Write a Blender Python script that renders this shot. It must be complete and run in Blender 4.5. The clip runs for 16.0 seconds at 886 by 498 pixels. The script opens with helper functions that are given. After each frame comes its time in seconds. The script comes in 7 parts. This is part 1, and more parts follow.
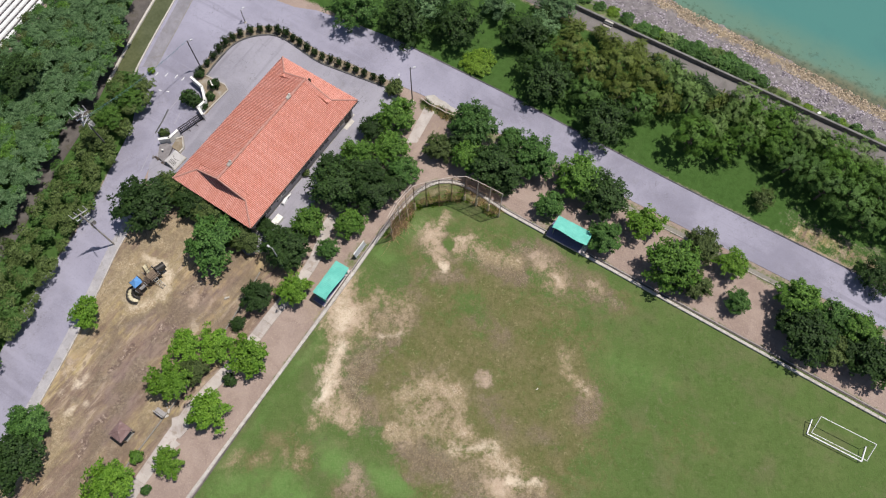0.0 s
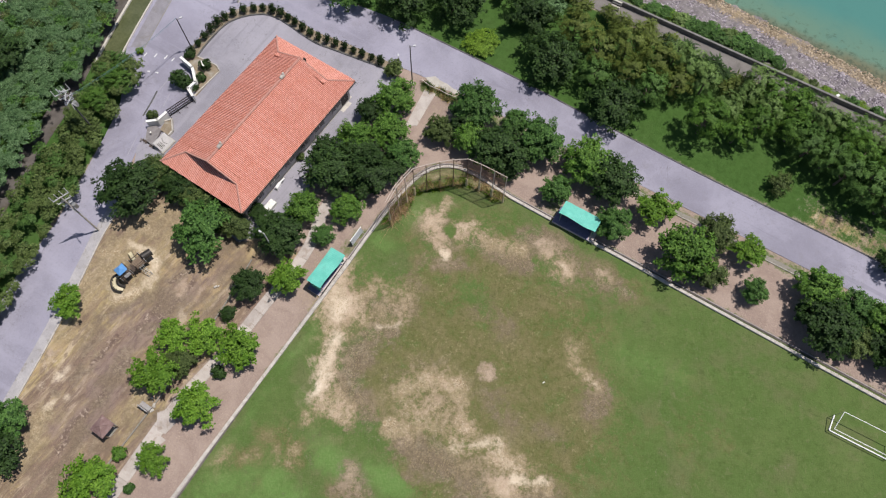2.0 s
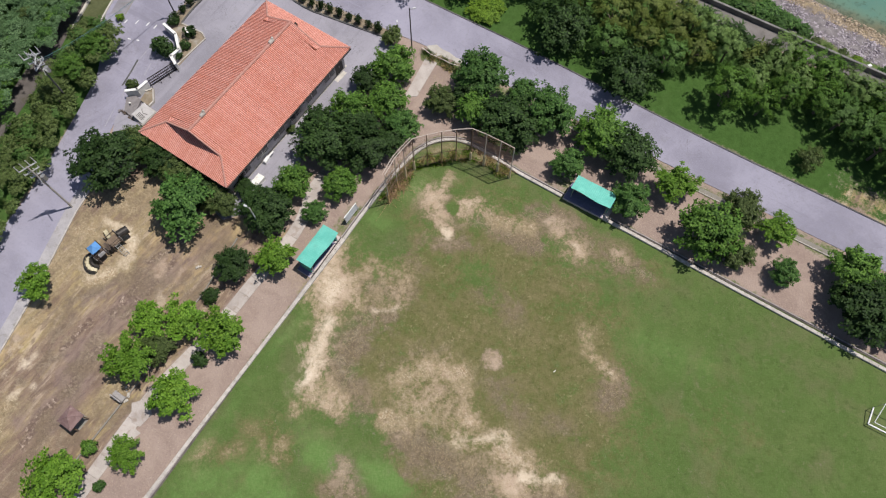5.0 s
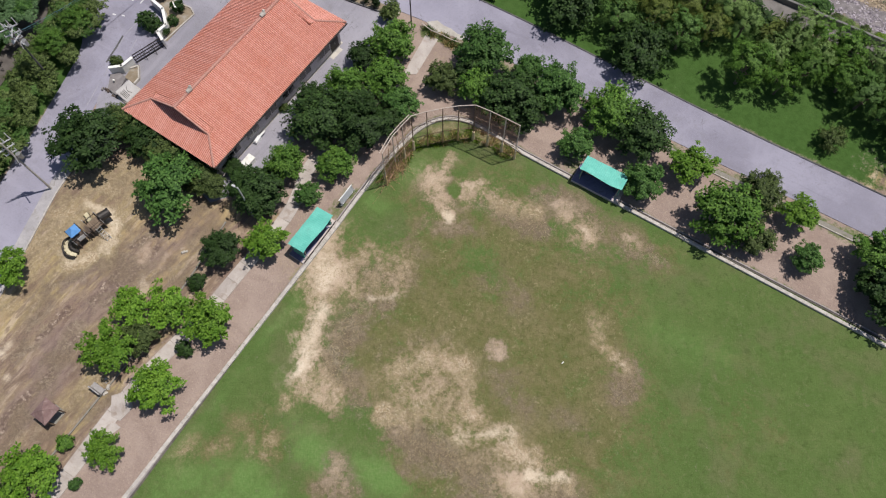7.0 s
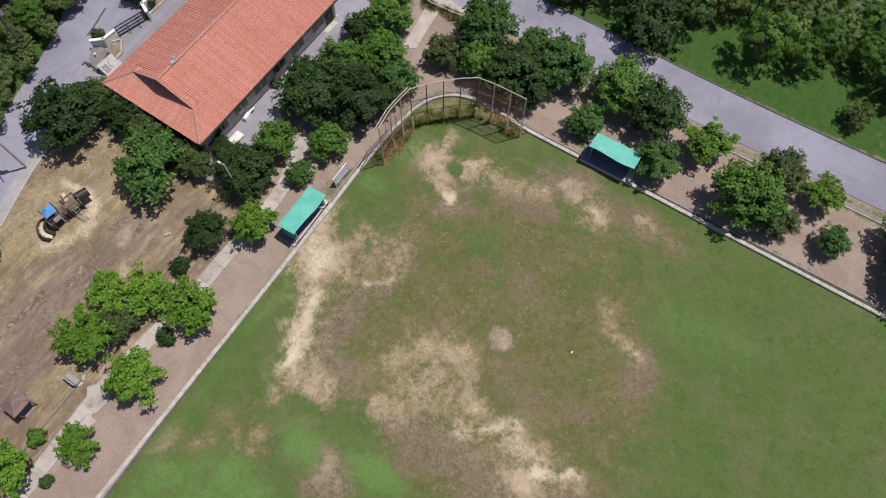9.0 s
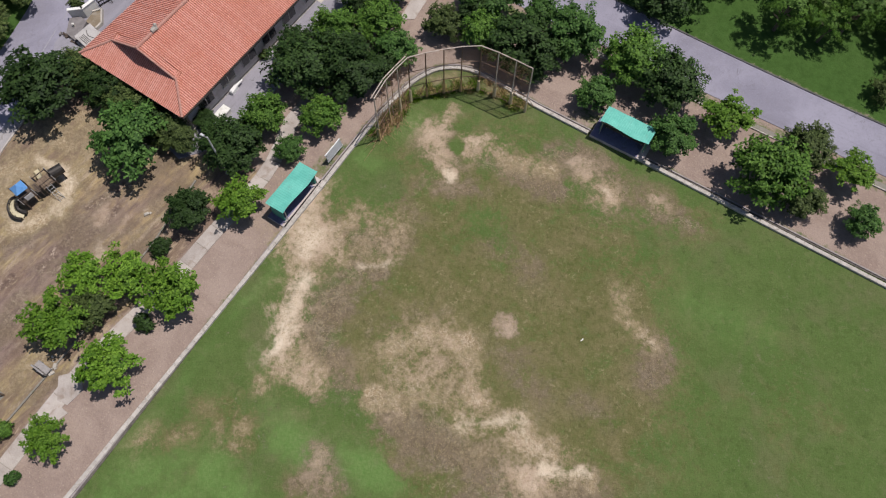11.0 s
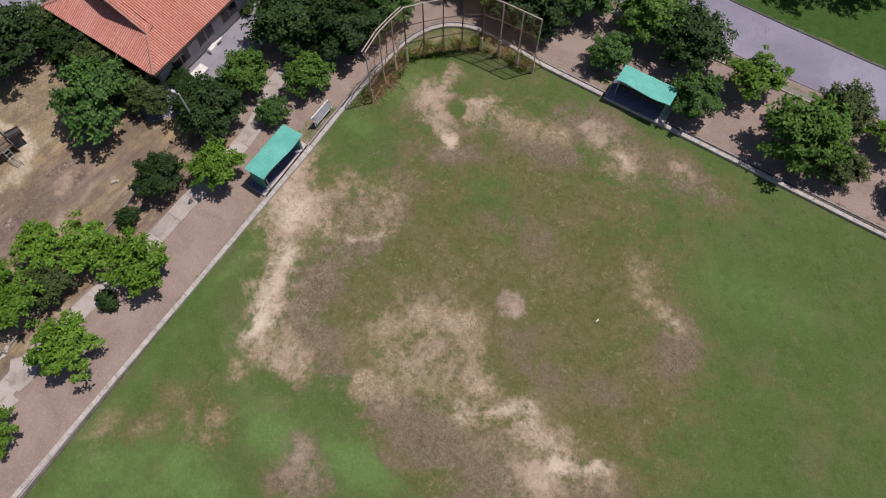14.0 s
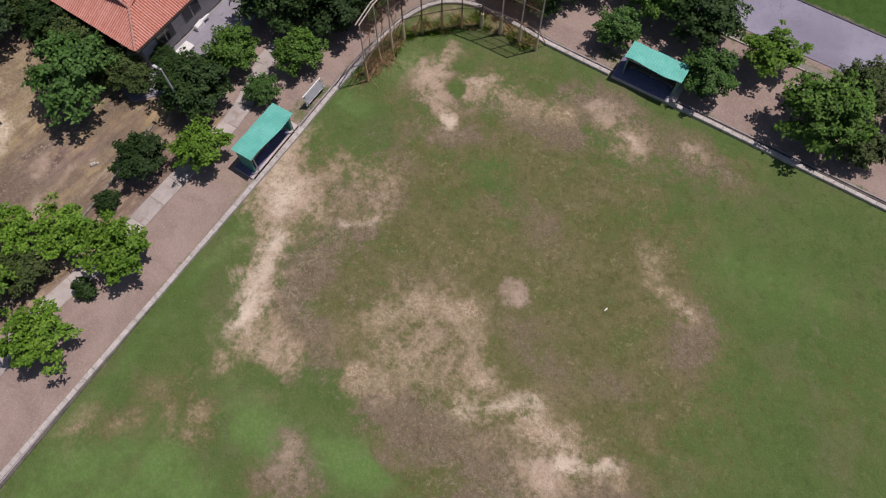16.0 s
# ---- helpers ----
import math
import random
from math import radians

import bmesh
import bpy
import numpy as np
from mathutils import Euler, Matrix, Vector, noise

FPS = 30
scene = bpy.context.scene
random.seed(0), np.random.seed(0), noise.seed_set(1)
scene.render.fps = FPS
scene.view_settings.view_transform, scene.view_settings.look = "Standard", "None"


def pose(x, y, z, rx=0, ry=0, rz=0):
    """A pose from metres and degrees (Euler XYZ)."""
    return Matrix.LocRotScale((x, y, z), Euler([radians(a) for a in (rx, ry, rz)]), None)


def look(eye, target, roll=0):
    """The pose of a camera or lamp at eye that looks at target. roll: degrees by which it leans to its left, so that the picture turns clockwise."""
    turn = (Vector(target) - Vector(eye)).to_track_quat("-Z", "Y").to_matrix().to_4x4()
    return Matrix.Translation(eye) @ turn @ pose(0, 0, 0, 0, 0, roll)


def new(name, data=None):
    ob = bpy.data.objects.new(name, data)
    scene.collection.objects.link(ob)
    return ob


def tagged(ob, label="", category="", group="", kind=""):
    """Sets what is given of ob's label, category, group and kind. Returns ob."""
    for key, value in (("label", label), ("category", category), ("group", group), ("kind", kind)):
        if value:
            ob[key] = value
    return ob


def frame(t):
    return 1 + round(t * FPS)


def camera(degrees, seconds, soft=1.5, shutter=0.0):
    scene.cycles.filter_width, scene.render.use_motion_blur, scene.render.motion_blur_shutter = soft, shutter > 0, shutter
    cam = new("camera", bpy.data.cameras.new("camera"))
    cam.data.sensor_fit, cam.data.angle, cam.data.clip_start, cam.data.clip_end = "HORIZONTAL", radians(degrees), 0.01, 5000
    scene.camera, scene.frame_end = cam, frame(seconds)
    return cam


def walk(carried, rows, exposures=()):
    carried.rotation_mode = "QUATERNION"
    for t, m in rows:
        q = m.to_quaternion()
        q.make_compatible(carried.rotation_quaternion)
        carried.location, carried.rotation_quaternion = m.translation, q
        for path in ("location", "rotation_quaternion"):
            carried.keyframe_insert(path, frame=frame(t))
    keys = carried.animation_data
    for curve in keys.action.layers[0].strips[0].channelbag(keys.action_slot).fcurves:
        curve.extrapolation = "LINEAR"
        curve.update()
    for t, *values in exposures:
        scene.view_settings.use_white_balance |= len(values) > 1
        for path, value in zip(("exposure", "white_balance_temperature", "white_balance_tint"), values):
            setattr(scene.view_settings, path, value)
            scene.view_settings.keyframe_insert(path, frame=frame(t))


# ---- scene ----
# camera: seconds, x, y, z, degrees from straight down, roll, yaw
cam = camera(65.54, 16.0, soft=1.2)
PATH = [
    (0.0, 0.002, -0.024, 79.999, 22.007, 0.045, 0.004),
    (0.5, -0.008, -0.081, 78.881, 22.070, 0.034, 0.042),
    (1.0, -0.022, -0.130, 77.733, 22.130, 0.025, 0.076),
    (1.5, -0.039, -0.173, 76.569, 22.188, 0.017, 0.107),
    (2.0, -0.057, -0.210, 75.399, 22.243, 0.010, 0.135),
    (2.5, -0.078, -0.241, 74.229, 22.296, 0.005, 0.160),
    (3.0, -0.099, -0.266, 73.065, 22.346, -0.000, 0.184),
    (3.5, -0.121, -0.287, 71.907, 22.393, -0.004, 0.206),
    (4.0, -0.142, -0.303, 70.755, 22.438, -0.006, 0.228),
    (6.5, -0.229, -0.326, 65.013, 22.633, -0.010, 0.329),
    (7.0, -0.241, -0.321, 63.852, 22.666, -0.009, 0.349),
    (7.5, -0.249, -0.314, 62.682, 22.698, -0.008, 0.370),
    (8.0, -0.254, -0.305, 61.504, 22.728, -0.007, 0.392),
    (8.5, -0.257, -0.294, 60.318, 22.757, -0.005, 0.413),
    (9.0, -0.257, -0.280, 59.127, 22.786, -0.004, 0.435),
    (11.5, -0.210, -0.194, 53.233, 22.918, 0.001, 0.542),
    (12.0, -0.193, -0.174, 52.107, 22.945, 0.001, 0.560),
    (12.5, -0.174, -0.152, 51.016, 22.972, 0.001, 0.578),
    (13.0, -0.153, -0.130, 49.966, 23.000, -0.001, 0.592),
    (13.5, -0.131, -0.107, 48.964, 23.029, -0.002, 0.605),
    (14.0, -0.108, -0.084, 48.016, 23.060, -0.005, 0.614),
    (14.5, -0.085, -0.059, 47.125, 23.092, -0.009, 0.619),
    (15.0, -0.061, -0.034, 46.293, 23.126, -0.013, 0.619),
    (15.5, -0.039, -0.008, 45.520, 23.163, -0.019, 0.614),
    (16.0, -0.018, 0.018, 44.803, 23.202, -0.026, 0.604),
]
walk(cam, [(t, pose(x, y, z, tilt, 0, yaw) @ pose(0, 0, 0, 0, 0, roll)) for t, x, y, z, tilt, roll, yaw in PATH],
     exposures=[(0.0, 0.4, 6500, 11), (6.0, 0.33, 6500, 11), (10.0, 0.2, 6500, 12), (13.0, 0.07, 6500, 17), (16.0, -0.02, 6500, 21)])

# ---- daylight: a high sun and a clear sky ----
SUN_TO = Vector((0.345, 0.115, 0.93)).normalized()
world = bpy.data.worlds.new("sky")
scene.world = world
world.use_nodes = True
sky = world.node_tree.nodes.new("ShaderNodeTexSky")
sky.sky_type = "NISHITA"
sky.sun_disc = False
sky.sun_elevation = math.asin(SUN_TO.z)
sky.sun_rotation = math.atan2(SUN_TO.x, SUN_TO.y)
background = world.node_tree.nodes["Background"]
background.inputs["Strength"].default_value = 0.062
world.node_tree.links.new(sky.outputs["Color"], background.inputs["Color"])
sun_data = bpy.data.lights.new("sun", "SUN")
sun_data.energy, sun_data.angle, sun_data.color = 3.85, radians(0.53), (1.0, 0.955, 0.89)
sun = new("sun", sun_data)
sun.matrix_world = look(SUN_TO * 200, (0, 0, 0))


# ---- materials ----
class Nodes:
    """Short calls for building one material's nodes."""

    def __init__(self, name, rough=0.9, metal=0.0, spec=0.3):
        self.mat = bpy.data.materials.new(name)
        self.mat.use_nodes = True
        self.tree = self.mat.node_tree
        self.bsdf = self.tree.nodes["Principled BSDF"]
        self.bsdf.inputs["Roughness"].default_value = rough
        self.bsdf.inputs["Metallic"].default_value = metal
        self.bsdf.inputs["Specular IOR Level"].default_value = spec
        self.geo = self.tree.nodes.new("ShaderNodeNewGeometry")
        self.pos = self.geo.outputs["Position"]

    def put(self, socket, value):
        if isinstance(value, bpy.types.NodeSocket):
            self.tree.links.new(value, socket)
        elif isinstance(value, (tuple, list)) and len(value) == 3 and socket.type == "RGBA":
            socket.default_value = (*value, 1)
        else:
            socket.default_value = value

    def noise(self, size, detail=4, rough=0.55, stretch=None, warp=0.0):
        n = self.tree.nodes.new("ShaderNodeTexNoise")
        at = self.pos
        turns = [((0, 0, -stretch[2]), (1, 1, 1)), ((0, 0, 0), (stretch[0], stretch[1], 1))] if stretch else []
        for turn, scale in turns + [((0.61, 0.43, 0.87), (1, 1, 1))]:
            m = self.tree.nodes.new("ShaderNodeMapping")
            m.inputs["Rotation"].default_value = turn
            m.inputs["Scale"].default_value = scale
            m.inputs["Location"].default_value = (3.7, 1.3, 5.9)
            self.put(m.inputs["Vector"], at)
            at = m.outputs["Vector"]
        self.put(n.inputs["Vector"], at)
        n.inputs["Scale"].default_value = 1 / size
        n.inputs["Detail"].default_value = detail
        n.inputs["Roughness"].default_value = rough
        n.inputs["Distortion"].default_value = warp
        return n.outputs["Fac"]

    def ramp(self, fac, a, b, lo=0.0, hi=1.0):
        n = self.tree.nodes.new("ShaderNodeMapRange")
        n.interpolation_type = "SMOOTHSTEP"
        for key, v in zip(("Value", "From Min", "From Max", "To Min", "To Max"), (fac, a, b, lo, hi)):
            self.put(n.inputs[key], v)
        return n.outputs["Result"]

    def math(self, op, a, b=0.0):
        n = self.tree.nodes.new("ShaderNodeMath")
        n.operation = op
        self.put(n.inputs[0], a)
        self.put(n.inputs[1], b)
        return n.outputs[0]

    def mix(self, fac, a, b):
        n = self.tree.nodes.new("ShaderNodeMix")
        n.data_type = "RGBA"
        self.put(n.inputs[0], fac)
        self.put(n.inputs[6], a)
        self.put(n.inputs[7], b)
        return n.outputs[2]

    def attribute(self, name):
        n = self.tree.nodes.new("ShaderNodeAttribute")
        n.attribute_name = name
        return n.outputs["Fac"]

    def object_random(self):
        return self.tree.nodes.new("ShaderNodeObjectInfo").outputs["Random"]

    def island(self):
        return self.geo.outputs["Random Per Island"]

    def bump(self, height, depth=0.02, strength=0.6):
        n = self.tree.nodes.new("ShaderNodeBump")
        n.inputs["Strength"].default_value = strength
        n.inputs["Distance"].default_value = depth
        self.put(n.inputs["Height"], height)
        self.put(self.bsdf.inputs["Normal"], n.outputs["Normal"])

    def done(self, colour):
        self.put(self.bsdf.inputs["Base Color"], colour)
        return self.mat


def surface(name, a, b, size=1.0, rough=0.9, fine=0.06, bump=0.01, metal=0.0, spec=0.3, dirt=None, dirt_size=2.0, vary=0.0):
    """A worn surface: two colours mixed by coarse and fine grain, with stains on top."""
    n = Nodes(name, rough, metal, spec)
    coarse, grain = n.noise(size, 5, 0.6), n.noise(fine, 3, 0.6)
    c = n.mix(n.ramp(coarse, 0.3, 0.7), a, b)
    c = n.mix(n.ramp(grain, 0.25, 0.75, 0.0, 0.45), c, tuple(v * 0.6 for v in a))
    if dirt:
        c = n.mix(n.ramp(n.noise(dirt_size, 6, 0.65, warp=0.6), 0.52, 0.7, 0.0, 0.75), c, dirt)
    if vary:
        c = n.mix(n.ramp(n.object_random(), 0.0, 1.0, 0.0, vary), c, tuple(min(1, v * 1.5 + 0.05) for v in b))
    n.bump(n.math("ADD", grain, coarse), bump)
    return n.done(c)


def leaf_material(name, dark, light, hue):
    n = Nodes(name, 0.6, 0.0, 0.16)
    dark, light = tuple(v * 0.72 for v in dark), tuple(v * 1.15 for v in light)
    c = n.mix(n.ramp(n.island(), 0.0, 1.0), dark, light)
    c = n.mix(n.ramp(n.noise(1.3, 3), 0.35, 0.7, 0.0, 0.6), c, hue)
    c = n.mix(n.ramp(n.object_random(), 0.0, 1.0, 0.0, 0.35), c, tuple(v * 0.65 for v in dark))
    mat = n.done(c)
    through_leaf = n.tree.nodes.new("ShaderNodeBsdfTranslucent")
    n.put(through_leaf.inputs["Color"], c)
    both = n.tree.nodes.new("ShaderNodeMixShader")
    both.inputs[0].default_value = 0.22
    n.put(both.inputs[1], n.bsdf.outputs[0])
    n.put(both.inputs[2], through_leaf.outputs[0])
    n.put(n.tree.nodes["Material Output"].inputs["Surface"], both.outputs[0])
    return mat


LEAF = {
    "l": leaf_material("leaf_fresh", (0.06, 0.14, 0.012), (0.17, 0.3, 0.035), (0.1, 0.225, 0.018)),
    "m": leaf_material("leaf_mid", (0.03, 0.08, 0.018), (0.098, 0.195, 0.045), (0.055, 0.132, 0.026)),
    "d": leaf_material("leaf_dark", (0.016, 0.039, 0.0105), (0.055, 0.103, 0.027), (0.029, 0.064, 0.013)),
    "o": leaf_material("leaf_olive", (0.04, 0.07, 0.018), (0.13, 0.175, 0.055), (0.08, 0.115, 0.03)),
    "w": leaf_material("leaf_woodland", (0.062, 0.13, 0.05), (0.175, 0.28, 0.125), (0.102, 0.192, 0.075)),
    "y": leaf_material("leaf_pale", (0.07, 0.125, 0.03), (0.18, 0.26, 0.085), (0.125, 0.19, 0.05)),
    "p": leaf_material("leaf_soft_pale", (0.11, 0.19, 0.048), (0.2, 0.3, 0.095), (0.15, 0.245, 0.065)),
    "e": leaf_material("leaf_shelter", (0.06, 0.128, 0.028), (0.115, 0.21, 0.052), (0.085, 0.168, 0.037)),
    "k": leaf_material("leaf_khaki", (0.08, 0.115, 0.022), (0.15, 0.19, 0.045), (0.115, 0.15, 0.028)),
    "t": leaf_material("leaf_clipped", (0.012, 0.026, 0.008), (0.04, 0.07, 0.02), (0.022, 0.045, 0.01)),
    "g": leaf_material("leaf_bright", (0.042, 0.105, 0.016), (0.13, 0.24, 0.04), (0.075, 0.17, 0.022)),
    "b": leaf_material("leaf_yellow_green", (0.07, 0.15, 0.012), (0.18, 0.3, 0.03), (0.14, 0.22, 0.02)),
}
BARK = surface("bark", (0.13, 0.1, 0.075), (0.2, 0.165, 0.13), 0.4, 0.95, 0.04, 0.02)
def paving(name, a, b, stain, crack, turn):
    """Worn paving: broad fading, blotches, grit, stains and thin cracks."""
    n = Nodes(name, 0.93, 0.0, 0.25)
    c = n.mix(n.ramp(n.noise(6.0, 5, 0.65, warp=0.4), 0.33, 0.67), a, b)
    c = n.mix(n.ramp(n.noise(1.1, 5, 0.7, warp=0.5), 0.5, 0.72, 0.0, 0.45), c, stain)
    c = n.mix(n.ramp(n.noise(17.0, 3, 0.5), 0.5, 0.66, 0.0, 0.4), c, tuple(v * 1.22 for v in b))
    c = n.mix(n.ramp(n.noise(0.25, 3, 0.65), 0.5, 0.75, 0.0, 0.35), c, tuple(v * 0.78 for v in a))
    c = n.mix(n.ramp(n.noise(0.06, 2, 0.5), 0.5, 0.7, 0.0, 0.4), c, tuple(v * 1.2 for v in b))
    worn = n.noise(1.6, 4, 0.6, stretch=(0.07, 1.0, turn), warp=0.25)
    c = n.mix(n.ramp(worn, 0.42, 0.32, 0.0, 0.4), c, tuple(v * 0.82 for v in a))
    c = n.mix(n.ramp(worn, 0.56, 0.68, 0.0, 0.35), c, tuple(v * 1.12 for v in b))
    line = n.math("ABSOLUTE", n.math("SUBTRACT", n.noise(3.2, 5, 0.62, warp=0.6), 0.5))
    c = n.mix(n.math("MULTIPLY", n.ramp(line, 0.0, 0.006, 0.6, 0.0), n.ramp(n.noise(5.0, 3), 0.48, 0.6)), c, crack)
    n.bump(n.noise(0.06, 3, 0.6), 0.008)
    return n.done(c)


ASPHALT = paving("asphalt_pale", (0.198, 0.189, 0.236), (0.27, 0.26, 0.32), (0.182, 0.173, 0.194), (0.1, 0.095, 0.1), -0.54)
YARD = paving("yard_concrete", (0.205, 0.197, 0.228), (0.275, 0.264, 0.3), (0.175, 0.168, 0.175), (0.09, 0.086, 0.088), 1.0)
CONCRETE = surface("concrete", (0.36, 0.33, 0.295), (0.47, 0.44, 0.395), 0.8, 0.92, 0.05, 0.008, dirt=(0.27, 0.25, 0.22), dirt_size=0.9, vary=0.25)
KERBSTONE = surface("kerb_concrete", (0.38, 0.35, 0.32), (0.52, 0.48, 0.445), 0.5, 0.93, 0.05, 0.012, dirt=(0.2, 0.175, 0.14), dirt_size=0.4, vary=0.1)
WALKWAY = surface("walkway_concrete", (0.34, 0.3, 0.275), (0.45, 0.405, 0.375), 1.2, 0.93, 0.06, 0.012, dirt=(0.24, 0.185, 0.15), dirt_size=0.9, vary=0.2)
WALL_DARK = surface("seawall_concrete", (0.075, 0.075, 0.075), (0.13, 0.125, 0.12), 1.5, 0.95, 0.08, 0.01, dirt=(0.05, 0.05, 0.05))
WHITE_WALL = surface("white_paint", (0.72, 0.71, 0.67), (0.8, 0.79, 0.76), 1.0, 0.8, 0.08, 0.003, dirt=(0.5, 0.48, 0.43), dirt_size=1.2)
HOUSE_WALL = surface("house_wall", (0.6, 0.56, 0.55), (0.7, 0.66, 0.65), 1.2, 0.88, 0.08, 0.004, dirt=(0.4, 0.37, 0.32), dirt_size=1.4)
DARK_METAL = surface("dark_metal", (0.035, 0.032, 0.03), (0.06, 0.052, 0.048), 0.5, 0.55, 0.05, 0.002, metal=0.4)
STEEL = surface("grey_steel", (0.35, 0.35, 0.35), (0.45, 0.45, 0.44), 0.4, 0.45, 0.05, 0.002, metal=0.6, dirt=(0.25, 0.2, 0.16))
PALE_RUST = surface("flaking_paint", (0.43, 0.36, 0.31), (0.56, 0.49, 0.44), 0.5, 0.8, 0.04, 0.003, dirt=(0.25, 0.12, 0.05), dirt_size=0.5)
RUST = surface("rusty_paint", (0.3, 0.17, 0.085), (0.42, 0.28, 0.16), 0.6, 0.8, 0.04, 0.003, dirt=(0.26, 0.1, 0.035), dirt_size=0.4)
FLAKED = surface("flaked_white_paint", (0.58, 0.5, 0.46), (0.7, 0.62, 0.58), 0.35, 0.8, 0.03, 0.003, dirt=(0.17, 0.1, 0.07), dirt_size=0.45)
BROWN_PIPE = surface("brown_pipe", (0.15, 0.095, 0.065), (0.23, 0.15, 0.105), 0.5, 0.8, 0.04, 0.003, dirt=(0.33, 0.2, 0.11), dirt_size=0.4)
NET = surface("rusty_wire", (0.2, 0.11, 0.06), (0.27, 0.18, 0.11), 0.5, 0.8, 0.04, 0.002)
STRAW = surface("dry_weed", (0.33, 0.25, 0.1), (0.45, 0.36, 0.17), 0.4, 0.95, 0.05, 0.01)
WHITE_STEEL = surface("white_enamel", (0.76, 0.76, 0.75), (0.82, 0.82, 0.81), 0.5, 0.5, 0.08, 0.001)
TURQUOISE = surface("turquoise_sheet", (0.1, 0.42, 0.345), (0.16, 0.53, 0.44), 1.1, 0.62, 0.07, 0.004, dirt=(0.13, 0.36, 0.3), dirt_size=0.7)
TURQUOISE_WALL = surface("turquoise_wall", (0.06, 0.27, 0.22), (0.09, 0.33, 0.27), 0.9, 0.7, 0.07, 0.003, dirt=(0.05, 0.18, 0.15), dirt_size=0.6)
SLEEVE = surface("rust_flakes", (0.5, 0.32, 0.14), (0.6, 0.45, 0.26), 0.3, 0.85, 0.05, 0.01, dirt=(0.33, 0.15, 0.05), dirt_size=0.3)
SLEEVE_PALE = surface("cream_flakes", (0.6, 0.48, 0.3), (0.7, 0.6, 0.42), 0.3, 0.85, 0.05, 0.01, dirt=(0.36, 0.2, 0.08), dirt_size=0.35)
DARK_TIMBER = surface("dark_timber", (0.075, 0.055, 0.045), (0.125, 0.095, 0.075), 0.3, 0.85, 0.03, 0.004)
TIMBER = surface("weathered_timber", (0.16, 0.115, 0.08), (0.24, 0.18, 0.13), 0.3, 0.85, 0.03, 0.004)
MAUVE = surface("shelter_shingle", (0.17, 0.105, 0.1), (0.24, 0.16, 0.15), 0.5, 0.9, 0.05, 0.01, dirt=(0.3, 0.23, 0.21), dirt_size=0.6)
BLUE = surface("blue_plastic", (0.1, 0.27, 0.58), (0.14, 0.33, 0.64), 0.5, 0.45, 0.05, 0.001)
CREAM = surface("cream_plastic", (0.5, 0.44, 0.29), (0.58, 0.52, 0.36), 0.5, 0.5, 0.05, 0.001)
GLASS_DARK = surface("window_glass", (0.02, 0.024, 0.028), (0.035, 0.04, 0.045), 0.8, 0.12, 0.3, 0.0005, spec=0.6)
LINE_PAINT = surface("road_paint", (0.6, 0.6, 0.6), (0.72, 0.72, 0.71), 0.3, 0.85, 0.05, 0.002, dirt=(0.3, 0.29, 0.3), dirt_size=0.25)
FADED_PAINT = surface("faded_road_paint", (0.27, 0.26, 0.3), (0.36, 0.35, 0.38), 0.25, 0.9, 0.05, 0.002, dirt=(0.23, 0.22, 0.26), dirt_size=0.3)
VINYL = surface("white_vinyl", (0.74, 0.74, 0.73), (0.82, 0.82, 0.81), 1.2, 0.45, 0.1, 0.004)
BLACK_CABLE = surface("cable", (0.06, 0.14, 0.17), (0.08, 0.18, 0.22), 1.0, 0.5, 0.1, 0.0005)
CERAMIC = surface("insulator", (0.5, 0.5, 0.52), (0.62, 0.62, 0.63), 0.2, 0.35, 0.05, 0.001)
PAN_TILE = surface("roof_pan", (0.33, 0.115, 0.075), (0.42, 0.16, 0.105), 0.6, 0.9, 0.06, 0.006)
RIDGE_MORTAR = surface("ridge_mortar", (0.42, 0.205, 0.165), (0.53, 0.3, 0.25), 0.5, 0.9, 0.06, 0.006, dirt=(0.25, 0.14, 0.1), dirt_size=0.5)


def tile_material():
    """Sun-bleached terracotta cap tiles, with a step at each tile's end."""
    n = Nodes("terracotta_tile", 0.85, 0.0, 0.25)
    c = n.mix(n.ramp(n.object_random(), 0.0, 1.0), (0.575, 0.248, 0.195), (0.64, 0.313, 0.26))
    c = n.mix(n.ramp(n.noise(1.6, 5, 0.65), 0.42, 0.72, 0.0, 0.55), c, (0.55, 0.2, 0.135))
    c = n.mix(n.ramp(n.noise(0.16, 3, 0.6), 0.45, 0.72, 0.0, 0.65), c, (0.74, 0.405, 0.325))
    c = n.mix(n.ramp(n.noise(0.4, 4, 0.7), 0.6, 0.75, 0.0, 0.5), c, (0.4, 0.15, 0.1))
    n.bump(n.noise(0.1, 3), 0.01)
    return n.done(c)


TILE = tile_material()


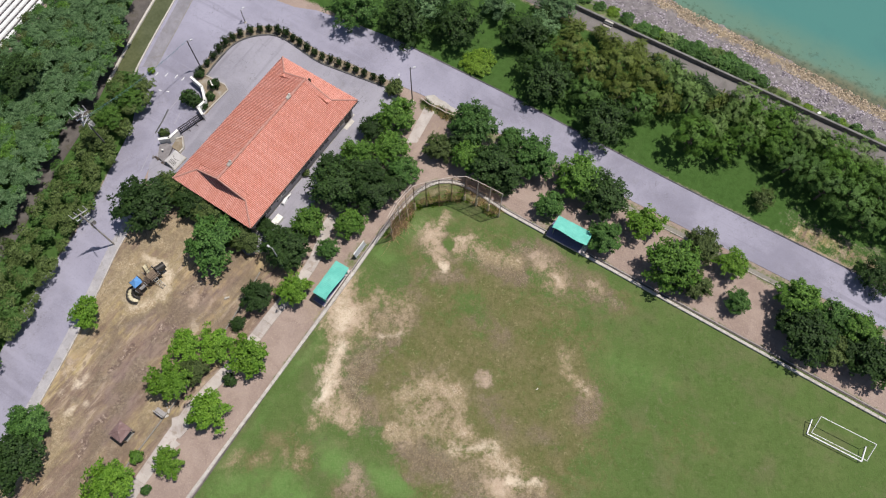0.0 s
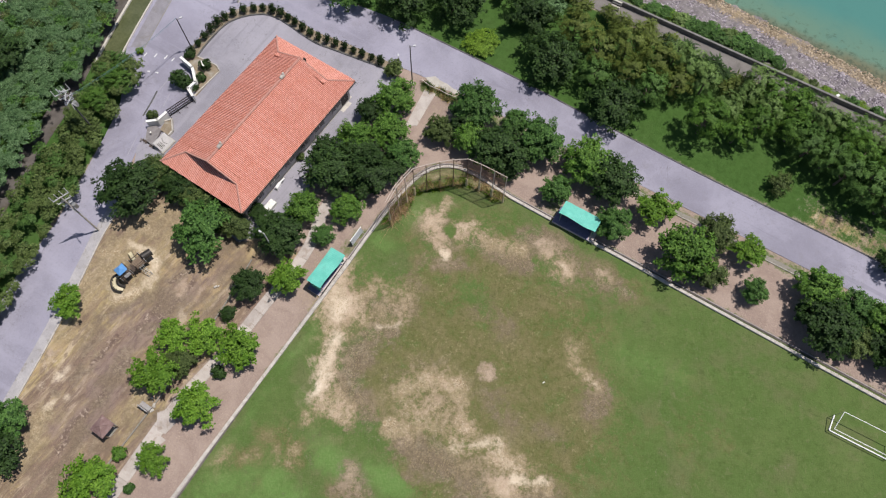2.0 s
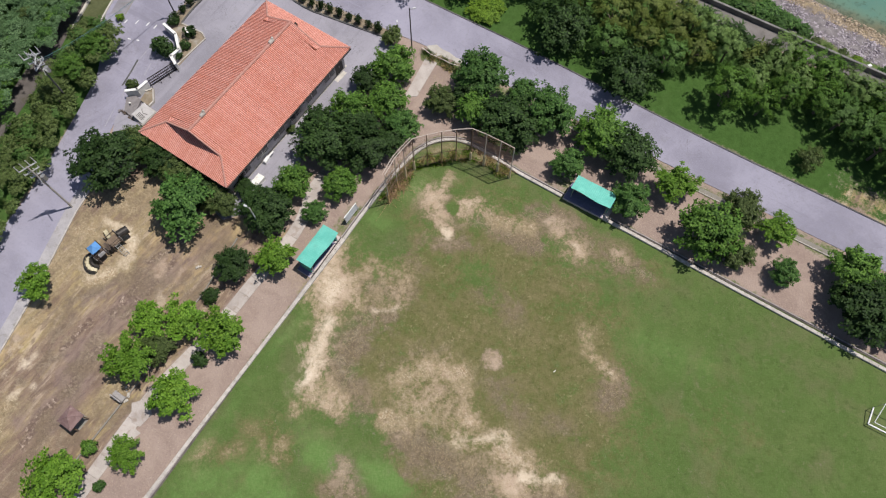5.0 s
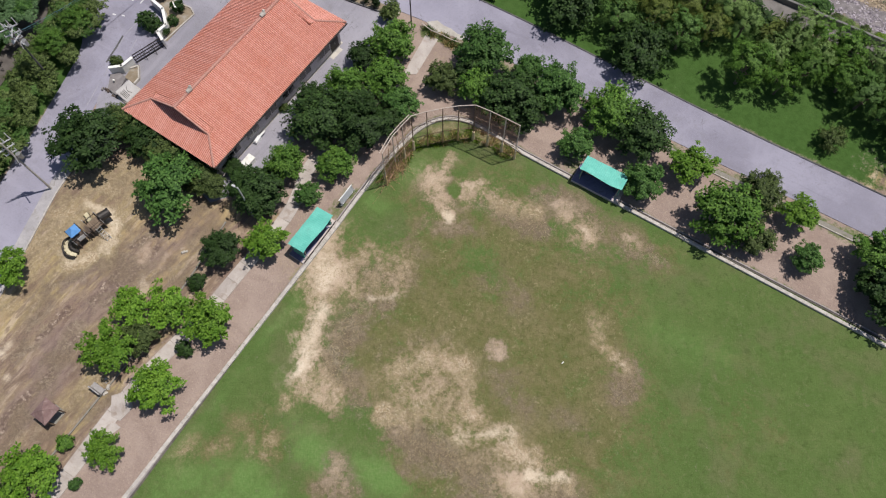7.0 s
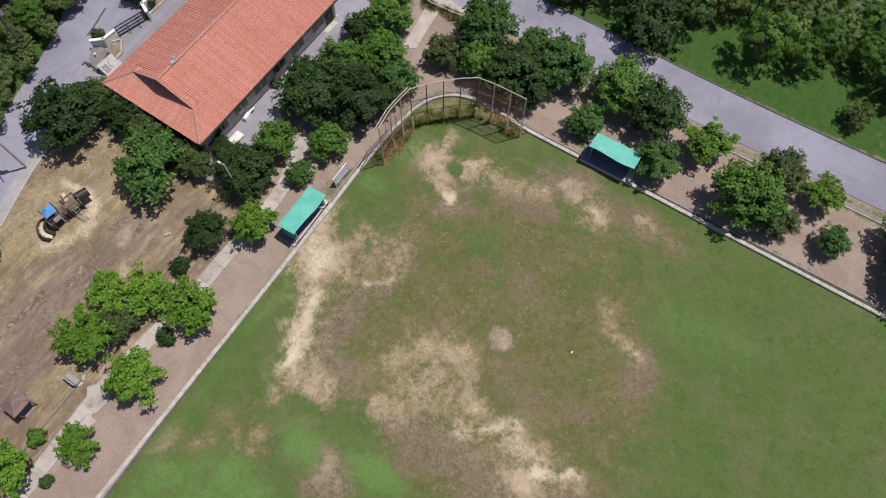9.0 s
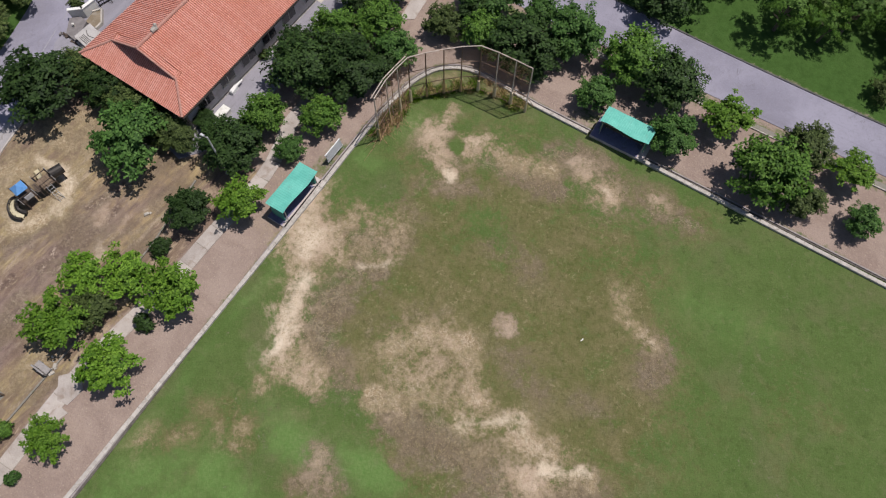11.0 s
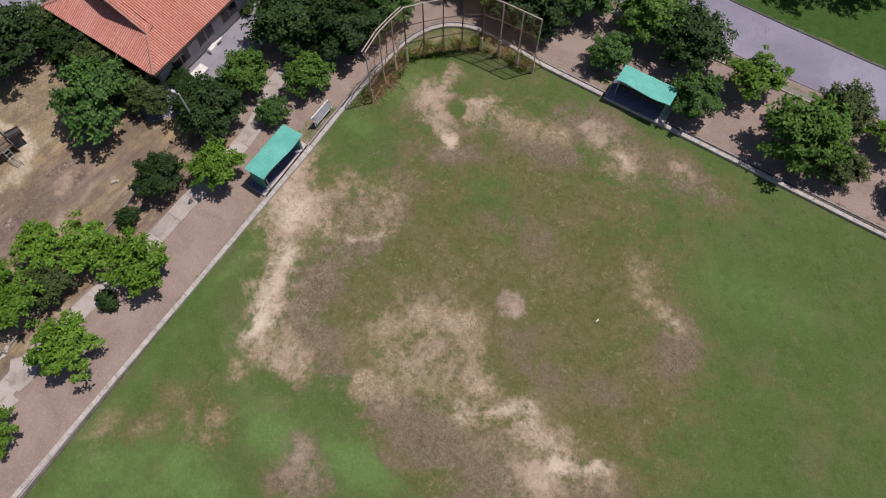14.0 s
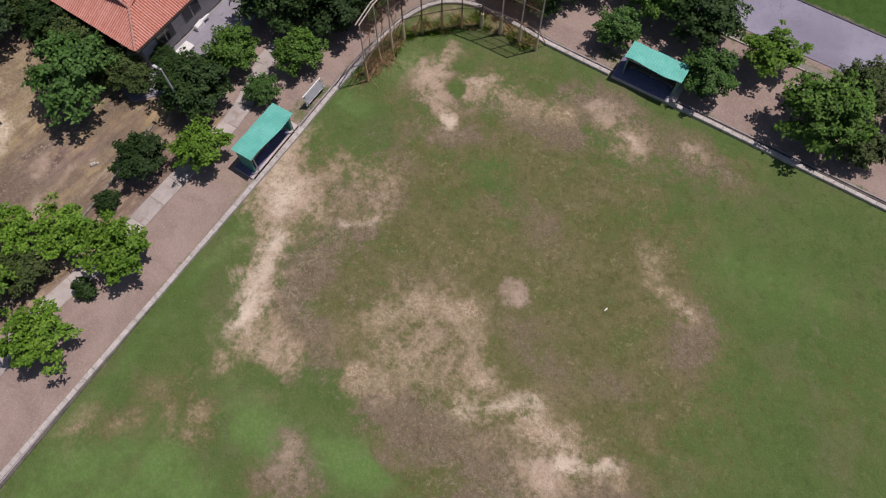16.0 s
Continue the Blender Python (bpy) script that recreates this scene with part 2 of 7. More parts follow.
def ground_material():
    """Earth, dry turf, green turf, worn turf, straw, bare soil, beach: chosen by the sheet's own maps, broken up by grain."""
    n = Nodes("ground_cover", 0.97, 0.0, 0.1)
    grain, fine = n.noise(0.1, 2, 0.6), n.noise(0.24, 4, 0.7)
    mid, coarse, wide = n.noise(0.7, 5, 0.68), n.noise(3.2, 5, 0.64, warp=0.5), n.noise(9.0, 4, 0.6)
    off = lambda a, k: n.math("MULTIPLY", n.math("SUBTRACT", a, 0.5), k)
    broken = n.math("ADD", n.math("ADD", off(mid, 1.15), off(fine, 0.85)), off(coarse, 0.9))
    earth = n.mix(n.ramp(coarse, 0.35, 0.65), (0.244, 0.184, 0.158), (0.312, 0.243, 0.208))
    earth = n.mix(n.ramp(fine, 0.4, 0.75, 0.0, 0.4), earth, (0.36, 0.28, 0.225))
    earth = n.mix(n.ramp(grain, 0.5, 0.75, 0.0, 0.3), earth, (0.17, 0.11, 0.085))
    earth = n.mix(n.ramp(n.noise(0.13, 2, 0.5), 0.63, 0.7, 0.0, 0.5), earth, (0.43, 0.36, 0.29))
    along = n.noise(1.5, 6, 0.68, stretch=(0.22, 1.0, 0.98), warp=0.7)
    along2 = n.noise(0.45, 5, 0.7, stretch=(0.3, 1.0, 0.98), warp=0.5)
    sweep = n.noise(3.4, 5, 0.62, stretch=(0.16, 1.0, 0.93), warp=0.5)
    dry = n.mix(n.ramp(mid, 0.3, 0.7), (0.3, 0.232, 0.11), (0.385, 0.308, 0.16))
    dry = n.mix(n.ramp(sweep, 0.46, 0.58, 0.0, 0.9), dry, (0.215, 0.155, 0.118))
    dry = n.mix(n.ramp(along, 0.42, 0.56, 0.75, 0.0), dry, (0.185, 0.127, 0.108))
    dry = n.mix(n.ramp(along2, 0.42, 0.54, 0.35, 0.0), dry, (0.15, 0.102, 0.08))
    dry = n.mix(n.ramp(sweep, 0.44, 0.34, 0.0, 0.6), dry, (0.37, 0.275, 0.15))
    dry = n.mix(n.ramp(along, 0.55, 0.64, 0.0, 0.75), dry, (0.45, 0.36, 0.265))
    dry = n.mix(n.ramp(grain, 0.5, 0.8, 0.0, 0.35), dry, (0.44, 0.35, 0.21))
    blotch = n.noise(1.1, 4, 0.6, stretch=(0.42, 1.0, 0.93), warp=0.4)
    dry = n.mix(n.ramp(blotch, 0.49, 0.6, 0.0, 0.7), dry, (0.15, 0.107, 0.08))
    dry = n.mix(n.ramp(blotch, 0.42, 0.33, 0.0, 0.5), dry, (0.39, 0.31, 0.22))
    streak = n.noise(0.5, 5, 0.72, stretch=(0.14, 1.0, 0.95), warp=0.9)
    dry = n.mix(n.ramp(streak, 0.53, 0.64, 0.0, 0.5), dry, (0.125, 0.088, 0.072))
    dry = n.mix(n.ramp(streak, 0.45, 0.35, 0.0, 0.4), dry, (0.46, 0.375, 0.27))
    clod = n.noise(0.22, 3, 0.7, warp=0.6)
    dry = n.mix(n.math("MULTIPLY", n.ramp(clod, 0.54, 0.62, 0.0, 0.55), n.ramp(sweep, 0.45, 0.58)), dry, (0.13, 0.095, 0.08))
    loam = n.math("MULTIPLY", n.ramp(n.attribute("loam"), 0.0, 0.7), n.ramp(n.math("ADD", n.attribute("loam"), n.math("ADD", off(along, 1.6), off(mid, 0.8))), 0.25, 0.75))
    dry = n.mix(n.math("MULTIPLY", loam, 0.85), dry, n.mix(n.ramp(along2, 0.38, 0.6), (0.15, 0.108, 0.098), (0.225, 0.165, 0.14)))
    rut = n.math("MULTIPLY", n.ramp(n.attribute("rut"), 0.15, 0.85), n.ramp(n.noise(0.45, 3, 0.6), 0.35, 0.6, 0.25, 1.0))
    dry = n.mix(n.math("MULTIPLY", rut, 0.95), dry, n.mix(n.ramp(n.noise(0.3, 3, 0.6), 0.5, 0.66), (0.115, 0.08, 0.066), (0.42, 0.335, 0.27)))
    strand = n.math("ABSOLUTE", off(n.noise(0.55, 4, 0.65, warp=1.4), 1.0))
    strand2 = n.math("ABSOLUTE", off(n.noise(1.3, 5, 0.7, warp=1.0), 1.0))
    fibre = n.math("MULTIPLY", n.ramp(strand, 0.0, 0.05, 1.0, 0.0), n.ramp(coarse, 0.38, 0.62))
    fibre2 = n.math("MULTIPLY", n.ramp(strand2, 0.0, 0.035, 1.0, 0.0), n.ramp(coarse, 0.55, 0.42))
    green = n.mix(n.ramp(coarse, 0.32, 0.68), (0.078, 0.12, 0.034), (0.098, 0.139, 0.044))
    green = n.mix(n.ramp(wide, 0.4, 0.65, 0.0, 0.7), green, (0.073, 0.124, 0.032))
    green = n.mix(n.ramp(n.noise(5.0, 4, 0.6, warp=0.4), 0.5, 0.68, 0.0, 0.55), green, (0.125, 0.125, 0.062))
    green = n.mix(n.ramp(mid, 0.45, 0.72, 0.0, 0.5), green, (0.055, 0.085, 0.022))
    green = n.mix(n.ramp(fine, 0.5, 0.78, 0.0, 0.5), green, (0.135, 0.168, 0.068))
    green = n.mix(n.ramp(n.noise(1.2, 5, 0.7, warp=0.6), 0.54, 0.68, 0.0, 0.28), green, (0.17, 0.165, 0.086))
    green = n.mix(n.ramp(n.noise(0.8, 4, 0.7, warp=0.6), 0.58, 0.7, 0.0, 0.5), green, (0.046, 0.07, 0.02))
    green = n.mix(n.ramp(grain, 0.45, 0.72, 0.0, 0.42), green, (0.052, 0.072, 0.02))
    green = n.mix(n.math("MULTIPLY", n.ramp(n.attribute("fresh"), 0.0, 0.4, 0.0, 0.85), n.ramp(n.math("ADD", n.attribute("fresh"), n.math("ADD", off(mid, 1.3), off(coarse, 1.0))), 0.0, 0.8)), green, n.mix(n.ramp(fine, 0.3, 0.7), (0.094, 0.176, 0.045), (0.132, 0.21, 0.066)))
    # lush verge turf; the same dark green paints the shade under the woodland
    green = n.mix(n.ramp(n.attribute("lush"), 0.3, 0.8, 0.0, 0.85), green, n.mix(n.ramp(mid, 0.35, 0.7), (0.046, 0.1, 0.022), (0.032, 0.074, 0.015)))
    fleck, fleck2 = n.noise(0.17, 2, 0.6, warp=0.5), n.noise(0.4, 4, 0.75, warp=0.8)
    worn = n.mix(n.ramp(coarse, 0.35, 0.65), (0.122, 0.114, 0.045), (0.16, 0.135, 0.068))
    worn = n.mix(n.ramp(mid, 0.42, 0.66, 0.0, 0.7), worn, (0.088, 0.1, 0.032))
    worn = n.mix(n.ramp(fine, 0.5, 0.76, 0.0, 0.45), worn, (0.22, 0.185, 0.105))
    worn = n.mix(n.ramp(fleck2, 0.52, 0.7, 0.0, 0.5), worn, (0.06, 0.056, 0.022))
    clump = n.noise(0.6, 5, 0.78, warp=1.0)
    worn = n.mix(n.ramp(clump, 0.52, 0.64, 0.0, 0.5), worn, (0.058, 0.064, 0.02))
    worn = n.mix(n.ramp(clump, 0.45, 0.35, 0.0, 0.4), worn, (0.21, 0.175, 0.095))
    worn = n.mix(n.ramp(grain, 0.48, 0.75, 0.0, 0.35), worn, (0.07, 0.058, 0.025))
    straw = n.mix(n.ramp(mid, 0.34, 0.62), (0.445, 0.36, 0.245), (0.27, 0.205, 0.138))
    straw = n.mix(n.ramp(coarse, 0.45, 0.62, 0.0, 0.65), straw, (0.3, 0.205, 0.12))
    straw = n.mix(n.ramp(fine, 0.47, 0.7, 0.0, 0.55), straw, (0.47, 0.385, 0.25))
    straw = n.mix(n.ramp(fleck2, 0.5, 0.7, 0.0, 0.6), straw, (0.2, 0.15, 0.09))
    straw = n.mix(n.ramp(fleck, 0.53, 0.7, 0.0, 0.36), straw, (0.16, 0.12, 0.07))
    straw = n.mix(n.ramp(n.noise(1.5, 4, 0.7, warp=0.7), 0.53, 0.64, 0.0, 0.55), straw, (0.2, 0.15, 0.095))
    straw = n.mix(n.math("MULTIPLY", fibre, 0.8), straw, (0.64, 0.56, 0.42))
    straw = n.mix(n.math("MULTIPLY", fibre2, 0.6), straw, (0.64, 0.56, 0.43))
    mud = n.mix(n.ramp(mid, 0.3, 0.7), (0.138, 0.104, 0.075), (0.18, 0.141, 0.106))
    mud = n.mix(n.ramp(coarse, 0.45, 0.65, 0.0, 0.5), mud, (0.175, 0.13, 0.09))
    mud = n.mix(n.ramp(fine, 0.5, 0.74, 0.0, 0.45), mud, (0.29, 0.23, 0.165))
    mud = n.mix(n.ramp(fleck2, 0.5, 0.7, 0.0, 0.55), mud, (0.085, 0.068, 0.042))
    mud = n.mix(n.ramp(clump, 0.53, 0.65, 0.0, 0.5), mud, (0.085, 0.062, 0.05))
    mud = n.mix(n.ramp(grain, 0.5, 0.72, 0.0, 0.5), mud, (0.1, 0.075, 0.05))
    mud = n.mix(n.math("MULTIPLY", fibre2, 0.7), mud, (0.36, 0.3, 0.22))
    mud = n.mix(n.ramp(fleck, 0.56, 0.7, 0.0, 0.35), mud, (0.36, 0.285, 0.19))
    bare = n.mix(n.ramp(coarse, 0.4, 0.6), (0.415, 0.308, 0.232), (0.5, 0.395, 0.305))
    bare = n.mix(n.ramp(mid, 0.45, 0.7, 0.0, 0.6), bare, (0.33, 0.24, 0.175))
    bare = n.mix(n.ramp(fine, 0.5, 0.76, 0.0, 0.55), bare, (0.28, 0.2, 0.13))
    bare = n.mix(n.ramp(grain, 0.56, 0.74, 0.0, 0.6), bare, (0.19, 0.135, 0.08))
    pale = n.mix(n.ramp(mid, 0.3, 0.7), (0.67, 0.585, 0.465), (0.54, 0.445, 0.335))
    pale = n.mix(n.ramp(grain, 0.55, 0.75, 0.0, 0.5), pale, (0.26, 0.2, 0.13))
    beach = n.mix(n.ramp(mid, 0.3, 0.7), (0.13, 0.115, 0.12), (0.22, 0.2, 0.2))
    sand = n.mix(n.ramp(mid, 0.3, 0.7), (0.17, 0.13, 0.08), (0.28, 0.22, 0.14))

    def layer(base, name, colour, width=0.22):
        a = n.attribute(name)
        here = n.ramp(a, 0.02, 0.2)
        return n.mix(n.math("MULTIPLY", here, n.ramp(n.math("ADD", a, broken), 0.5 - width, 0.5 + width)), base, colour)

    stretch = lambda a, lo, hi, k: n.math("MULTIPLY", n.math("SUBTRACT", n.ramp(a, lo, hi), 0.5), k)
    soft = n.math("ADD", n.math("ADD", stretch(mid, 0.25, 0.75, 0.6), stretch(fine, 0.25, 0.75, 0.3)), n.math("ADD", stretch(coarse, 0.3, 0.7, 0.65), stretch(grain, 0.3, 0.7, 0.12)))

    def blend(base, name, colour, most, start=0.12, full=0.95):
        """A gradual layer whose fringe is broken into flecks."""
        a = n.attribute(name)
        here = n.math("MULTIPLY", n.ramp(a, 0.0, 0.5), most)
        return n.mix(n.math("MULTIPLY", here, n.ramp(n.math("ADD", a, soft), start, full)), base, colour)

    c = layer(earth, "dry", dry, 0.25)
    c = layer(c, "green", green, 0.25)
    c = blend(c, "worn", worn, 0.9, 0.0, 0.75)
    wisps = n.math("MULTIPLY", n.ramp(n.noise(0.33, 3, 0.6, warp=0.8), 0.55, 0.68), n.ramp(n.noise(2.0, 3, 0.6), 0.4, 0.65))
    c = n.mix(n.math("MULTIPLY", wisps, n.ramp(n.attribute("worn"), 0.1, 0.7, 0.0, 0.5)), c, (0.29, 0.245, 0.145))
    c = blend(c, "mud", mud, 0.85, 0.0, 1.0)
    thatch = n.mix(n.ramp(fleck2, 0.35, 0.65), (0.285, 0.225, 0.135), (0.155, 0.124, 0.072))
    c = blend(c, "straw", thatch, 0.8, -0.15, 0.65)
    c = blend(c, "straw", straw, 0.95, 0.15, 1.35)
    c = blend(c, "bare", bare, 0.88, 0.1, 1.3)
    c = blend(c, "pale", pale, 0.95, 0.05, 1.25)
    c = layer(c, "beach", beach, 0.2)
    c = layer(c, "sand", sand, 0.3)
    n.bump(n.math("ADD", grain, n.math("MULTIPLY", fine, 2.0)), 0.05, 0.7)
    return n.done(c)


GROUND = ground_material()


def water_material():
    n = Nodes("shallow_sea", 0.16, 0.0, 0.4)
    far = n.math("ADD", n.attribute("deep"), n.math("MULTIPLY", n.math("SUBTRACT", n.noise(4.0, 5, 0.65), 0.5), 0.22))
    c = n.mix(n.ramp(far, 0.0, 0.16), (0.13, 0.125, 0.075), (0.105, 0.185, 0.135))
    c = n.mix(n.ramp(far, 0.16, 0.6), c, (0.062, 0.178, 0.155))
    c = n.mix(n.ramp(n.noise(6.0, 5, 0.7), 0.5, 0.75, 0.0, 0.4), c, (0.055, 0.155, 0.14))
    c = n.mix(n.ramp(n.math("SUBTRACT", n.noise(0.8, 4, 0.7), n.math("MULTIPLY", far, 0.55)), 0.42, 0.6, 0.0, 0.7), c, (0.05, 0.075, 0.05))
    n.bump(n.noise(0.7, 4, 0.6), 0.04, 0.25)
    return n.done(c)


WATER = water_material()
CANAL_WATER = surface("canal_water", (0.075, 0.085, 0.038), (0.105, 0.115, 0.058), 2.0, 0.25, 0.4, 0.003, spec=0.5)


# ---- building blocks ----
class Mesh:
    """Gathers vertices and faces of one mesh."""

    def __init__(self):
        self.v, self.f = [], []

    def add(self, verts, faces):
        k = len(self.v)
        self.v += [tuple(p) for p in verts]
        self.f += [tuple(i + k for i in f) for f in faces]
        return self

    def box(self, x, y, z, sx, sy, sz, turn=0.0, bevel=0.0):
        """A box with its middle at x, y and its foot at z; its top edges may be chamfered."""
        c, s = math.cos(turn), math.sin(turn)
        rings = [(0, 0.0), (sz - bevel, 0.0), (sz, bevel)] if bevel else [(0, 0.0), (sz, 0.0)]
        pts = []
        for h, b in rings:
            for ax, ay in ((-1, -1), (1, -1), (1, 1), (-1, 1)):
                px, py = ax * (sx / 2 - b), ay * (sy / 2 - b)
                pts.append((x + px * c - py * s, y + px * s + py * c, z + h))
        faces = [(3, 2, 1, 0)]
        for r in range(len(rings) - 1):
            o = 4 * r
            faces += [(o + i, o + (i + 1) % 4, o + 4 + (i + 1) % 4, o + 4 + i) for i in range(4)]
        o = 4 * (len(rings) - 1)
        faces.append((o, o + 1, o + 2, o + 3))
        return self.add(pts, faces)

    def tube(self, a, b, r0, r1=None, sides=8):
        a, b = Vector(a), Vector(b)
        r1 = r0 if r1 is None else r1
        d = (b - a).normalized()
        u = d.orthogonal().normalized()
        w = d.cross(u)
        pts = []
        for p, r in ((a, r0), (b, r1)):
            for i in range(sides):
                t = 2 * math.pi * i / sides
                pts.append(p + u * (r * math.cos(t)) + w * (r * math.sin(t)))
        faces = [(i, (i + 1) % sides, sides + (i + 1) % sides, sides + i) for i in range(sides)]
        faces += [tuple(reversed(range(sides))), tuple(range(sides, 2 * sides))]
        return self.add(pts, faces)

    def path(self, pts, r, sides=6):
        for a, b in zip(pts, pts[1:]):
            self.tube(a, b, r, r, sides)
        return self

    def slab(self, outline, z0, z1):
        """A flat piece of any outline between two heights."""
        k = len(outline)
        area = sum(a[0] * b[1] - b[0] * a[1] for a, b in zip(outline, outline[1:] + outline[:1]))
        if area < 0:
            outline = outline[::-1]
        pts = [(x, y, z1) for x, y in outline] + [(x, y, z0) for x, y in outline]
        return self.add(pts, [tuple(range(k))] + [(i, k + i, k + (i + 1) % k, (i + 1) % k) for i in range(k)])

    def data(self, name, mat, smooth=False):
        m = bpy.data.meshes.new(name)
        m.from_pydata(self.v, [], self.f)
        m.materials.append(mat)
        if smooth:
            m.shade_smooth()
        return m


def part(name, mesh, mat, parent=None, label="", smooth=False):
    ob = new(name, mesh.data(name, mat, smooth) if isinstance(mesh, Mesh) else mesh)
    ob.parent = parent
    return tagged(ob, label)


def thing(name, label, category, m=None, group=""):
    ob = new(name)
    ob.matrix_world = m or Matrix()
    ob.empty_display_size = 0.3
    return tagged(ob, label, category, group)


def structure(name, mesh, mat, label, category):
    return tagged(part(name, mesh, mat), label, category, kind="structure")


def smooth_line(pts, step=1.0):
    """Points along a curve through pts, about step apart."""
    out = []
    p = [pts[0]] + list(pts) + [pts[-1]]
    for i in range(1, len(p) - 2):
        a, b, c, d = (np.array(q, float) for q in p[i - 1:i + 3])
        k = max(1, int(np.linalg.norm(c - b) / step))
        for j in range(k):
            t = j / k
            out.append(tuple(0.5 * (2 * b + (c - a) * t + (2 * a - 5 * b + 4 * c - d) * t * t + (3 * b - a - 3 * c + d) * t ** 3)))
    return out + [tuple(map(float, pts[-1]))]


def lattice_noise(x, y, size, seed, octaves=3):
    """Soft random field between 0 and 1 over the plan."""
    total, weight, amp = np.zeros_like(x), 0.0, 1.0
    for o in range(octaves):
        table = np.random.RandomState(seed + o).rand(64, 64)
        u, v = x / size + 31.7, y / size + 17.3
        i, j = np.floor(u).astype(int), np.floor(v).astype(int)
        a, b = u - i, v - j
        a, b = a * a * (3 - 2 * a), b * b * (3 - 2 * b)
        at = lambda p, q: table[p % 64, q % 64]
        total += amp * ((at(i, j) * (1 - a) + at(i + 1, j) * a) * (1 - b) + (at(i, j + 1) * (1 - a) + at(i + 1, j + 1) * a) * b)
        weight, amp, size = weight + amp, amp * 0.5, size * 0.5
    return total / weight


def inside(x, y, outline):
    """Signed distance to an outline, positive inside."""
    best, odd = np.full(x.shape, 1e9), np.zeros(x.shape, bool)
    for (ax, ay), (bx, by) in zip(outline, outline[1:] + outline[:1]):
        ex, ey = bx - ax, by - ay
        t = np.clip(((x - ax) * ex + (y - ay) * ey) / (ex * ex + ey * ey), 0, 1)
        best = np.minimum(best, np.hypot(x - ax - t * ex, y - ay - t * ey))
        odd ^= ((ay > y) != (by > y)) & (x < ex * (y - ay) / (ey + 1e-12 * (ey == 0)) + ax)
    return np.where(odd, best, -best)


def stroke(x, y, pts, r):
    """1 along a stroke through pts, falling to 0 at about 1.9 r from it."""
    best = np.full(x.shape, 1e9)
    for (ax, ay), (bx, by) in zip(pts, pts[1:] or pts):
        ex, ey = bx - ax, by - ay
        t = np.clip(((x - ax) * ex + (y - ay) * ey) / max(ex * ex + ey * ey, 1e-9), 0, 1)
        best = np.minimum(best, np.hypot(x - ax - t * ex, y - ay - t * ey))
    return np.clip(1.15 - 0.6 * best / r, 0, 1)


# ---- plan ----
ALONG, ACROSS = Vector((0.8585, -0.513, 0)), Vector((0.513, 0.8585, 0))  # along the sea, towards the sea


def sea(s, n, z=0.0):
    """A place by its distance along the sea and towards it."""
    return (ALONG.x * s + ACROSS.x * n, ALONG.y * s + ACROSS.y * n, z)


KERB_WEST = [(-33.75, -7.9), (-11.4, 28.5)]
KERB_BEND = [(-11.4, 28.5), (-9.14, 32.2), (-7.75, 34.3), (-6.1, 36.8), (-4.45, 38.85), (-2.95, 40.4), (-0.9, 41.5), (1.4, 41.55), (3.85, 40.45), (8.15, 37.35)]
KERB_EAST = [(8.15, 37.35), (74.9, -3.35)]
BEND = smooth_line(KERB_BEND, 0.7)
FIELD = [KERB_WEST[0]] + BEND + [KERB_EAST[1], (75.0, -7.9)]
LAWN = [(-56, -7), (-48.6, 11.8), (-45, 22), (-42, 33), (-40.3, 37), (-36, 43), (-24, 31.5), (-19, 32.2), (-17.1, 30.1), (-22, 22.5), (-24.3, 19.4), (-29.5, 13.1), (-35.1, 2.9), (-41, -7)]
ROAD_WEST = [(-60, -8), (-52.3, 19), (-49.8, 27.1), (-46.7, 33.9), (-44, 42.7), (-42.0, 51.0), (-42.6, 57.0), (-42.75, 60.3), (-39.45, 71.7), (-37.4, 82)]
ROAD_NORTH = [(-33, 82), (-24.4, 71.6), (-18.5, 69.8), (-6.8, 64.6), (-1.9, 61.7), (9, 55.2), (16.5, 50.4), (30.6, 41.4), (43.8, 33.5), (54.5, 27.1), (80, 11.8)]
ROAD_SOUTH = [(77, 7.5), (53, 21.9), (42.8, 28.0), (29.7, 35.8), (22.9, 39.9), (16.1, 43.9), (8.8, 48.3), (2.8, 52.1), (-1.9, 54.7), (-6.9, 57.2)]
HEDGE_OUTER = [(-6.9, 57.2), (-14, 60.9), (-17.5, 62.5), (-22.6, 66.2), (-26, 66.9), (-30.3, 65.3), (-33, 61.6), (-34.9, 58)]
ROAD_EAST_EDGE = [(-34.9, 57), (-34.8, 53), (-35.0, 49.2), (-37.0, 47.0), (-38.5, 44.5), (-39.3, 41.1), (-40.9, 35.4), (-41.9, 32.7), (-44.9, 21.4), (-48.1, 11.8), (-54.5, -8)]
YARD_KERB = [(-7.0, 56.0), (-14.6, 59.3), (-17.9, 60.9), (-22.9, 64.7), (-25.9, 65.3), (-29.4, 64.0), (-31.8, 60.7), (-33.0, 58.3)]


RUTS = [[(-33.3, 20.2), (-32.2, 22.1), (-31.3, 23.6), (-29.2, 26.4)], [(-39.0, 16.9), (-37.9, 18.3), (-36.8, 19.8)], [(-34.8, 17.1), (-36.8, 13.9), (-38.7, 11.5), (-40.9, 7.4)], [(-34.5, 20.6), (-33.2, 22.6), (-32.2, 24.3)], [(-31.9, 26.4), (-30.1, 27.8), (-27.7, 29.6)], [(-37.5, 13.0), (-39.2, 10.6), (-40.6, 8.8)]]  # wheel tracks over the lawn


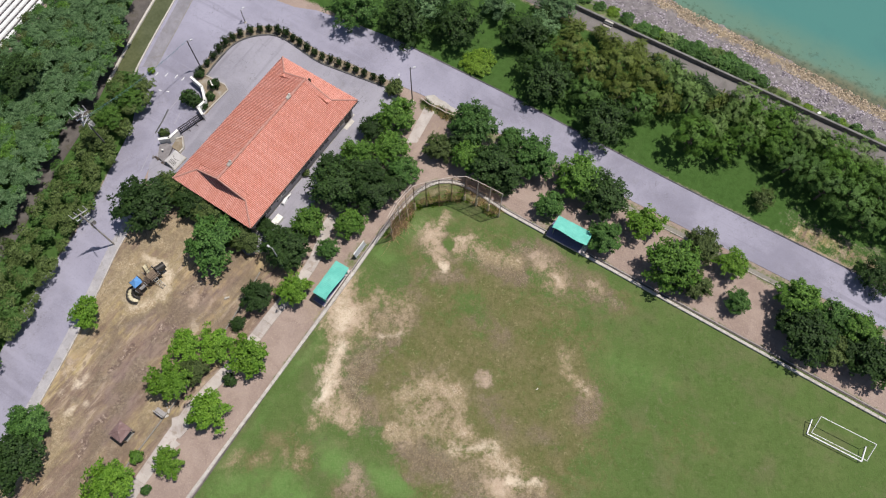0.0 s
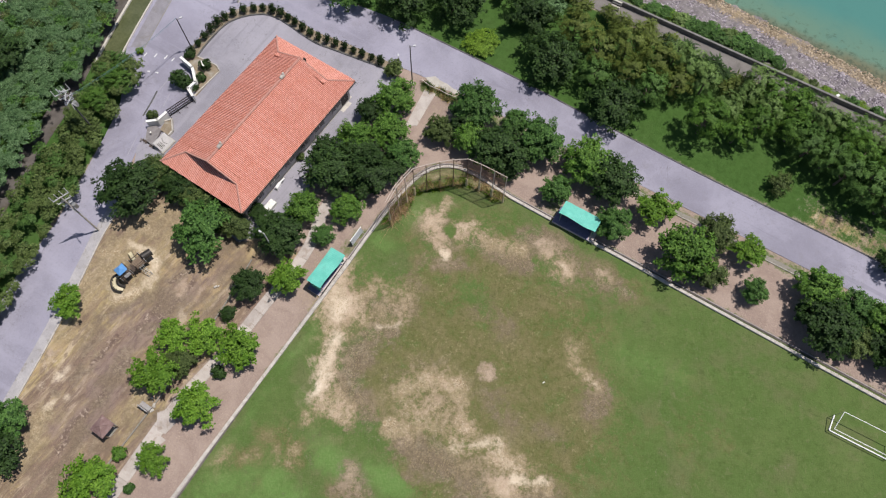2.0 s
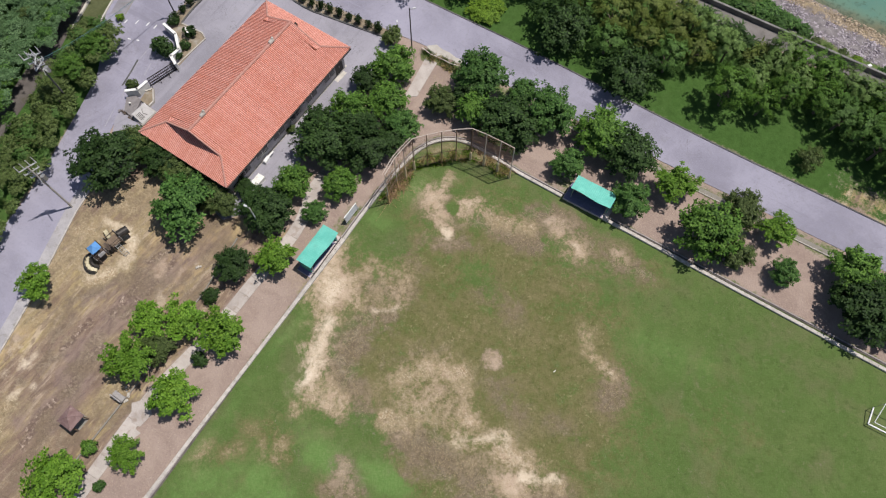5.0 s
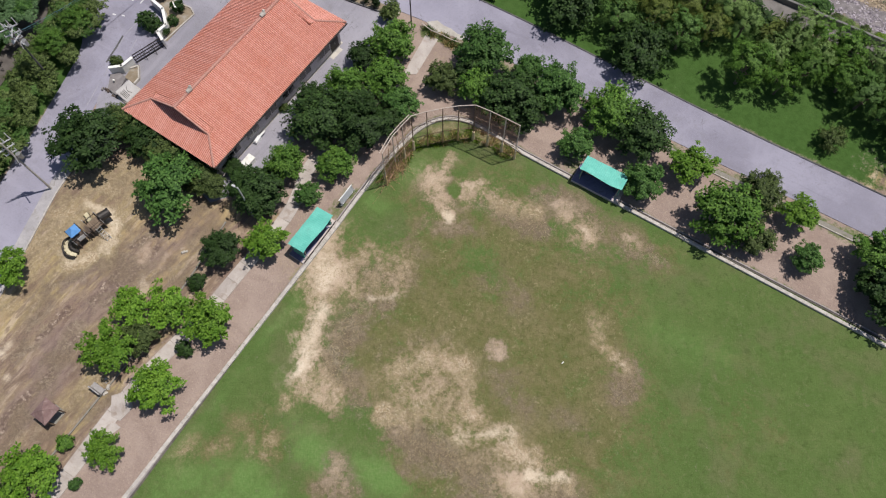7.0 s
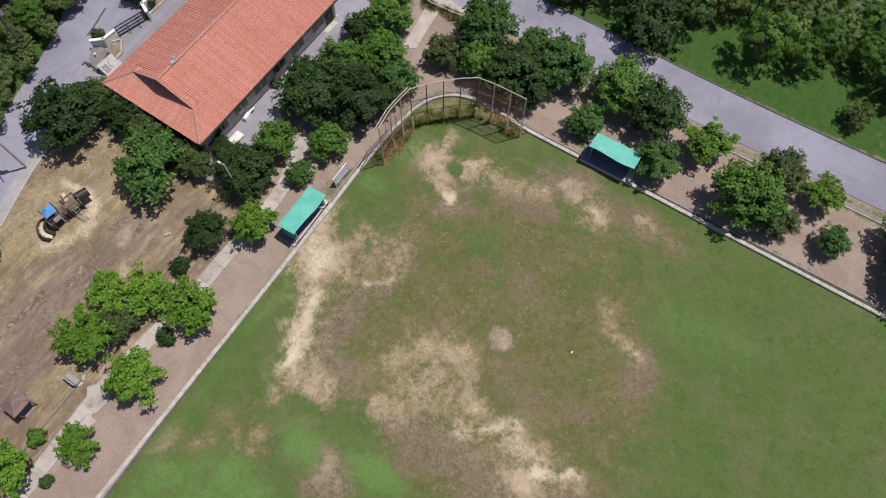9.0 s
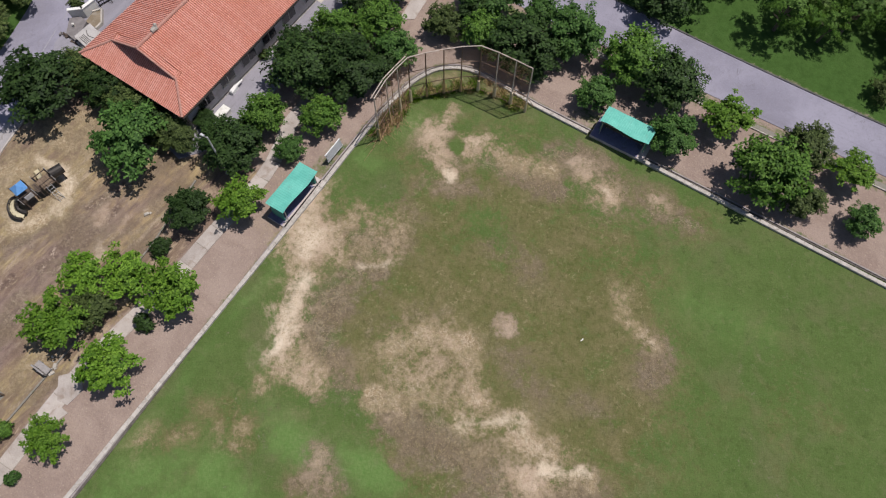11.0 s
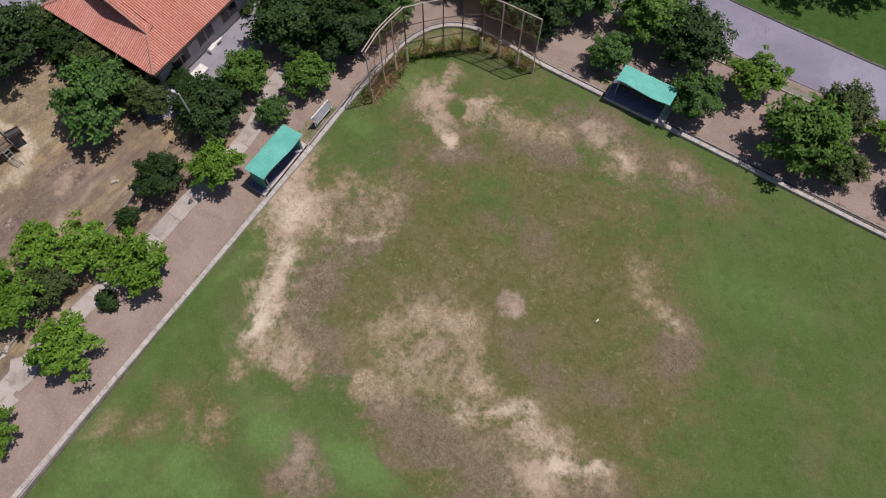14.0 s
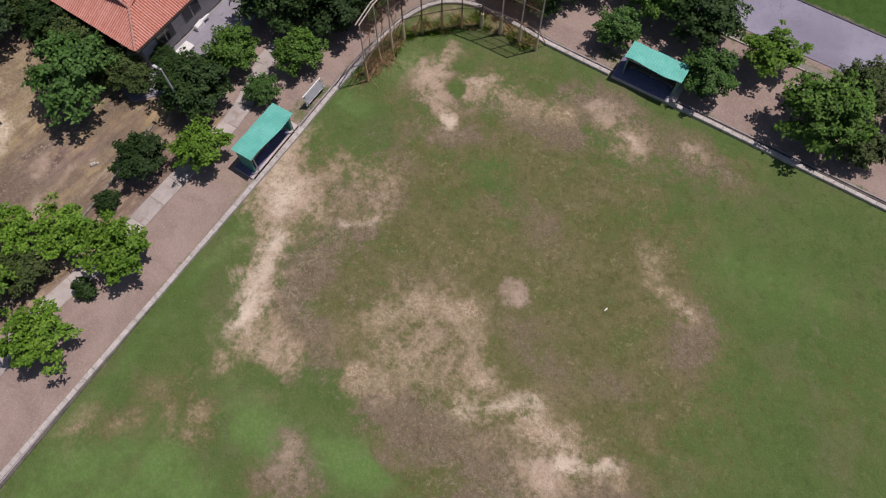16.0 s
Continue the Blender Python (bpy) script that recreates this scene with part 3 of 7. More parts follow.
# ---- ground: one sheet from the horizon over the park and down the shore ----
def crown_normals(verts, share):
    """Leaves of a crown round the origin, all facing out of it, and normals leaning that way, one for each corner."""
    p = verts.reshape(-1, 4, 3)
    n = np.cross(p[:, 2] - p[:, 0], p[:, 3] - p[:, 1])
    n /= np.linalg.norm(n, axis=1)[:, None] + 1e-9
    out = p.mean(1) + [0, 0, 0.25]
    out /= np.linalg.norm(out, axis=1)[:, None] + 1e-9
    away = (n * out).sum(1) < 0
    p = np.where(away[:, None, None], p[:, [0, 3, 2, 1]], p)
    n = np.where(away[:, None], -n, n) * (1 - share) + out * share
    return p.reshape(-1, 3), np.repeat(n / (np.linalg.norm(n, axis=1)[:, None] + 1e-9), 4, 0)


def leaf_mesh(name, verts, mat, normals=None):
    m = bpy.data.meshes.new(name)
    k = len(verts) // 4
    m.vertices.add(4 * k)
    m.vertices.foreach_set("co", verts.astype(np.float32).ravel())
    m.loops.add(4 * k)
    m.loops.foreach_set("vertex_index", np.arange(4 * k, dtype=np.int32))
    m.polygons.add(k)
    m.polygons.foreach_set("loop_start", np.arange(0, 4 * k, 4, dtype=np.int32))
    m.materials.append(mat)
    m.update(calc_edges=True)
    if normals is not None:
        m.polygons.foreach_set("use_smooth", np.ones(k, bool))
        m.normals_split_custom_set_from_vertices(normals.tolist())
    return m


def dry_tufts(x, y, z, weight):
    """Little tufts of dead and living grass over the worn turf, thicker where it is driest."""
    rng = np.random.RandomState(77)
    k, blades = 4500, 4
    pick = rng.choice(len(x), k, p=weight / weight.sum())
    p = np.stack([x[pick], y[pick], z[pick]], 1) + rng.uniform(-0.25, 0.25, (k, 3)) * [1, 1, 0]
    p = np.repeat(p, blades, 0) + rng.normal(scale=0.05, size=(k * blades, 3)) * [1, 1, 0]
    tip = p + np.stack([rng.normal(scale=0.06, size=len(p)), rng.normal(scale=0.06, size=len(p)), rng.uniform(0.02, 0.09, len(p))], 1)
    side = np.cross(tip - p, [0, 0, 1.0])
    side *= 0.009 / (np.linalg.norm(side, axis=1)[:, None] + 1e-6)
    v = np.stack([p - side, p + side, tip + side * 0.15, tip - side * 0.15], 1).reshape(-1, 3)
    n = Nodes("dry_grass_blade", 0.95, 0.0, 0.1)
    c = n.mix(n.island(), (0.2, 0.16, 0.08), (0.42, 0.345, 0.21))
    ob = part("dry_grass_tufts", leaf_mesh("dry_grass_tufts", v, n.done(c)), None)
    tagged(ob, "sparse tufts of bleached dry grass on worn turf", "dry grass", kind="stuff")


def ground_sheet():
    outer = [20, 60, 160, 400, 1000, 2500]
    xs = np.concatenate([[-70 - o for o in outer[::-1]], np.arange(-70, 70.01, 0.33), [70 + o for o in outer]])
    ys = np.concatenate([[-10 - o for o in outer[::-1]], np.arange(-10, 92.01, 0.33), [92 + o for o in outer]])
    x, y = (a.ravel() for a in np.meshgrid(xs, ys))
    n = ACROSS.x * x + ACROSS.y * y
    n0 = n
    n = n + 0.07 * np.clip(ALONG.x * x + ALONG.y * y - 12, -40, 40) * np.clip((n - 71) / 6, 0, 1)  # the beach narrows southwards
    rough = lattice_noise(x, y, 3.0, 5)
    z = np.interp(n + (rough - 0.5) * 1.2, [70.5, 72.5, 78.6, 84, 120, 400], [0, -0.45, -1.32, -2.1, -4, -10])
    z += (lattice_noise(x, y, 0.9, 9) - 0.5) * np.where(n > 70.8, 0.35, 0.03)
    wob = (lattice_noise(x, y, 2.2, 11) - 0.5) * 1.3
    field = inside(x, y, FIELD)
    lawn = inside(x, y, LAWN)
    maps = {}
    soft = lambda d, w: np.clip(0.5 + d / (2 * w), 0, 1)
    # green: the field, the verge towards the sea and weeds by the road and the yard
    verge = np.minimum(n0 - 51.3, 67.6 - n0)
    green = np.maximum(soft(field + 0.5 + wob * 0.25, 0.5) * 0.95, soft(verge, 0.6) * 0.98)
    green = np.maximum(green, soft(np.minimum(n - 44.2, 45.8 - n) + wob * 0.5, 0.8) * 0.62 * (x > 0))
    green = np.maximum(green, stroke(x, y, [(-2.6, 53.4), (2.4, 51.2)], 0.55) * 0.95)
    green = np.maximum(green, stroke(x, y, [(-11.5, 30.3), (-10.2, 32.4)], 0.9) * 0.6)
    green = np.maximum(green, stroke(x, y, [(12.4, 36.8), (13.6, 35.9)], 0.7) * 0.6)
    green = np.maximum(green, soft(np.minimum(n - 70.6, 73.3 - n) + wob * 0.9, 0.7) * 0.8)
    # woodland shade, put into the ground's colour as dark green
    shade_under_trees = soft(inside(x, y, [(-40.5, 59), (-40, 54), (-41, 48.5), (-43.6, 44), (-47.4, 32.6), (-52, 19.4), (-58, 6), (-72, 6), (-72, 52), (-65, 55), (-57, 71), (-53, 82), (-43, 82), (-44, 63)]), 0.5)
    green = np.maximum(green, shade_under_trees)
    brown_verge = stroke(x, y, [(45, 34.8), (54, 30)], 1.8)
    # dry turf: the western lawn
    maps["dry"] = np.maximum(soft(lawn + wob * 0.3, 0.5) * 0.95, brown_verge * 0.85)
    # lush: the verge's turf, and the painted shade below the woodland
    maps["lush"] = np.maximum(soft(verge, 0.6), shade_under_trees)
    maps["green"] = np.clip(green - brown_verge * 0.5, 0, 1) - 0.32 * soft(lawn, 0.5)
    # the plan is bent a little, so that no patch has a plain outline
    bx = x + (lattice_noise(x, y, 2.6, 31) - 0.5) * 1.4 + (lattice_noise(x, y, 0.9, 33) - 0.5) * 1.1
    by = y + (lattice_noise(x, y, 2.6, 35) - 0.5) * 1.4 + (lattice_noise(x, y, 0.9, 37) - 0.5) * 1.1

    ragged = lattice_noise(x, y, 0.9, 41)

    def patches(*groups):
        total = np.zeros_like(x)
        for k, r, *pts in (row for rows in groups for row in rows):
            total = np.maximum(total, stroke(bx, by, pts, r) * k)
            total = np.maximum(total, stroke(bx, by, pts, r * 1.75) * k * (0.28 + 0.3 * ragged))
        return total

    d = np.hypot((bx - 2.6) / 1.0, (by - 15.5) / 1.2)
    infield = np.clip(1.75 - d / 12.5, 0, 1)
    worn = infield * (0.62 + 0.38 * lattice_noise(x, y, 5.0, 21))
    worn = np.maximum(worn, patches(
        ((0.8, 2.52, (-9.6, 24.6), (-6.0, 20.1), (-9.7, 15.8)), (0.7, 2.2, (-4.0, 30.6), (-2.1, 25.7)), (0.6, 1.98, (6.9, 30.8), (11.8, 31.3), (15.8, 27.8), (21.4, 25.4)), (0.8, 1.56, (15.9, 18.1), (16.4, 12.8), (14.4, 9.0), (12.6, 6.2)), (0.7, 1.67, (-17.1, 8.7), (-15.0, 6.9)), (0.5, 0.92, (-19.5, 9.4), (-18.6, 8.7)), (0.45, 0.86, (-16.4, 15.3), (-16.3, 14.1)), (0.4, 0.93, (-23.8, 7.2), (-22.6, 6.5)), (0.7, 1.75, (-10.7, 3.2), (-7.8, 2.9)), (0.5, 1.08, (-8.2, 6.7), (-6.7, 7.0)), (0.5, 0.9, (-3.8, 5.3), (-2.3, 4.3)), (0.75, 2.8, (0.5, 5.3), (5.7, 2.7), (9.5, 2.1)),),
        ((0.6, 1.08, (-21.1, 6.5), (-19.9, 7.1)), (0.4, 1.14, (-27.6, 12.4), (-26.1, 10.9)), (0.3, 2.64, (25.4, 15.4), (27.6, 12.8), (25.7, 7.8)), (0.3, 1.92, (29.1, 9.1), (30.2, 8.4)), (0.3, 1.28, (22.2, 10.9), (23.1, 10.3)), (0.35, 1.26, (25.3, 4.5), (26.0, 4.8)), (0.4, 1.26, (-23.9, 6.9), (-22.6, 7.2)), (0.4, 0.87, (-20.4, 3.6), (-19.5, 4.2)),),
    ))
    fresh = (0.75 + 0.25 * lattice_noise(x, y, 1.6, 43)) * patches(
        ((0.5, 3.0, (-24, 3.5), (-16, 2.0)), (0.45, 1.3, (-26.5, 4), (-18.5, 16.5), (-14.5, 22)), (0.4, 1.6, (-14, 8.5), (-12, 7))),
        ((0.9, 1.26, (-12.5, 6.6), (-10.2, 5.6)), (0.9, 1.23, (-7.0, 5.3), (-5.1, 4.3)), (0.7, 1.05, (-4.0, 3.5), (-3.8, 3.6)), (0.8, 1.58, (-17.8, 4.1), (-15.5, 2.8)), (0.6, 1.44, (-23.4, 4.1), (-20.8, 5.1)), (0.35, 1.14, (11.5, 13.6), (12.2, 12.4)), (0.35, 2.34, (20.2, 17.8), (25.6, 15.3)), (0.5, 1.1, (-9.0, 32.7), (-6.7, 31.1)), (0.5, 1.35, (-3.3, 35.5), (-4.6, 34.4)), (0.35, 1.26, (2.1, 25.7), (4.6, 26.7)),),
    )
    lush = patches(((0.5, 1.4, (-6.5, 28.6), (-5, 29.4)), (0.6, 2.0, (-8.4, 9), (-7, 5), (-5, 1)), (0.3, 1.8, (1, 27), (5, 24)), (0.5, 1.4, (-14.8, 19), (-16, 14))))
    maps["worn"] = np.clip(worn - lush - fresh * 0.3, 0, 1) * soft(field - 0.6, 0.8)
    maps["fresh"] = fresh * soft(field - 0.4, 0.6)
    # mud: grey-brown ground with the turf gone thin
    maps["mud"] = patches(
        ((0.7, 2.25, (12.6, 30.6), (14.1, 28.4)), (0.6, 1.63, (17.6, 27.1), (19.9, 25.8)),),
        ((0.5, 2.15, (9.6, 30.8), (12.6, 30.3), (17.4, 27.3)), (0.85, 1.1, (5.4, 31.0), (7.3, 30.0), (9.8, 28.7)), (0.75, 1.32, (9.2, 31.8), (11.8, 32.1), (13.9, 30.8)), (0.7, 0.76, (19.8, 26.4), (21.7, 24.7)), (0.85, 2.04, (1.9, 1.7), (6.7, 1.1)), (0.95, 0.79, (-40.5, 15.0), (-39.4, 16.0)), (0.9, 1.07, (-35.4, 17.7), (-36.6, 14.7), (-37.5, 12.4)), (0.85, 0.9, (-38.6, 9.6), (-39.9, 6.5), (-40.1, 4.8)), (1, 0.59, (-42.6, 13.7), (-42.5, 13.9)), (0.9, 0.53, (-44.1, 17.3), (-43.9, 17.7)), (0.85, 0.82, (-34.8, 24.2), (-36.6, 22.8), (-39.5, 21.8)), (0.8, 0.8, (-34.5, 20.1), (-33.2, 20.7)),),
        ((0.75, 1.72, (-33.2, 25.0), (-28.9, 23.5), (-26.8, 23.5)), (0.7, 0.94, (-39.0, 20.7), (-39.5, 18.0)), (0.6, 1.58, (-42.9, 6.0), (-40.5, 3.6)), (0.6, 1.15, (-44.0, 8.4), (-43.2, 10.2)), (0.7, 1.2, (-33.5, 9), (-30.8, 11.5)), (0.7, 1.3, (-39, 6), (-36.5, 9)), (0.7, 1.6, (-28.5, 29.5), (-25.4, 31.5)), (0.6, 0.8, (-40.4, 19.4), (-39.3, 22)), (0.6, 1.0, (-32, 26), (-29, 30)), (0.6, 1.4, (-26, 25), (-23.5, 28.5)), (1, 1.58, (-9.3, 18.6), (-10.6, 15.9), (-9.9, 13.2)), (0.8, 1.32, (-8.5, 20.6), (-5.8, 20.1)), (0.8, 1.8, (-8.3, 23.5), (-5.1, 23.0)), (0.6, 1.72, (-9.8, 13.7), (-8.3, 11.1)),),
        ((0.9, 1.8, (-4.1, 8.9), (-1.2, 7.0), (2.0, 5.1), (4.3, 3.4)), (0.8, 1.56, (6.6, 3.1), (10.5, 2.8)), (0.8, 1.18, (16.9, 14.0), (16.0, 11.8)), (0.7, 0.57, (-10.7, 9.9), (-11.0, 10.7)), (0.45, 1.51, (4.6, 13.4), (7.0, 10.5)), (0.4, 1.23, (10.2, 10.1), (12.2, 8.5)), (0.4, 1.29, (-5.6, 15.5), (-1.4, 16.4)), (0.4, 1.8, (4.0, 23.1), (7.5, 21.2)), (0.6, 1.43, (-1.3, 12.1), (0.4, 11.2)), (0.4, 1.22, (-4.8, 27.1), (-3.4, 25.6)), (0.5, 0.7, (-3.9, 5.2), (-2.7, 4.8)), (0.8, 1.12, (-9.7, 5.5), (-9.7, 3.6)), (0.6, 0.78, (-11.2, 3.3), (-7.7, 3.4)), (0.8, 1.06, (3.9, 31.4), (8.2, 29.5)),),
        ((0.55, 0.96, (-2.5, 28.9), (2.6, 28.7)), (0.5, 1.2, (8.3, 31.4), (10.1, 32.9)), (0.7, 1.8, (-1.2, 33.2), (-0.1, 31.3)), (0.5, 0.98, (2.7, 32.3), (5.1, 31.4)), (0.4, 1.17, (-3.6, 27.5), (-2.8, 25.3)),),
    )
    # straw: dead turf, yellow and broken
    maps["straw"] = patches(
        ((0.42, 0.75, (-4.1, 38.3), (-2.8, 39.6), (-1.3, 40.2), (0.7, 40.4), (2.4, 39.9), (4.6, 38.9), (6.4, 37.8)), (0.5, 0.5, (-4.4, 37.0), (-5.6, 35.4), (-6.4, 33.9)), (0.95, 0.87, (-36.6, 31.1), (-34.4, 29.8), (-33.5, 27.8), (-34.3, 26.2)), (0.85, 0.91, (-38.9, 26.3), (-37.8, 24.6), (-35.7, 25.2), (-34.4, 25.9)), (0.7, 0.81, (-37.2, 30.0), (-39.0, 27.4)), (0.3, 1.32, (12.6, 30.3), (13.7, 28.3)), (0.6, 0.88, (6.1, 31.5), (9.1, 30.8)), (0.5, 0.95, (12.5, 29.5), (14.2, 28.8)), (0.6, 1.1, (12.8, 28.3), (14.0, 27.5)), (0.3, 0.77, (18.1, 27.6), (19.4, 26.6)), (0.38, 1.3, (-16.4, 8.4), (-15.7, 6.6)),),
        ((0.25, 1.1, (-17.3, 8.7), (-17.6, 6.9)), (0.18, 0.89, (-19.4, 9.1), (-18.6, 9.4)), (0.36, 0.98, (-23.0, 6.9), (-23.6, 6.5)), (0.32, 0.75, (-20.6, 6.7), (-19.9, 7.1)), (0.25, 2.2, (-0.6, 50.5), (1.2, 47.0)), (0.6, 2.6, (-36.5, 34), (-33, 33.4)), (0.5, 2.0, (-32.5, 35), (-31, 32)), (0.5, 2.4, (-41, 27), (-39.5, 32)), (0.45, 1.6, (-43.5, 20), (-41, 26)), (0.6, 0.8, (-33.5, 14.4), (-31.6, 17.4)), (0.6, 1.4, (-44.5, 7), (-42.5, 11.5)), (0.5, 1.0, (-35, 10.6), (-32.6, 13)), (0.85, 1.97, (-12.7, 27.1), (-11.7, 23.5), (-12.0, 21.5)), (0.5, 1.47, (-8.4, 25.6), (-5.2, 24.8)),),
        ((0.4, 1.17, (-4.7, 23.6), (-5.0, 21.8)), (0.4, 1.62, (-7.8, 23.0), (-6.4, 22.0)), (0.5, 1.38, (-10.7, 25.5), (-9.5, 22.0)), (0.7, 1.26, (-12.7, 13.7), (-11.2, 11.3)), (0.6, 0.67, (-14.9, 10.7), (-13.0, 12.3)), (0.75, 1.03, (-12.6, 18.6), (-13.3, 15.4)), (0.8, 1.09, (-4.3, 14.0), (-0.9, 14.9), (1.2, 14.2)), (0.75, 1.09, (1.6, 13.4), (2.2, 10.0)), (0.55, 1.93, (-3.0, 12.0), (-0.0, 11.9)), (0.85, 0.82, (-6.2, 9.8), (-3.7, 10.2), (-1.2, 10.0)), (0.6, 1.09, (-4.2, 12.0), (-3.8, 13.8)), (0.65, 0.9, (-0.8, 10.0), (1.2, 9.4)), (0.75, 0.8, (1.2, 8.1), (4.5, 8.3), (6.0, 7.7)),),
        ((0.6, 1.12, (5.6, 7.0), (7.8, 6.5), (8.5, 5.7)), (0.65, 0.96, (5.1, 4.2), (7.5, 4.0)), (0.6, 0.7, (7.5, 4.8), (10.6, 3.9)), (0.3, 1.2, (2.0, 6.0), (4.4, 5.7)), (0.45, 0.8, (14.4, 18.9), (14.8, 16.1), (16.5, 14.4)), (0.15, 0.94, (-9.7, 5.9), (-9.7, 4.0)), (0.12, 0.86, (-11.2, 3.3), (-7.8, 3.5)), (0.3, 0.88, (-15.8, 8.6), (-15.2, 10.2)), (0.28, 1.14, (-3.1, 18.2), (-3.9, 15.5)), (0.22, 1.26, (-7.5, 12.0), (-6.4, 13.7)), (0.55, 1.23, (-1.6, 34.0), (-0.5, 30.6)), (0.5, 0.6, (0.2, 36.9), (-0.4, 35.3)), (0.6, 1.14, (2.3, 32.9), (4.3, 32.9), (5.0, 31.6)),),
        ((0.25, 0.72, (-2.5, 29.9), (-1.7, 28.9)), (0.3, 0.74, (5.9, 31.4), (7.9, 30.2)),),
    )
    # bare soil: where feet have worn the turf through
    bare = patches(
        ((0.55, 1.37, (12.8, 30.3), (13.9, 28.1)),),
        ((0.7, 0.88, (11.8, 31.1), (12.8, 30.0)), (0.75, 0.69, (12.9, 28.8), (13.7, 28.0)), (0.55, 0.6, (18.1, 27.4), (18.9, 27.1)), (0.7, 0.6, (-30.4, 26.5), (-30.9, 25.4)), (0.62, 0.4, (-44.5, 15.6), (-43.4, 18.6)), (0.6, 0.5, (-28.5, 24.3), (-27.8, 25.4)), (1, 1.06, (-11.9, 19.9), (-12.9, 16.8), (-13.8, 14.0)), (0.5, 0.84, (-11.3, 12.0), (-12.2, 12.8)), (0.85, 1.93, (-12.4, 26.3), (-11.9, 22.5)), (0.35, 1.8, (-7.9, 24.5), (-5.5, 22.5)), (0.55, 1.26, (-12.7, 13.7), (-11.4, 11.3)), (0.42, 0.86, (-9.7, 5.3), (-9.7, 3.8)), (0.3, 0.62, (-11.1, 3.6), (-8.0, 3.6)), (0.5, 0.92, (-1.8, 14.6), (0.4, 14.4)), (0.45, 1.09, (-3.0, 12.0), (-0.9, 12.9)), (0.4, 1.01, (2.0, 12.1), (2.2, 10.0)),),
        ((0.75, 1.12, (4.9, 4.4), (7.1, 4.0)), (0.4, 0.74, (-3.7, 9.9), (-4.1, 8.7)), (0.35, 1.04, (6.8, 6.5), (4.4, 7.2)), (0.68, 1.34, (-1.5, 34.0), (-0.5, 30.8)), (0.55, 0.84, (0.3, 36.8), (-0.6, 35.0)), (0.65, 1.14, (2.3, 33.0), (4.3, 32.7)), (0.35, 0.65, (-0.6, 35.0), (-1.0, 34.0)),),
    )
    maps["pale"] = patches(
        ((0.62, 0.53, (-36.6, 31.3), (-34.7, 30.3), (-33.7, 28.7), (-33.7, 26.8), (-34.4, 26.0)), (0.5, 0.51, (-38.9, 26.3), (-38.0, 24.8), (-36.2, 25.1)), (0.6, 0.43, (13.5, 28.3), (13.7, 28.4)), (1, 0.65, (-42.5, 15.2), (-42.0, 15.5)), (0.95, 0.58, (-42.8, 12.3), (-42.6, 12.4)), (0.6, 0.46, (-43.6, 17.0), (-44.3, 14.4)), (0.4, 0.6, (-29.4, 22.0), (-29.9, 23.2)), (0.5, 0.51, (-40.8, 12.8), (-40.6, 12.9)), (0.5, 0.55, (-26.8, 25.7), (-26.6, 25.8)), (0.68, 0.56, (1.2, 8.0), (4.0, 8.3), (5.7, 8.0)), (0.65, 0.51, (7.3, 4.8), (10.2, 4.2)), (0.9, 0.75, (-12.0, 19.8), (-13.0, 16.8), (-13.9, 14.3)),),
        ((0.45, 0.45, (-7.5, 20.8), (-4.6, 21.1)), (0.4, 0.5, (-3.8, 11.1), (-1.9, 10.9)), (0.5, 1.01, (-12.4, 25.8), (-12.3, 22.5)), (0.3, 0.4, (7.6, 6.1), (6.8, 6.9)), (0.35, 0.43, (15.7, 15.1), (16.5, 14.4)), (0.55, 0.52, (-0.6, 30.4), (0.3, 29.6)), (0.3, 0.5, (2.7, 33.3), (4.3, 32.8)),),
    )
    maps["loam"] = patches(
        ((0.9, 1.28, (-31.5, 24.0), (-34.3, 19.6), (-37.5, 16.1)), (0.8, 1.04, (-38.2, 13.6), (-35.0, 16.4)), (0.7, 0.96, (-37.0, 22.3), (-34.5, 24.3)), (0.85, 0.96, (-38.3, 9.4), (-35.8, 13.9)), (0.7, 1.72, (-29.7, 25.0), (-25.5, 28.1)), (0.6, 1.19, (-28.7, 27.1), (-31.8, 26.0)), (0.7, 0.84, (-40.5, 8.5), (-38.9, 12.1)), (0.6, 0.72, (-41.6, 9.1), (-41.6, 10.9)), (0.5, 1.06, (-23.7, 29.9), (-26.9, 28.5)), (0.45, 1.6, (-42.5, 10), (-38, 18), (-34, 23), (-30, 29)), (0.4, 1.4, (-47, 6), (-44, 13)), (0.45, 1.2, (-33, 31.5), (-28, 30)), (0.45, 2.0, (-37, 8), (-33.5, 15.5), (-27.5, 25)),),
    )
    maps["rut"] = np.maximum.reduce([stroke(bx * 0.35 + x * 0.65, by * 0.35 + y * 0.65, pts, 0.36) for pts in RUTS])
    mound = np.clip(1.3 - np.hypot(bx * 0.25 + x * 0.75 - 4.75, by * 0.25 + y * 0.75 - 16.15) / 1.25, 0, 0.7)
    maps["mud"] = np.maximum(maps["mud"], mound * 1.1)
    spare = np.clip(1.35 - np.hypot(bx * 0.5 + x * 0.5 - 0.85, (by * 0.5 + y * 0.5 - 33.0) * 0.85) / 0.6, 0, 0.85)
    maps["bare"] = np.clip(np.maximum(bare, mound * 1.05) - spare, 0, 1)
    maps["straw"] = np.clip(maps["straw"] - spare, 0, 1)
    maps["worn"] = np.clip(maps["worn"] - spare * 0.7, 0, 1)
    maps["mud"] = np.clip(maps["mud"] - spare, 0, 1)
    maps["beach"] = soft(n - 72.2 + wob * 1.3, 0.8)
    maps["sand"] = soft(np.minimum(n - 76.2, 78.4 - n) + wob * 0.6, 1.0) * 0.7
    k = len(xs)
    i = np.arange(len(xs) - 1)[None, :] + k * np.arange(len(ys) - 1)[:, None]
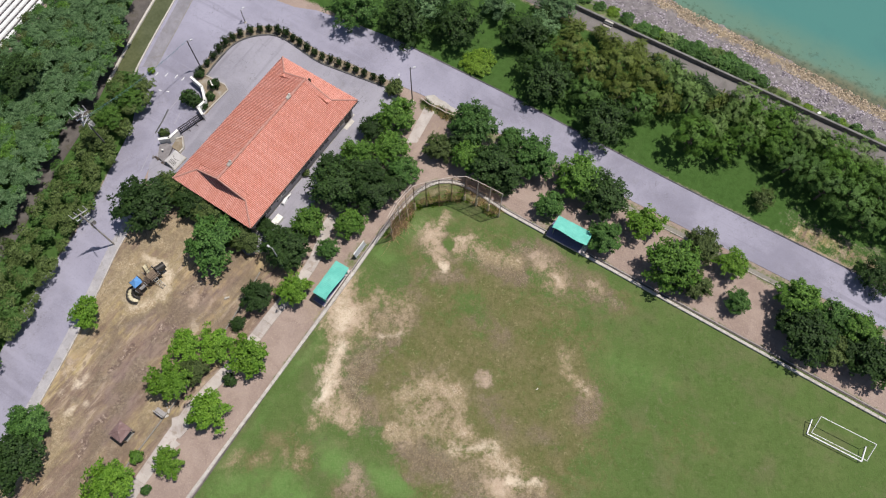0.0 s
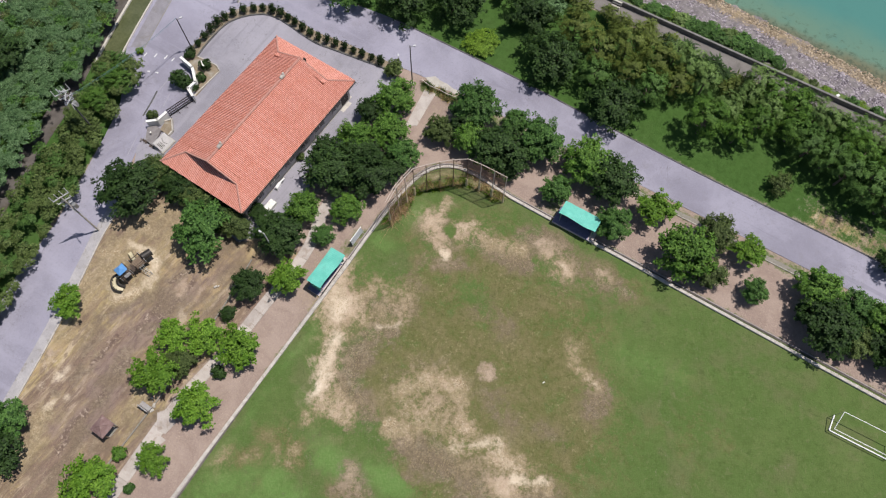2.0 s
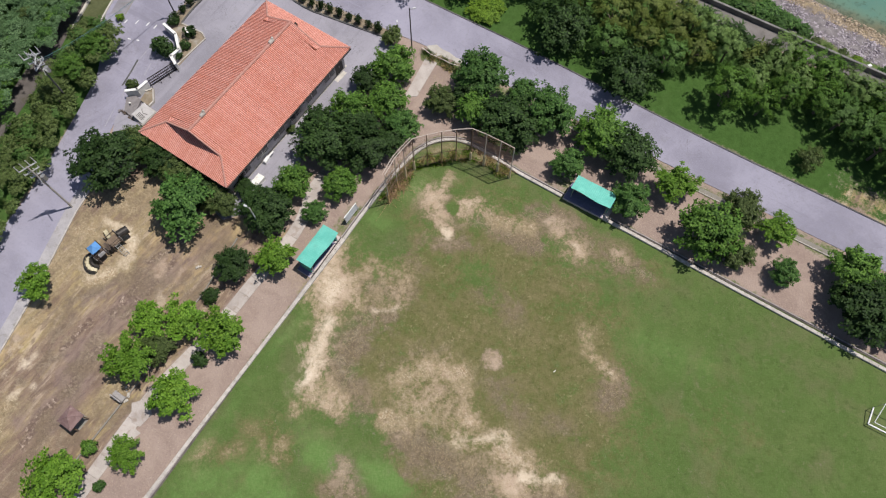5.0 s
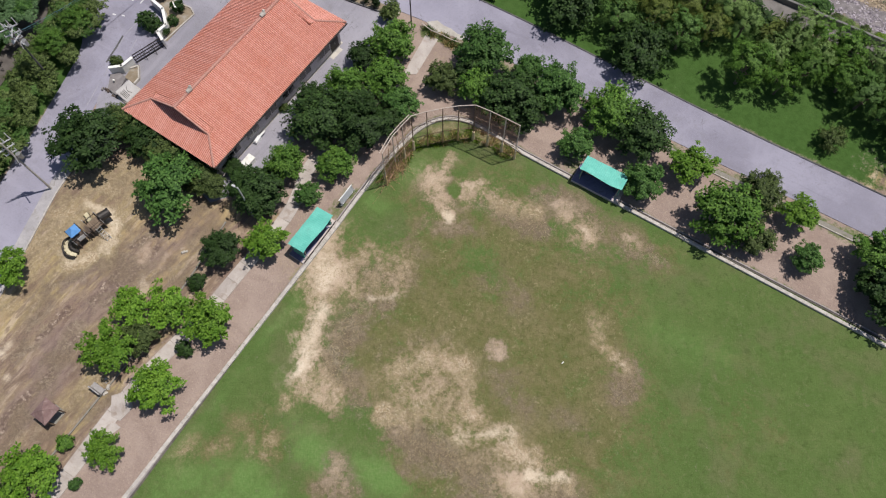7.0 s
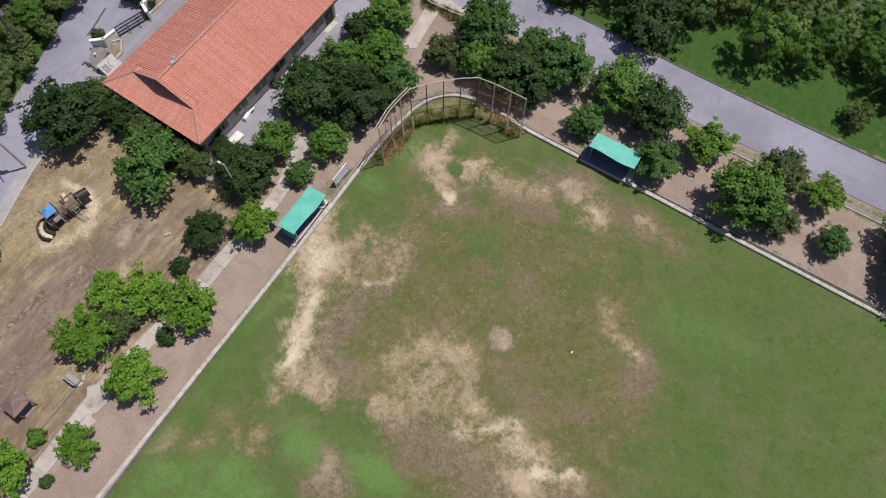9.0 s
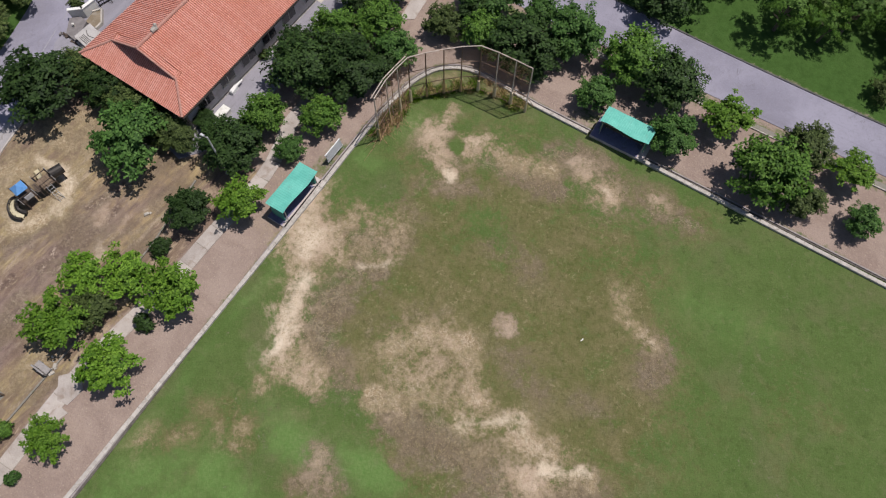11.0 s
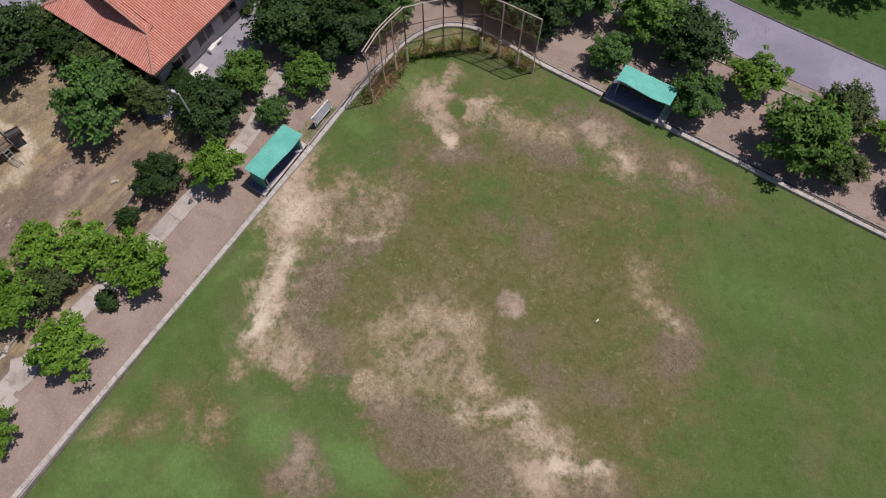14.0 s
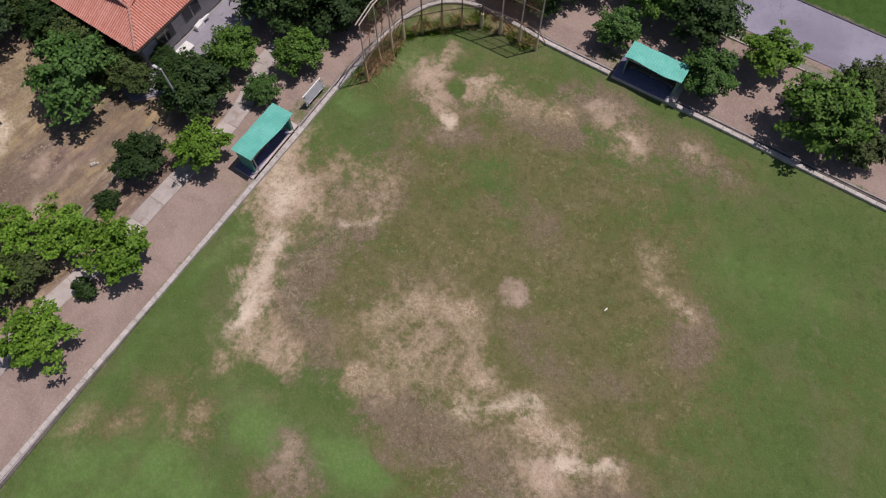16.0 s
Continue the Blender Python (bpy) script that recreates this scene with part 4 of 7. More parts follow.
    faces = np.stack([i, i + 1, i + k + 1, i + k], -1).reshape(-1, 4)
    m = bpy.data.meshes.new("ground")
    m.from_pydata(np.stack([x, y, z], 1).tolist(), [], faces.tolist())
    for name, values in maps.items():
        m.attributes.new(name, "FLOAT", "POINT").data.foreach_set("value", values.astype(np.float32))
    m.materials.append(GROUND)
    dry_tufts(x, y, z, (np.clip(maps["straw"] - 0.5, 0, 1) + 0.8 * np.clip(maps["mud"] - 0.5, 0, 1)) * (field > 0.5))
    m.shade_smooth()
    return structure("ground", m, None, "park ground of worn turf, dry lawn, brown earth and shingle beach", "ground")


ground_sheet()


def sea_sheet():
    ss, ns = [-3000, -400, -120, *range(-80, 81, 4), 120, 400, 3000], [75.0, 77, 78.3, 79, 80, 82, 84, 87, 90, 95, 105, 150, 400, 3000]
    m = bpy.data.meshes.new("water")
    verts = [sea(s, n, -1.25) for n in ns for s in ss]
    k = len(ss)
    m.from_pydata(verts, [], [(i + k * j, i + 1 + k * j, i + 1 + k * (j + 1), i + k * (j + 1)) for j in range(len(ns) - 1) for i in range(k - 1)])
    deep = m.attributes.new("deep", "FLOAT", "POINT")
    deep.data.foreach_set("value", [min(1.0, max(0.0, (n - 78.3) / 14)) for n in ns for _ in ss])
    m.materials.append(WATER)
    structure("water", m, None, "calm shallow turquoise sea lapping the shingle", "sea")


sea_sheet()

# ---- roads, yard, paths ----
road_outline = smooth_line(ROAD_WEST, 2.5) + smooth_line(ROAD_NORTH, 2.5) + smooth_line(ROAD_SOUTH, 2.5) + smooth_line(HEDGE_OUTER, 1.0) + smooth_line(ROAD_EAST_EDGE, 2.5)
structure("road", Mesh().slab(road_outline, -0.3, 0.05), ASPHALT, "pale worn asphalt road bending round the hall", "road")
YARD_OUTLINE = smooth_line(YARD_KERB, 1.0) + [(-30.2, 56.8), (-29.7, 55.9), (-32.6, 51.9), (-35.2, 49.0), (-37.4, 47.2), (-38.7, 44.4), (-38.6, 41.6), (-33.5, 40.2), (-24.5, 31.4), (-19.6, 33.2), (-17.2, 37.6), (-14.0, 43.5), (-9.6, 50.2), (-6.0, 54.4)]
structure("yard", Mesh().slab(YARD_OUTLINE, -0.3, 0.07), YARD, "grey concrete yard round the hall", "yard")


def band(line, width, z0, z1, shift=0.0):
    """A strip of that width along a line, shifted to its left."""
    p = np.array([q[:2] for q in line], float)
    d = np.gradient(p, axis=0)
    d /= np.linalg.norm(d, axis=1)[:, None]
    side = np.stack([-d[:, 1], d[:, 0]], 1)
    a, b = p + side * (shift + width / 2), p + side * (shift - width / 2)
    k = len(p)
    verts = [(*q, h) for row, h in ((a, z1), (b, z1), (a, z0), (b, z0)) for q in row]
    faces = []
    for i in range(k - 1):
        faces += [(i, k + i, k + i + 1, i + 1), (i, i + 1, 2 * k + i + 1, 2 * k + i), (k + i, 3 * k + i, 3 * k + i + 1, k + i + 1)]
    faces += [(0, 2 * k, 3 * k, k), (k - 1, 2 * k - 1, 4 * k - 1, 3 * k - 1)]
    return Mesh().add(verts, faces)


structure("gutter", band(smooth_line(ROAD_EAST_EDGE[5:], 2.0), 1.25, -0.3, 0.075, 0.62), surface("gutter_concrete", (0.31, 0.295, 0.305), (0.41, 0.39, 0.395), 1.4, 0.93, 0.06, 0.01, dirt=(0.2, 0.18, 0.165), dirt_size=0.8), "worn concrete gutter strip beside the road", "gutter")
structure("gutter_lip", band(smooth_line(ROAD_EAST_EDGE[5:], 2.0), 0.13, -0.3, 0.13, 1.28), KERBSTONE, "thin kerb between gutter and lawn", "kerb")
structure("road_edging", band(smooth_line(ROAD_NORTH[3:], 2.0), 0.16, -0.3, 0.12), WALL_DARK, "low concrete edging between road and grass verge", "kerb")
structure("road_drain", band([sea(s, 44.9) for s in range(-14, 45, 3)], 0.5, -0.3, 0.06), surface("drain_concrete", (0.2, 0.185, 0.16), (0.27, 0.25, 0.22), 0.8, 0.95, dirt=(0.1, 0.12, 0.05), dirt_size=0.8), "weathered concrete drain channel beside the road", "drain")
structure("road_drain_lip", band([sea(s, 44.55) for s in range(-14, 45, 3)], 0.1, -0.3, 0.12), KERBSTONE, "thin concrete lip of the drain", "kerb")
structure("yard_kerb", band(smooth_line(YARD_KERB, 0.8), 0.2, -0.3, 0.2), WALL_DARK, "dark concrete kerb round the hedge bed", "kerb")
structure("bed_kerb", band([(-33.0, 58.3), (-30.2, 56.8), (-29.7, 55.9), (-32.6, 51.9)], 0.16, -0.3, 0.2), CONCRETE, "concrete kerb round the planting bed", "kerb")
structure("hedge_bed", Mesh().slab(smooth_line(HEDGE_OUTER, 1.0) + [(-33.2, 58.2)] + smooth_line(YARD_KERB[::-1], 1.0), -0.2, 0.1), surface("bed_soil", (0.2, 0.16, 0.11), (0.27, 0.22, 0.16), 0.7, 0.97, 0.07, 0.03, dirt=(0.3, 0.28, 0.25)), "dry soil bed under clipped shrubs", "planting bed")
structure("planting_bed", Mesh().slab([(-33.0, 58.2), (-30.3, 56.8), (-29.85, 55.9), (-32.3, 51.9), (-32.4, 53.4), (-33.1, 55.7), (-34.4, 57.1)], -0.2, 0.12), bpy.data.materials["bed_soil"], "dry soil bed by the gate", "planting bed")
structure("sea_path", Mesh().slab([sea(-90, 67.7)[:2], sea(90, 67.7)[:2], sea(90, 70.0)[:2], sea(-90, 70.0)[:2]], -0.3, 0.05), surface("sea_path_concrete", (0.15, 0.135, 0.13), (0.2, 0.185, 0.175), 1.5, 0.95, 0.08, 0.01, dirt=(0.1, 0.095, 0.085)), "grey-brown promenade along the sea wall", "path")
structure("sea_wall", Mesh().box(*sea(0, 70.2)[:2], -1.0, 180, 0.32, 1.75, math.atan2(ALONG.y, ALONG.x), 0.04), surface("wall_concrete", (0.15, 0.145, 0.14), (0.23, 0.22, 0.21), 1.2, 0.95, 0.08, 0.01, dirt=(0.09, 0.085, 0.08), dirt_size=1.0), "dark weathered concrete sea wall", "sea wall")

structure("road_gutter", band(smooth_line([(-40.3, 59.7), (-38.6, 65.5), (-36.8, 71.7), (-34.6, 79)], 1.5), 0.13, -0.2, 0.056), bpy.data.materials["drain_concrete"], "worn concrete gutter line in the road", "gutter")

structure("road_shoulder", Mesh().slab(smooth_line([(-42.2, 59.8), (-40.6, 65.6), (-38.8, 71.7), (-36.6, 80)], 2.0) + smooth_line([(-34.7, 79), (-36.9, 71.7), (-38.7, 65.5), (-40.4, 59.7)], 2.0), -0.2, 0.054), surface("dusty_shoulder", (0.2, 0.19, 0.208), (0.265, 0.252, 0.278), 1.2, 0.95, 0.06, 0.01, dirt=(0.165, 0.15, 0.14), dirt_size=0.8), "dusty weathered road shoulder beside the canal", "road shoulder")
structure("gate_drain", band([(-37.5, 52.8), (-38.0, 51.0), (-38.7, 49.0)], 0.22, -0.2, 0.056), WALL_DARK, "dark open drain slot beside the gate", "drain")
structure("gate_apron", Mesh().slab([(-35.0, 57.3), (-35.0, 53), (-35.2, 49.1), (-34.8, 48.9), (-32.4, 51.9), (-32.2, 53.4), (-33.0, 55.7), (-34.5, 57.2)], -0.2, 0.045), ASPHALT, "worn asphalt in front of the gate", "road")
structure("path_apron", Mesh().slab([(-2.5, 55.0), (-1.9, 55.1), (-1.2, 55.2), (-0.5, 54.5), (0.4, 54.0), (1.1, 53.3), (2.1, 52.8), (1.8, 52.5), (1.3, 52.4), (0.7, 52.9), (0.1, 53.1), (-0.6, 53.5), (-1.4, 53.5), (-2.0, 54.2)], -0.2, 0.062), CONCRETE, "broken pale concrete apron beside the road", "path")

structure("yard_patch", Mesh().box(-12.7, 50.4, 0, 1.7, 0.55, 0.078, 0.95), CONCRETE, "pale cement patch in the yard beside the hall", "paving")

# canal with its bank walls, north-west
CANAL = [(-46.4, 57), (-45.4, 61.2), (-43.9, 66.5), (-41.7, 74), (-39.6, 84)]
structure("canal_water", band(smooth_line(CANAL, 2.0), 2.6, -0.4, 0.02, -1.4), CANAL_WATER, "narrow green algae-filled canal", "canal")
structure("canal_bank", band(smooth_line(CANAL, 2.0), 0.3, -0.4, 0.22, 0.05), CONCRETE, "pale concrete canal wall", "canal wall")
structure("canal_kerb", band(smooth_line(CANAL, 2.0), 0.18, -0.4, 0.22, -2.85), CONCRETE, "pale concrete canal kerb", "canal wall")
# the path's dark colour holds the shade of the trees on both sides
structure("canal_path", band(smooth_line([(-56.5, 27), (-53.6, 33), (-50.3, 43.5), (-47.9, 50.5)] + CANAL, 2.0), 2.6, -0.4, 0.04, 1.65), surface("path_painted_shade", (0.085, 0.075, 0.07), (0.13, 0.115, 0.105), 1.2, 0.95, 0.08, 0.02, dirt=(0.06, 0.055, 0.035)), "service path by the canal, tree shade painted into its dark colour", "path")


# ---- leaves, trunks, trees ----
def leaf_cloud(seed, lobes, count, leaf, spread=0.6, low=-0.35, flat=0.85, core=0.55, spiky=0.0):
    """Leaves of a crown about 1 in radius, gathered in lobes: vertices, four to a leaf."""
    rng = np.random.RandomState(seed)
    unit = lambda v: v / np.linalg.norm(v, axis=-1, keepdims=True)
    c = unit(rng.normal(size=(lobes * 6, 3)))
    c = c[c[:, 2] > low][:lobes]
    size = rng.uniform(0.2, 0.4, len(c))
    c *= (spread * rng.uniform(0.62, 1.2, len(c)))[:, None]
    c, size = np.vstack([c, [[0, 0, 0.0]]]), np.append(size, core)
    fan = 6
    k = count // fan
    pick = rng.choice(len(c), k, p=size ** 1.8 / (size ** 1.8).sum())
    d = rng.normal(size=(k, 3))
    d[:, 2] = np.abs(d[:, 2]) * np.where(rng.rand(k) < 0.78, 1, -1)
    d = unit(d)
    q = c[pick] + d * (size[pick] * (rng.uniform(0.6, 1.05, k) + spiky * rng.rand(k) ** 4))[:, None]
    # a fan of leaves round each twig's end
    axis = unit(unit(q - c[pick] * 0.4) * 0.7 + np.array([0, 0, 0.5]) + rng.normal(scale=0.3, size=(k, 3)))
    u = unit(np.cross(axis, rng.normal(size=(k, 3))))
    w = np.cross(axis, u)
    turn = (np.arange(fan) * 2 * np.pi / fan)[None, :] + rng.uniform(0, 6.28, (k, 1)) + rng.normal(scale=0.25, size=(k, fan))
    lean = rng.uniform(0.0, 0.75, (k, fan))
    a = unit(u[:, None] * np.cos(turn)[..., None] + w[:, None] * np.sin(turn)[..., None] + axis[:, None] * lean[..., None]).reshape(-1, 3)
    up = np.repeat(axis, fan, 0) + rng.normal(scale=0.25, size=(k * fan, 3))
    up = unit(up - a * (a * up).sum(1)[:, None])
    b = np.cross(up, a)
    p = np.repeat(q, fan, 0) + rng.normal(scale=leaf * 0.12, size=(k * fan, 3))
    ll = (leaf * rng.uniform(0.7, 1.25, k * fan))[:, None]
    v = np.stack([p, p + a * ll * 0.5 + b * ll * 0.3 + up * ll * 0.06, p + a * ll - up * ll * 0.2, p + a * ll * 0.5 - b * ll * 0.3 + up * ll * 0.06], 1)
    v[:, :, 2] *= flat
    return v.reshape(-1, 3)


def tuft_cloud(seed, boughs, tufts, leaves, leaf, spray, low=-0.1, flat=0.8, core=0.2, even=0.6, hug=0.55, ruffle=1.0, width=0.27):
    """Leaves of a crown about 1 in radius: boughs that end at uneven reach, each with sprays of leaves in whorls."""
    rng = np.random.RandomState(seed)
    unit = lambda v: v / np.linalg.norm(v, axis=-1, keepdims=True)
    k = np.arange(boughs)
    h = low + (1 - low) * ((k + 0.5) / boughs) + rng.uniform(-0.06, 0.06, boughs)
    turn = k * 2.39996 + rng.uniform(-0.45, 0.45, boughs)
    ring = np.sqrt(np.clip(1 - np.clip(h, -1, 1) ** 2, 0.02, 1))
    out = np.stack([np.cos(turn) * ring, np.sin(turn) * ring, h], 1)
    reach = rng.uniform(even, 1.0, boughs)
    pick = rng.randint(0, boughs, tufts)
    along = 1 - 0.5 * rng.rand(tufts) ** 1.6
    q = out[pick] * (reach[pick] * along)[:, None] * (1 - spray * 0.6)
    q += np.clip(rng.normal(size=(tufts, 3)), -1.35, 1.35) * [spray, spray, spray * 0.6] * (0.55 + 0.5 * along[:, None])
    m = int(tufts * core)
    q[:m] *= rng.uniform(0.25, 0.7, (m, 1))
    axis = unit(unit(q + [0, 0, 0.15]) * hug + [0, 0, 1.3 - hug] + rng.normal(scale=0.22 * ruffle, size=(tufts, 3)))
    u = unit(np.cross(axis, rng.normal(size=(tufts, 3))))
    w = np.cross(axis, u)
    j = np.arange(leaves)
    a = (j * 2.39996)[None, :] + rng.uniform(0, 6.28, (tufts, 1)) + rng.normal(scale=0.2, size=(tufts, leaves))
    rise = np.where(j < leaves * 0.6, 0.0, 0.75 * ruffle)[None, :] + rng.normal(scale=0.22 * ruffle, size=(tufts, leaves)) - 0.05
    d = unit(u[:, None] * np.cos(a)[..., None] + w[:, None] * np.sin(a)[..., None] + axis[:, None] * rise[..., None]).reshape(-1, 3)
    up = np.repeat(axis, leaves, 0) + rng.normal(scale=0.2, size=(tufts * leaves, 3))
    up = unit(up - d * (d * up).sum(1)[:, None])
    b = np.cross(up, d)
    ll = (leaf * rng.uniform(0.7, 1.25, tufts * leaves))[:, None]
    p = np.repeat(q, leaves, 0) + rng.normal(scale=leaf * 0.2, size=(tufts * leaves, 3)) + d * ll * 0.12
    v = np.stack([p, p + d * ll * 0.55 + b * ll * width + up * ll * 0.05, p + d * ll - up * ll * 0.22, p + d * ll * 0.55 - b * ll * width + up * ll * 0.05], 1)
    v[:, :, 2] *= flat
    return v.reshape(-1, 3)


CLOUDS = {
    "tree": [tuft_cloud(100 + i, 28, 500, 12, 0.1, 0.13, -0.3, 0.85, 0.15, 0.68) for i in range(6)],
    "far": [tuft_cloud(600 + i, 32, 460, 9, 0.088, 0.12, -0.3, 0.9, 0.1, 0.72) for i in range(6)],
    "soft": [tuft_cloud(800 + i, 26, 540, 9, 0.072, 0.09, -0.2, 1.0, 0.03, 0.78, 1.05, 0.35) for i in range(6)],
    "palm": [tuft_cloud(900 + i, 6, 9, 30, 0.58, 0.26, 0.1, 0.8, 0.0, 0.4, 0.6, 1.0, 0.1) for i in range(4)],
    "fresh": [tuft_cloud(200 + i, 19, 270, 13, 0.112, 0.13, -0.15, 0.72, 0.2, 0.58) for i in range(6)],
    "shrub": [leaf_cloud(300 + i, 14, 2400, 0.13, 0.5, -0.6, 0.95, 0.68) for i in range(3)],
    "wood": [tuft_cloud(400 + i, 11, 50, 11, 0.215, 0.17, 0.0, 0.6, 0.1, 0.6) for i in range(5)],
    "brush": [leaf_cloud(700 + i, 16, 780, 0.165, 0.7, 0.0, 0.75) for i in range(5)],
    "clip": [leaf_cloud(500 + i, 8, 900, 0.18, 0.3, -0.9, 1.0, 0.8) for i in range(2)],
}
CROWNS = {}


def crown_mesh(shape, i, kind):
    key = (shape, i % len(CLOUDS[shape]), kind)
    if key not in CROWNS:
        v, normals = crown_normals(CLOUDS[shape][key[1]], {"soft": 0.6, "far": 0.35, "tree": 0.25, "fresh": 0.15}.get(shape, 0.25))
        CROWNS[key] = leaf_mesh("crown", v, LEAF[kind], normals)
    return CROWNS[key]


def trunk_mesh(i):
    rng = random.Random(i)
    m = Mesh()
    bend = Vector((rng.uniform(-0.06, 0.06), rng.uniform(-0.06, 0.06), 0.5))
    m.tube((0, 0, -0.05), bend, 0.075, 0.055, 8)
    m.tube(bend, (bend.x * 1.5, bend.y * 1.5, 1.0), 0.055, 0.03, 7)
    for k in range(6):
        a, h = k * 1.05 + rng.uniform(-0.3, 0.3), rng.uniform(0.42, 0.8)
        start = bend * (h / 0.5) if h < 0.5 else Vector((bend.x * 1.3, bend.y * 1.3, h))
        mid = start + Vector((math.cos(a) * 0.3, math.sin(a) * 0.3, 0.22))
        m.tube(start, mid, 0.032, 0.022, 5).tube(mid, mid + Vector((math.cos(a + 0.4) * 0.26, math.sin(a + 0.4) * 0.26, 0.2)), 0.022, 0.008, 5)
    return m.data("trunk", BARK)


TRUNKS = [trunk_mesh(i) for i in range(4)]
TREE_WORDS = {"t": "very dark green", "p": "soft pale-green", "e": "mid-green", "k": "khaki-green", "g": "bright green", "b": "yellow-green", "w": "soft green", "l": "bright fresh-green", "m": "mid-green", "d": "dense dark-green", "o": "dull olive-green", "y": "pale grey-green"}
rng_tree = random.Random(7)


def tree(x, y, r, kind, where, group, shape="tree", lift=0.3, name="tree", squash=1.0):
    """A broadleaf tree: its trunk with limbs, and a crown of leaves r in radius."""
    i = rng_tree.randrange(100)
    z = lift + r * (0.44 if shape == "far" else 0.68 if lift else 0.6 * squash)
    z += rng_tree.uniform(0.3, 1.3) if shape == "soft" else 0.0
    t = thing(name, "%s leafy %s %s" % (TREE_WORDS[kind], name, where), name, pose(x, y, 0), group)
    trunk = part("trunk", TRUNKS[i % 4], None, t)
    trunk.matrix_basis = Matrix.LocRotScale(None, Euler((0, 0, rng_tree.uniform(0, 6))), (r * 0.9, r * 0.9, z))
    r *= {"fresh": 1.1, "tree": 1.1, "far": 1.08, "soft": 1.02}.get(shape, 1.0)
    crown = part("crown", crown_mesh(shape, i, kind), None, t)
    crown.matrix_basis = Matrix.LocRotScale((0, 0, z), Euler((0, 0, rng_tree.uniform(0, 6.28))), (r * rng_tree.uniform(0.9, 1.12), r * rng_tree.uniform(0.9, 1.12), r * squash * rng_tree.uniform(0.85, 1.0)))
    return t


WEST_LAWN = [(-37.1, 37.2, 3.83, "d"), (-28.1, 32.0, 3.62, "m"), (-19.2, 31.4, 2.7, "d"), (-20.6, 32.8, 1.9, "d"), (-16.8, 35.0, 2.29, "g"), (-11.5, 35.1, 2.13, "g"), (-22.2, 25.5, 2.03, "d"), (-17.8, 26.1, 2.35, "l"), (-14.2, 31.9, 1.27, "m"), (-29.7, 19.3, 2.12, "l"), (-26.3, 19.7, 2.23, "l"), (-22.2, 18.4, 2.53, "l"), (-31.0, 15.3, 2.66, "l"), (-28.8, 16.7, 1.68, "o"), (-26.2, 11.8, 2.59, "l"), (-30.1, 6.6, 1.73, "l"), (-35.6, 4.3, 2.81, "l"), (-42.1, 23.3, 2.19, "l"), (-45.9, 10.5, 2.54, "m"), (-46.4, 6.5, 3.42, "d")]
HOUSE_SIDE = [(-33.9, 39.6, 2.08, "o"), (-31.3, 37.7, 2.05, "d"), (-28.9, 35.9, 1.87, "o"), (-26.4, 34.0, 1.84, "d"), (-24.0, 32.6, 1.6, "o"), (-22.3, 35.0, 1.03, "d"), (-35.2, 41.0, 1.7, "o"), (-32.7, 38.9, 2.1, "d"), (-30.1, 36.9, 2.0, "o"), (-27.6, 35.1, 1.95, "d"), (-25.2, 33.4, 1.8, "o")]
CENTRE = [(-6.2, 50.4, 2.57, "g"), (-9.4, 48.8, 1.90, "d"), (-10.9, 44.8, 2.35, "g"), (-6.9, 45.6, 2.56, "g"), (-5.0, 42.5, 2.23, "m"), (-13.4, 39.8, 3.20, "d"), (-9.0, 39.3, 3.17, "d"), (-14.7, 42.9, 1.99, "d"), (-10.1, 42.2, 2.38, "d"), (-6.6, 40.4, 1.93, "d"), (-0.5, 46.0, 1.78, "o"), (3.9, 49.0, 3.19, "m"), (3.3, 44.6, 2.33, "g"), (2.5, 46.8, 2.15, "d"), (6.6, 42.6, 3.22, "d"), (8.9, 47.2, 1.88, "m"), (11.7, 44.0, 3.05, "m"), (8.2, 41.2, 1.95, "d"), (17.4, 41.3, 2.97, "g"), (20.4, 38.7, 3.09, "d"), (13.5, 37.7, 1.92, "m"), (19.9, 33.0, 2.4, "m")]
EAST_STRIP = [(25.1, 35.0, 2.45, "l"), (27.7, 29.4, 3.24, "g"), (31.9, 32.0, 2.41, "o"), (35.2, 29.6, 2.14, "l"), (30.4, 27.1, 1.86, "o"), (35.2, 24.9, 1.75, "m"), (42.2, 25.0, 2.61, "g"), (42.3, 20.4, 3.22, "d"), (41.1, 21.8, 2.0, "d"), (45.9, 22.9, 2.36, "m"), (44.8, 19.0, 2.17, "o"), (48.5, 20.9, 2.67, "g"), (49.8, 17.6, 2.97, "d"), (47.6, 18.9, 2.06, "d")]
VERGE = [(-12.5, 68.5, 3.9, "m"), (-5.6, 66.3, 3.85, "d"), (2.0, 65.3, 4.0, "d"), (11.4, 64.0, 3.4, "d"), (13.7, 56.5, 4.1, "d"), (21.3, 49.8, 3.85, "d"), (-1.9, 69.9, 3.5, "w"), (7.9, 69.5, 2.5, "w"), (14.2, 66.0, 2.4, "w"), (40.7, 38.8, 1.66, "o"), (52.6, 28.3, 2.78, "d"), (16.3, 69.1, 3.0, "w")]
BELT_NORTH = [(17.2, 60.5, 3.02, "k"), (20.1, 57.7, 3.14, "k"), (23.6, 58.0, 3.17, "k"), (19.1, 54.0, 2.76, "e"), (23.5, 53.9, 2.94, "k"), (27.2, 55.5, 3.16, "k"), (26.0, 51.3, 2.91, "e"), (29.2, 52.4, 2.81, "k"), (31.4, 55.0, 2.55, "p"), (33.1, 52.5, 2.37, "p"), (30.1, 57.2, 2.09, "p"), (32.1, 46.6, 3.25, "g"), (35.2, 48.4, 2.80, "p"), (36.1, 45.2, 2.15, "g"), (38.6, 46.2, 2.50, "g"), (40.0, 52.5, 2.60, "p")]
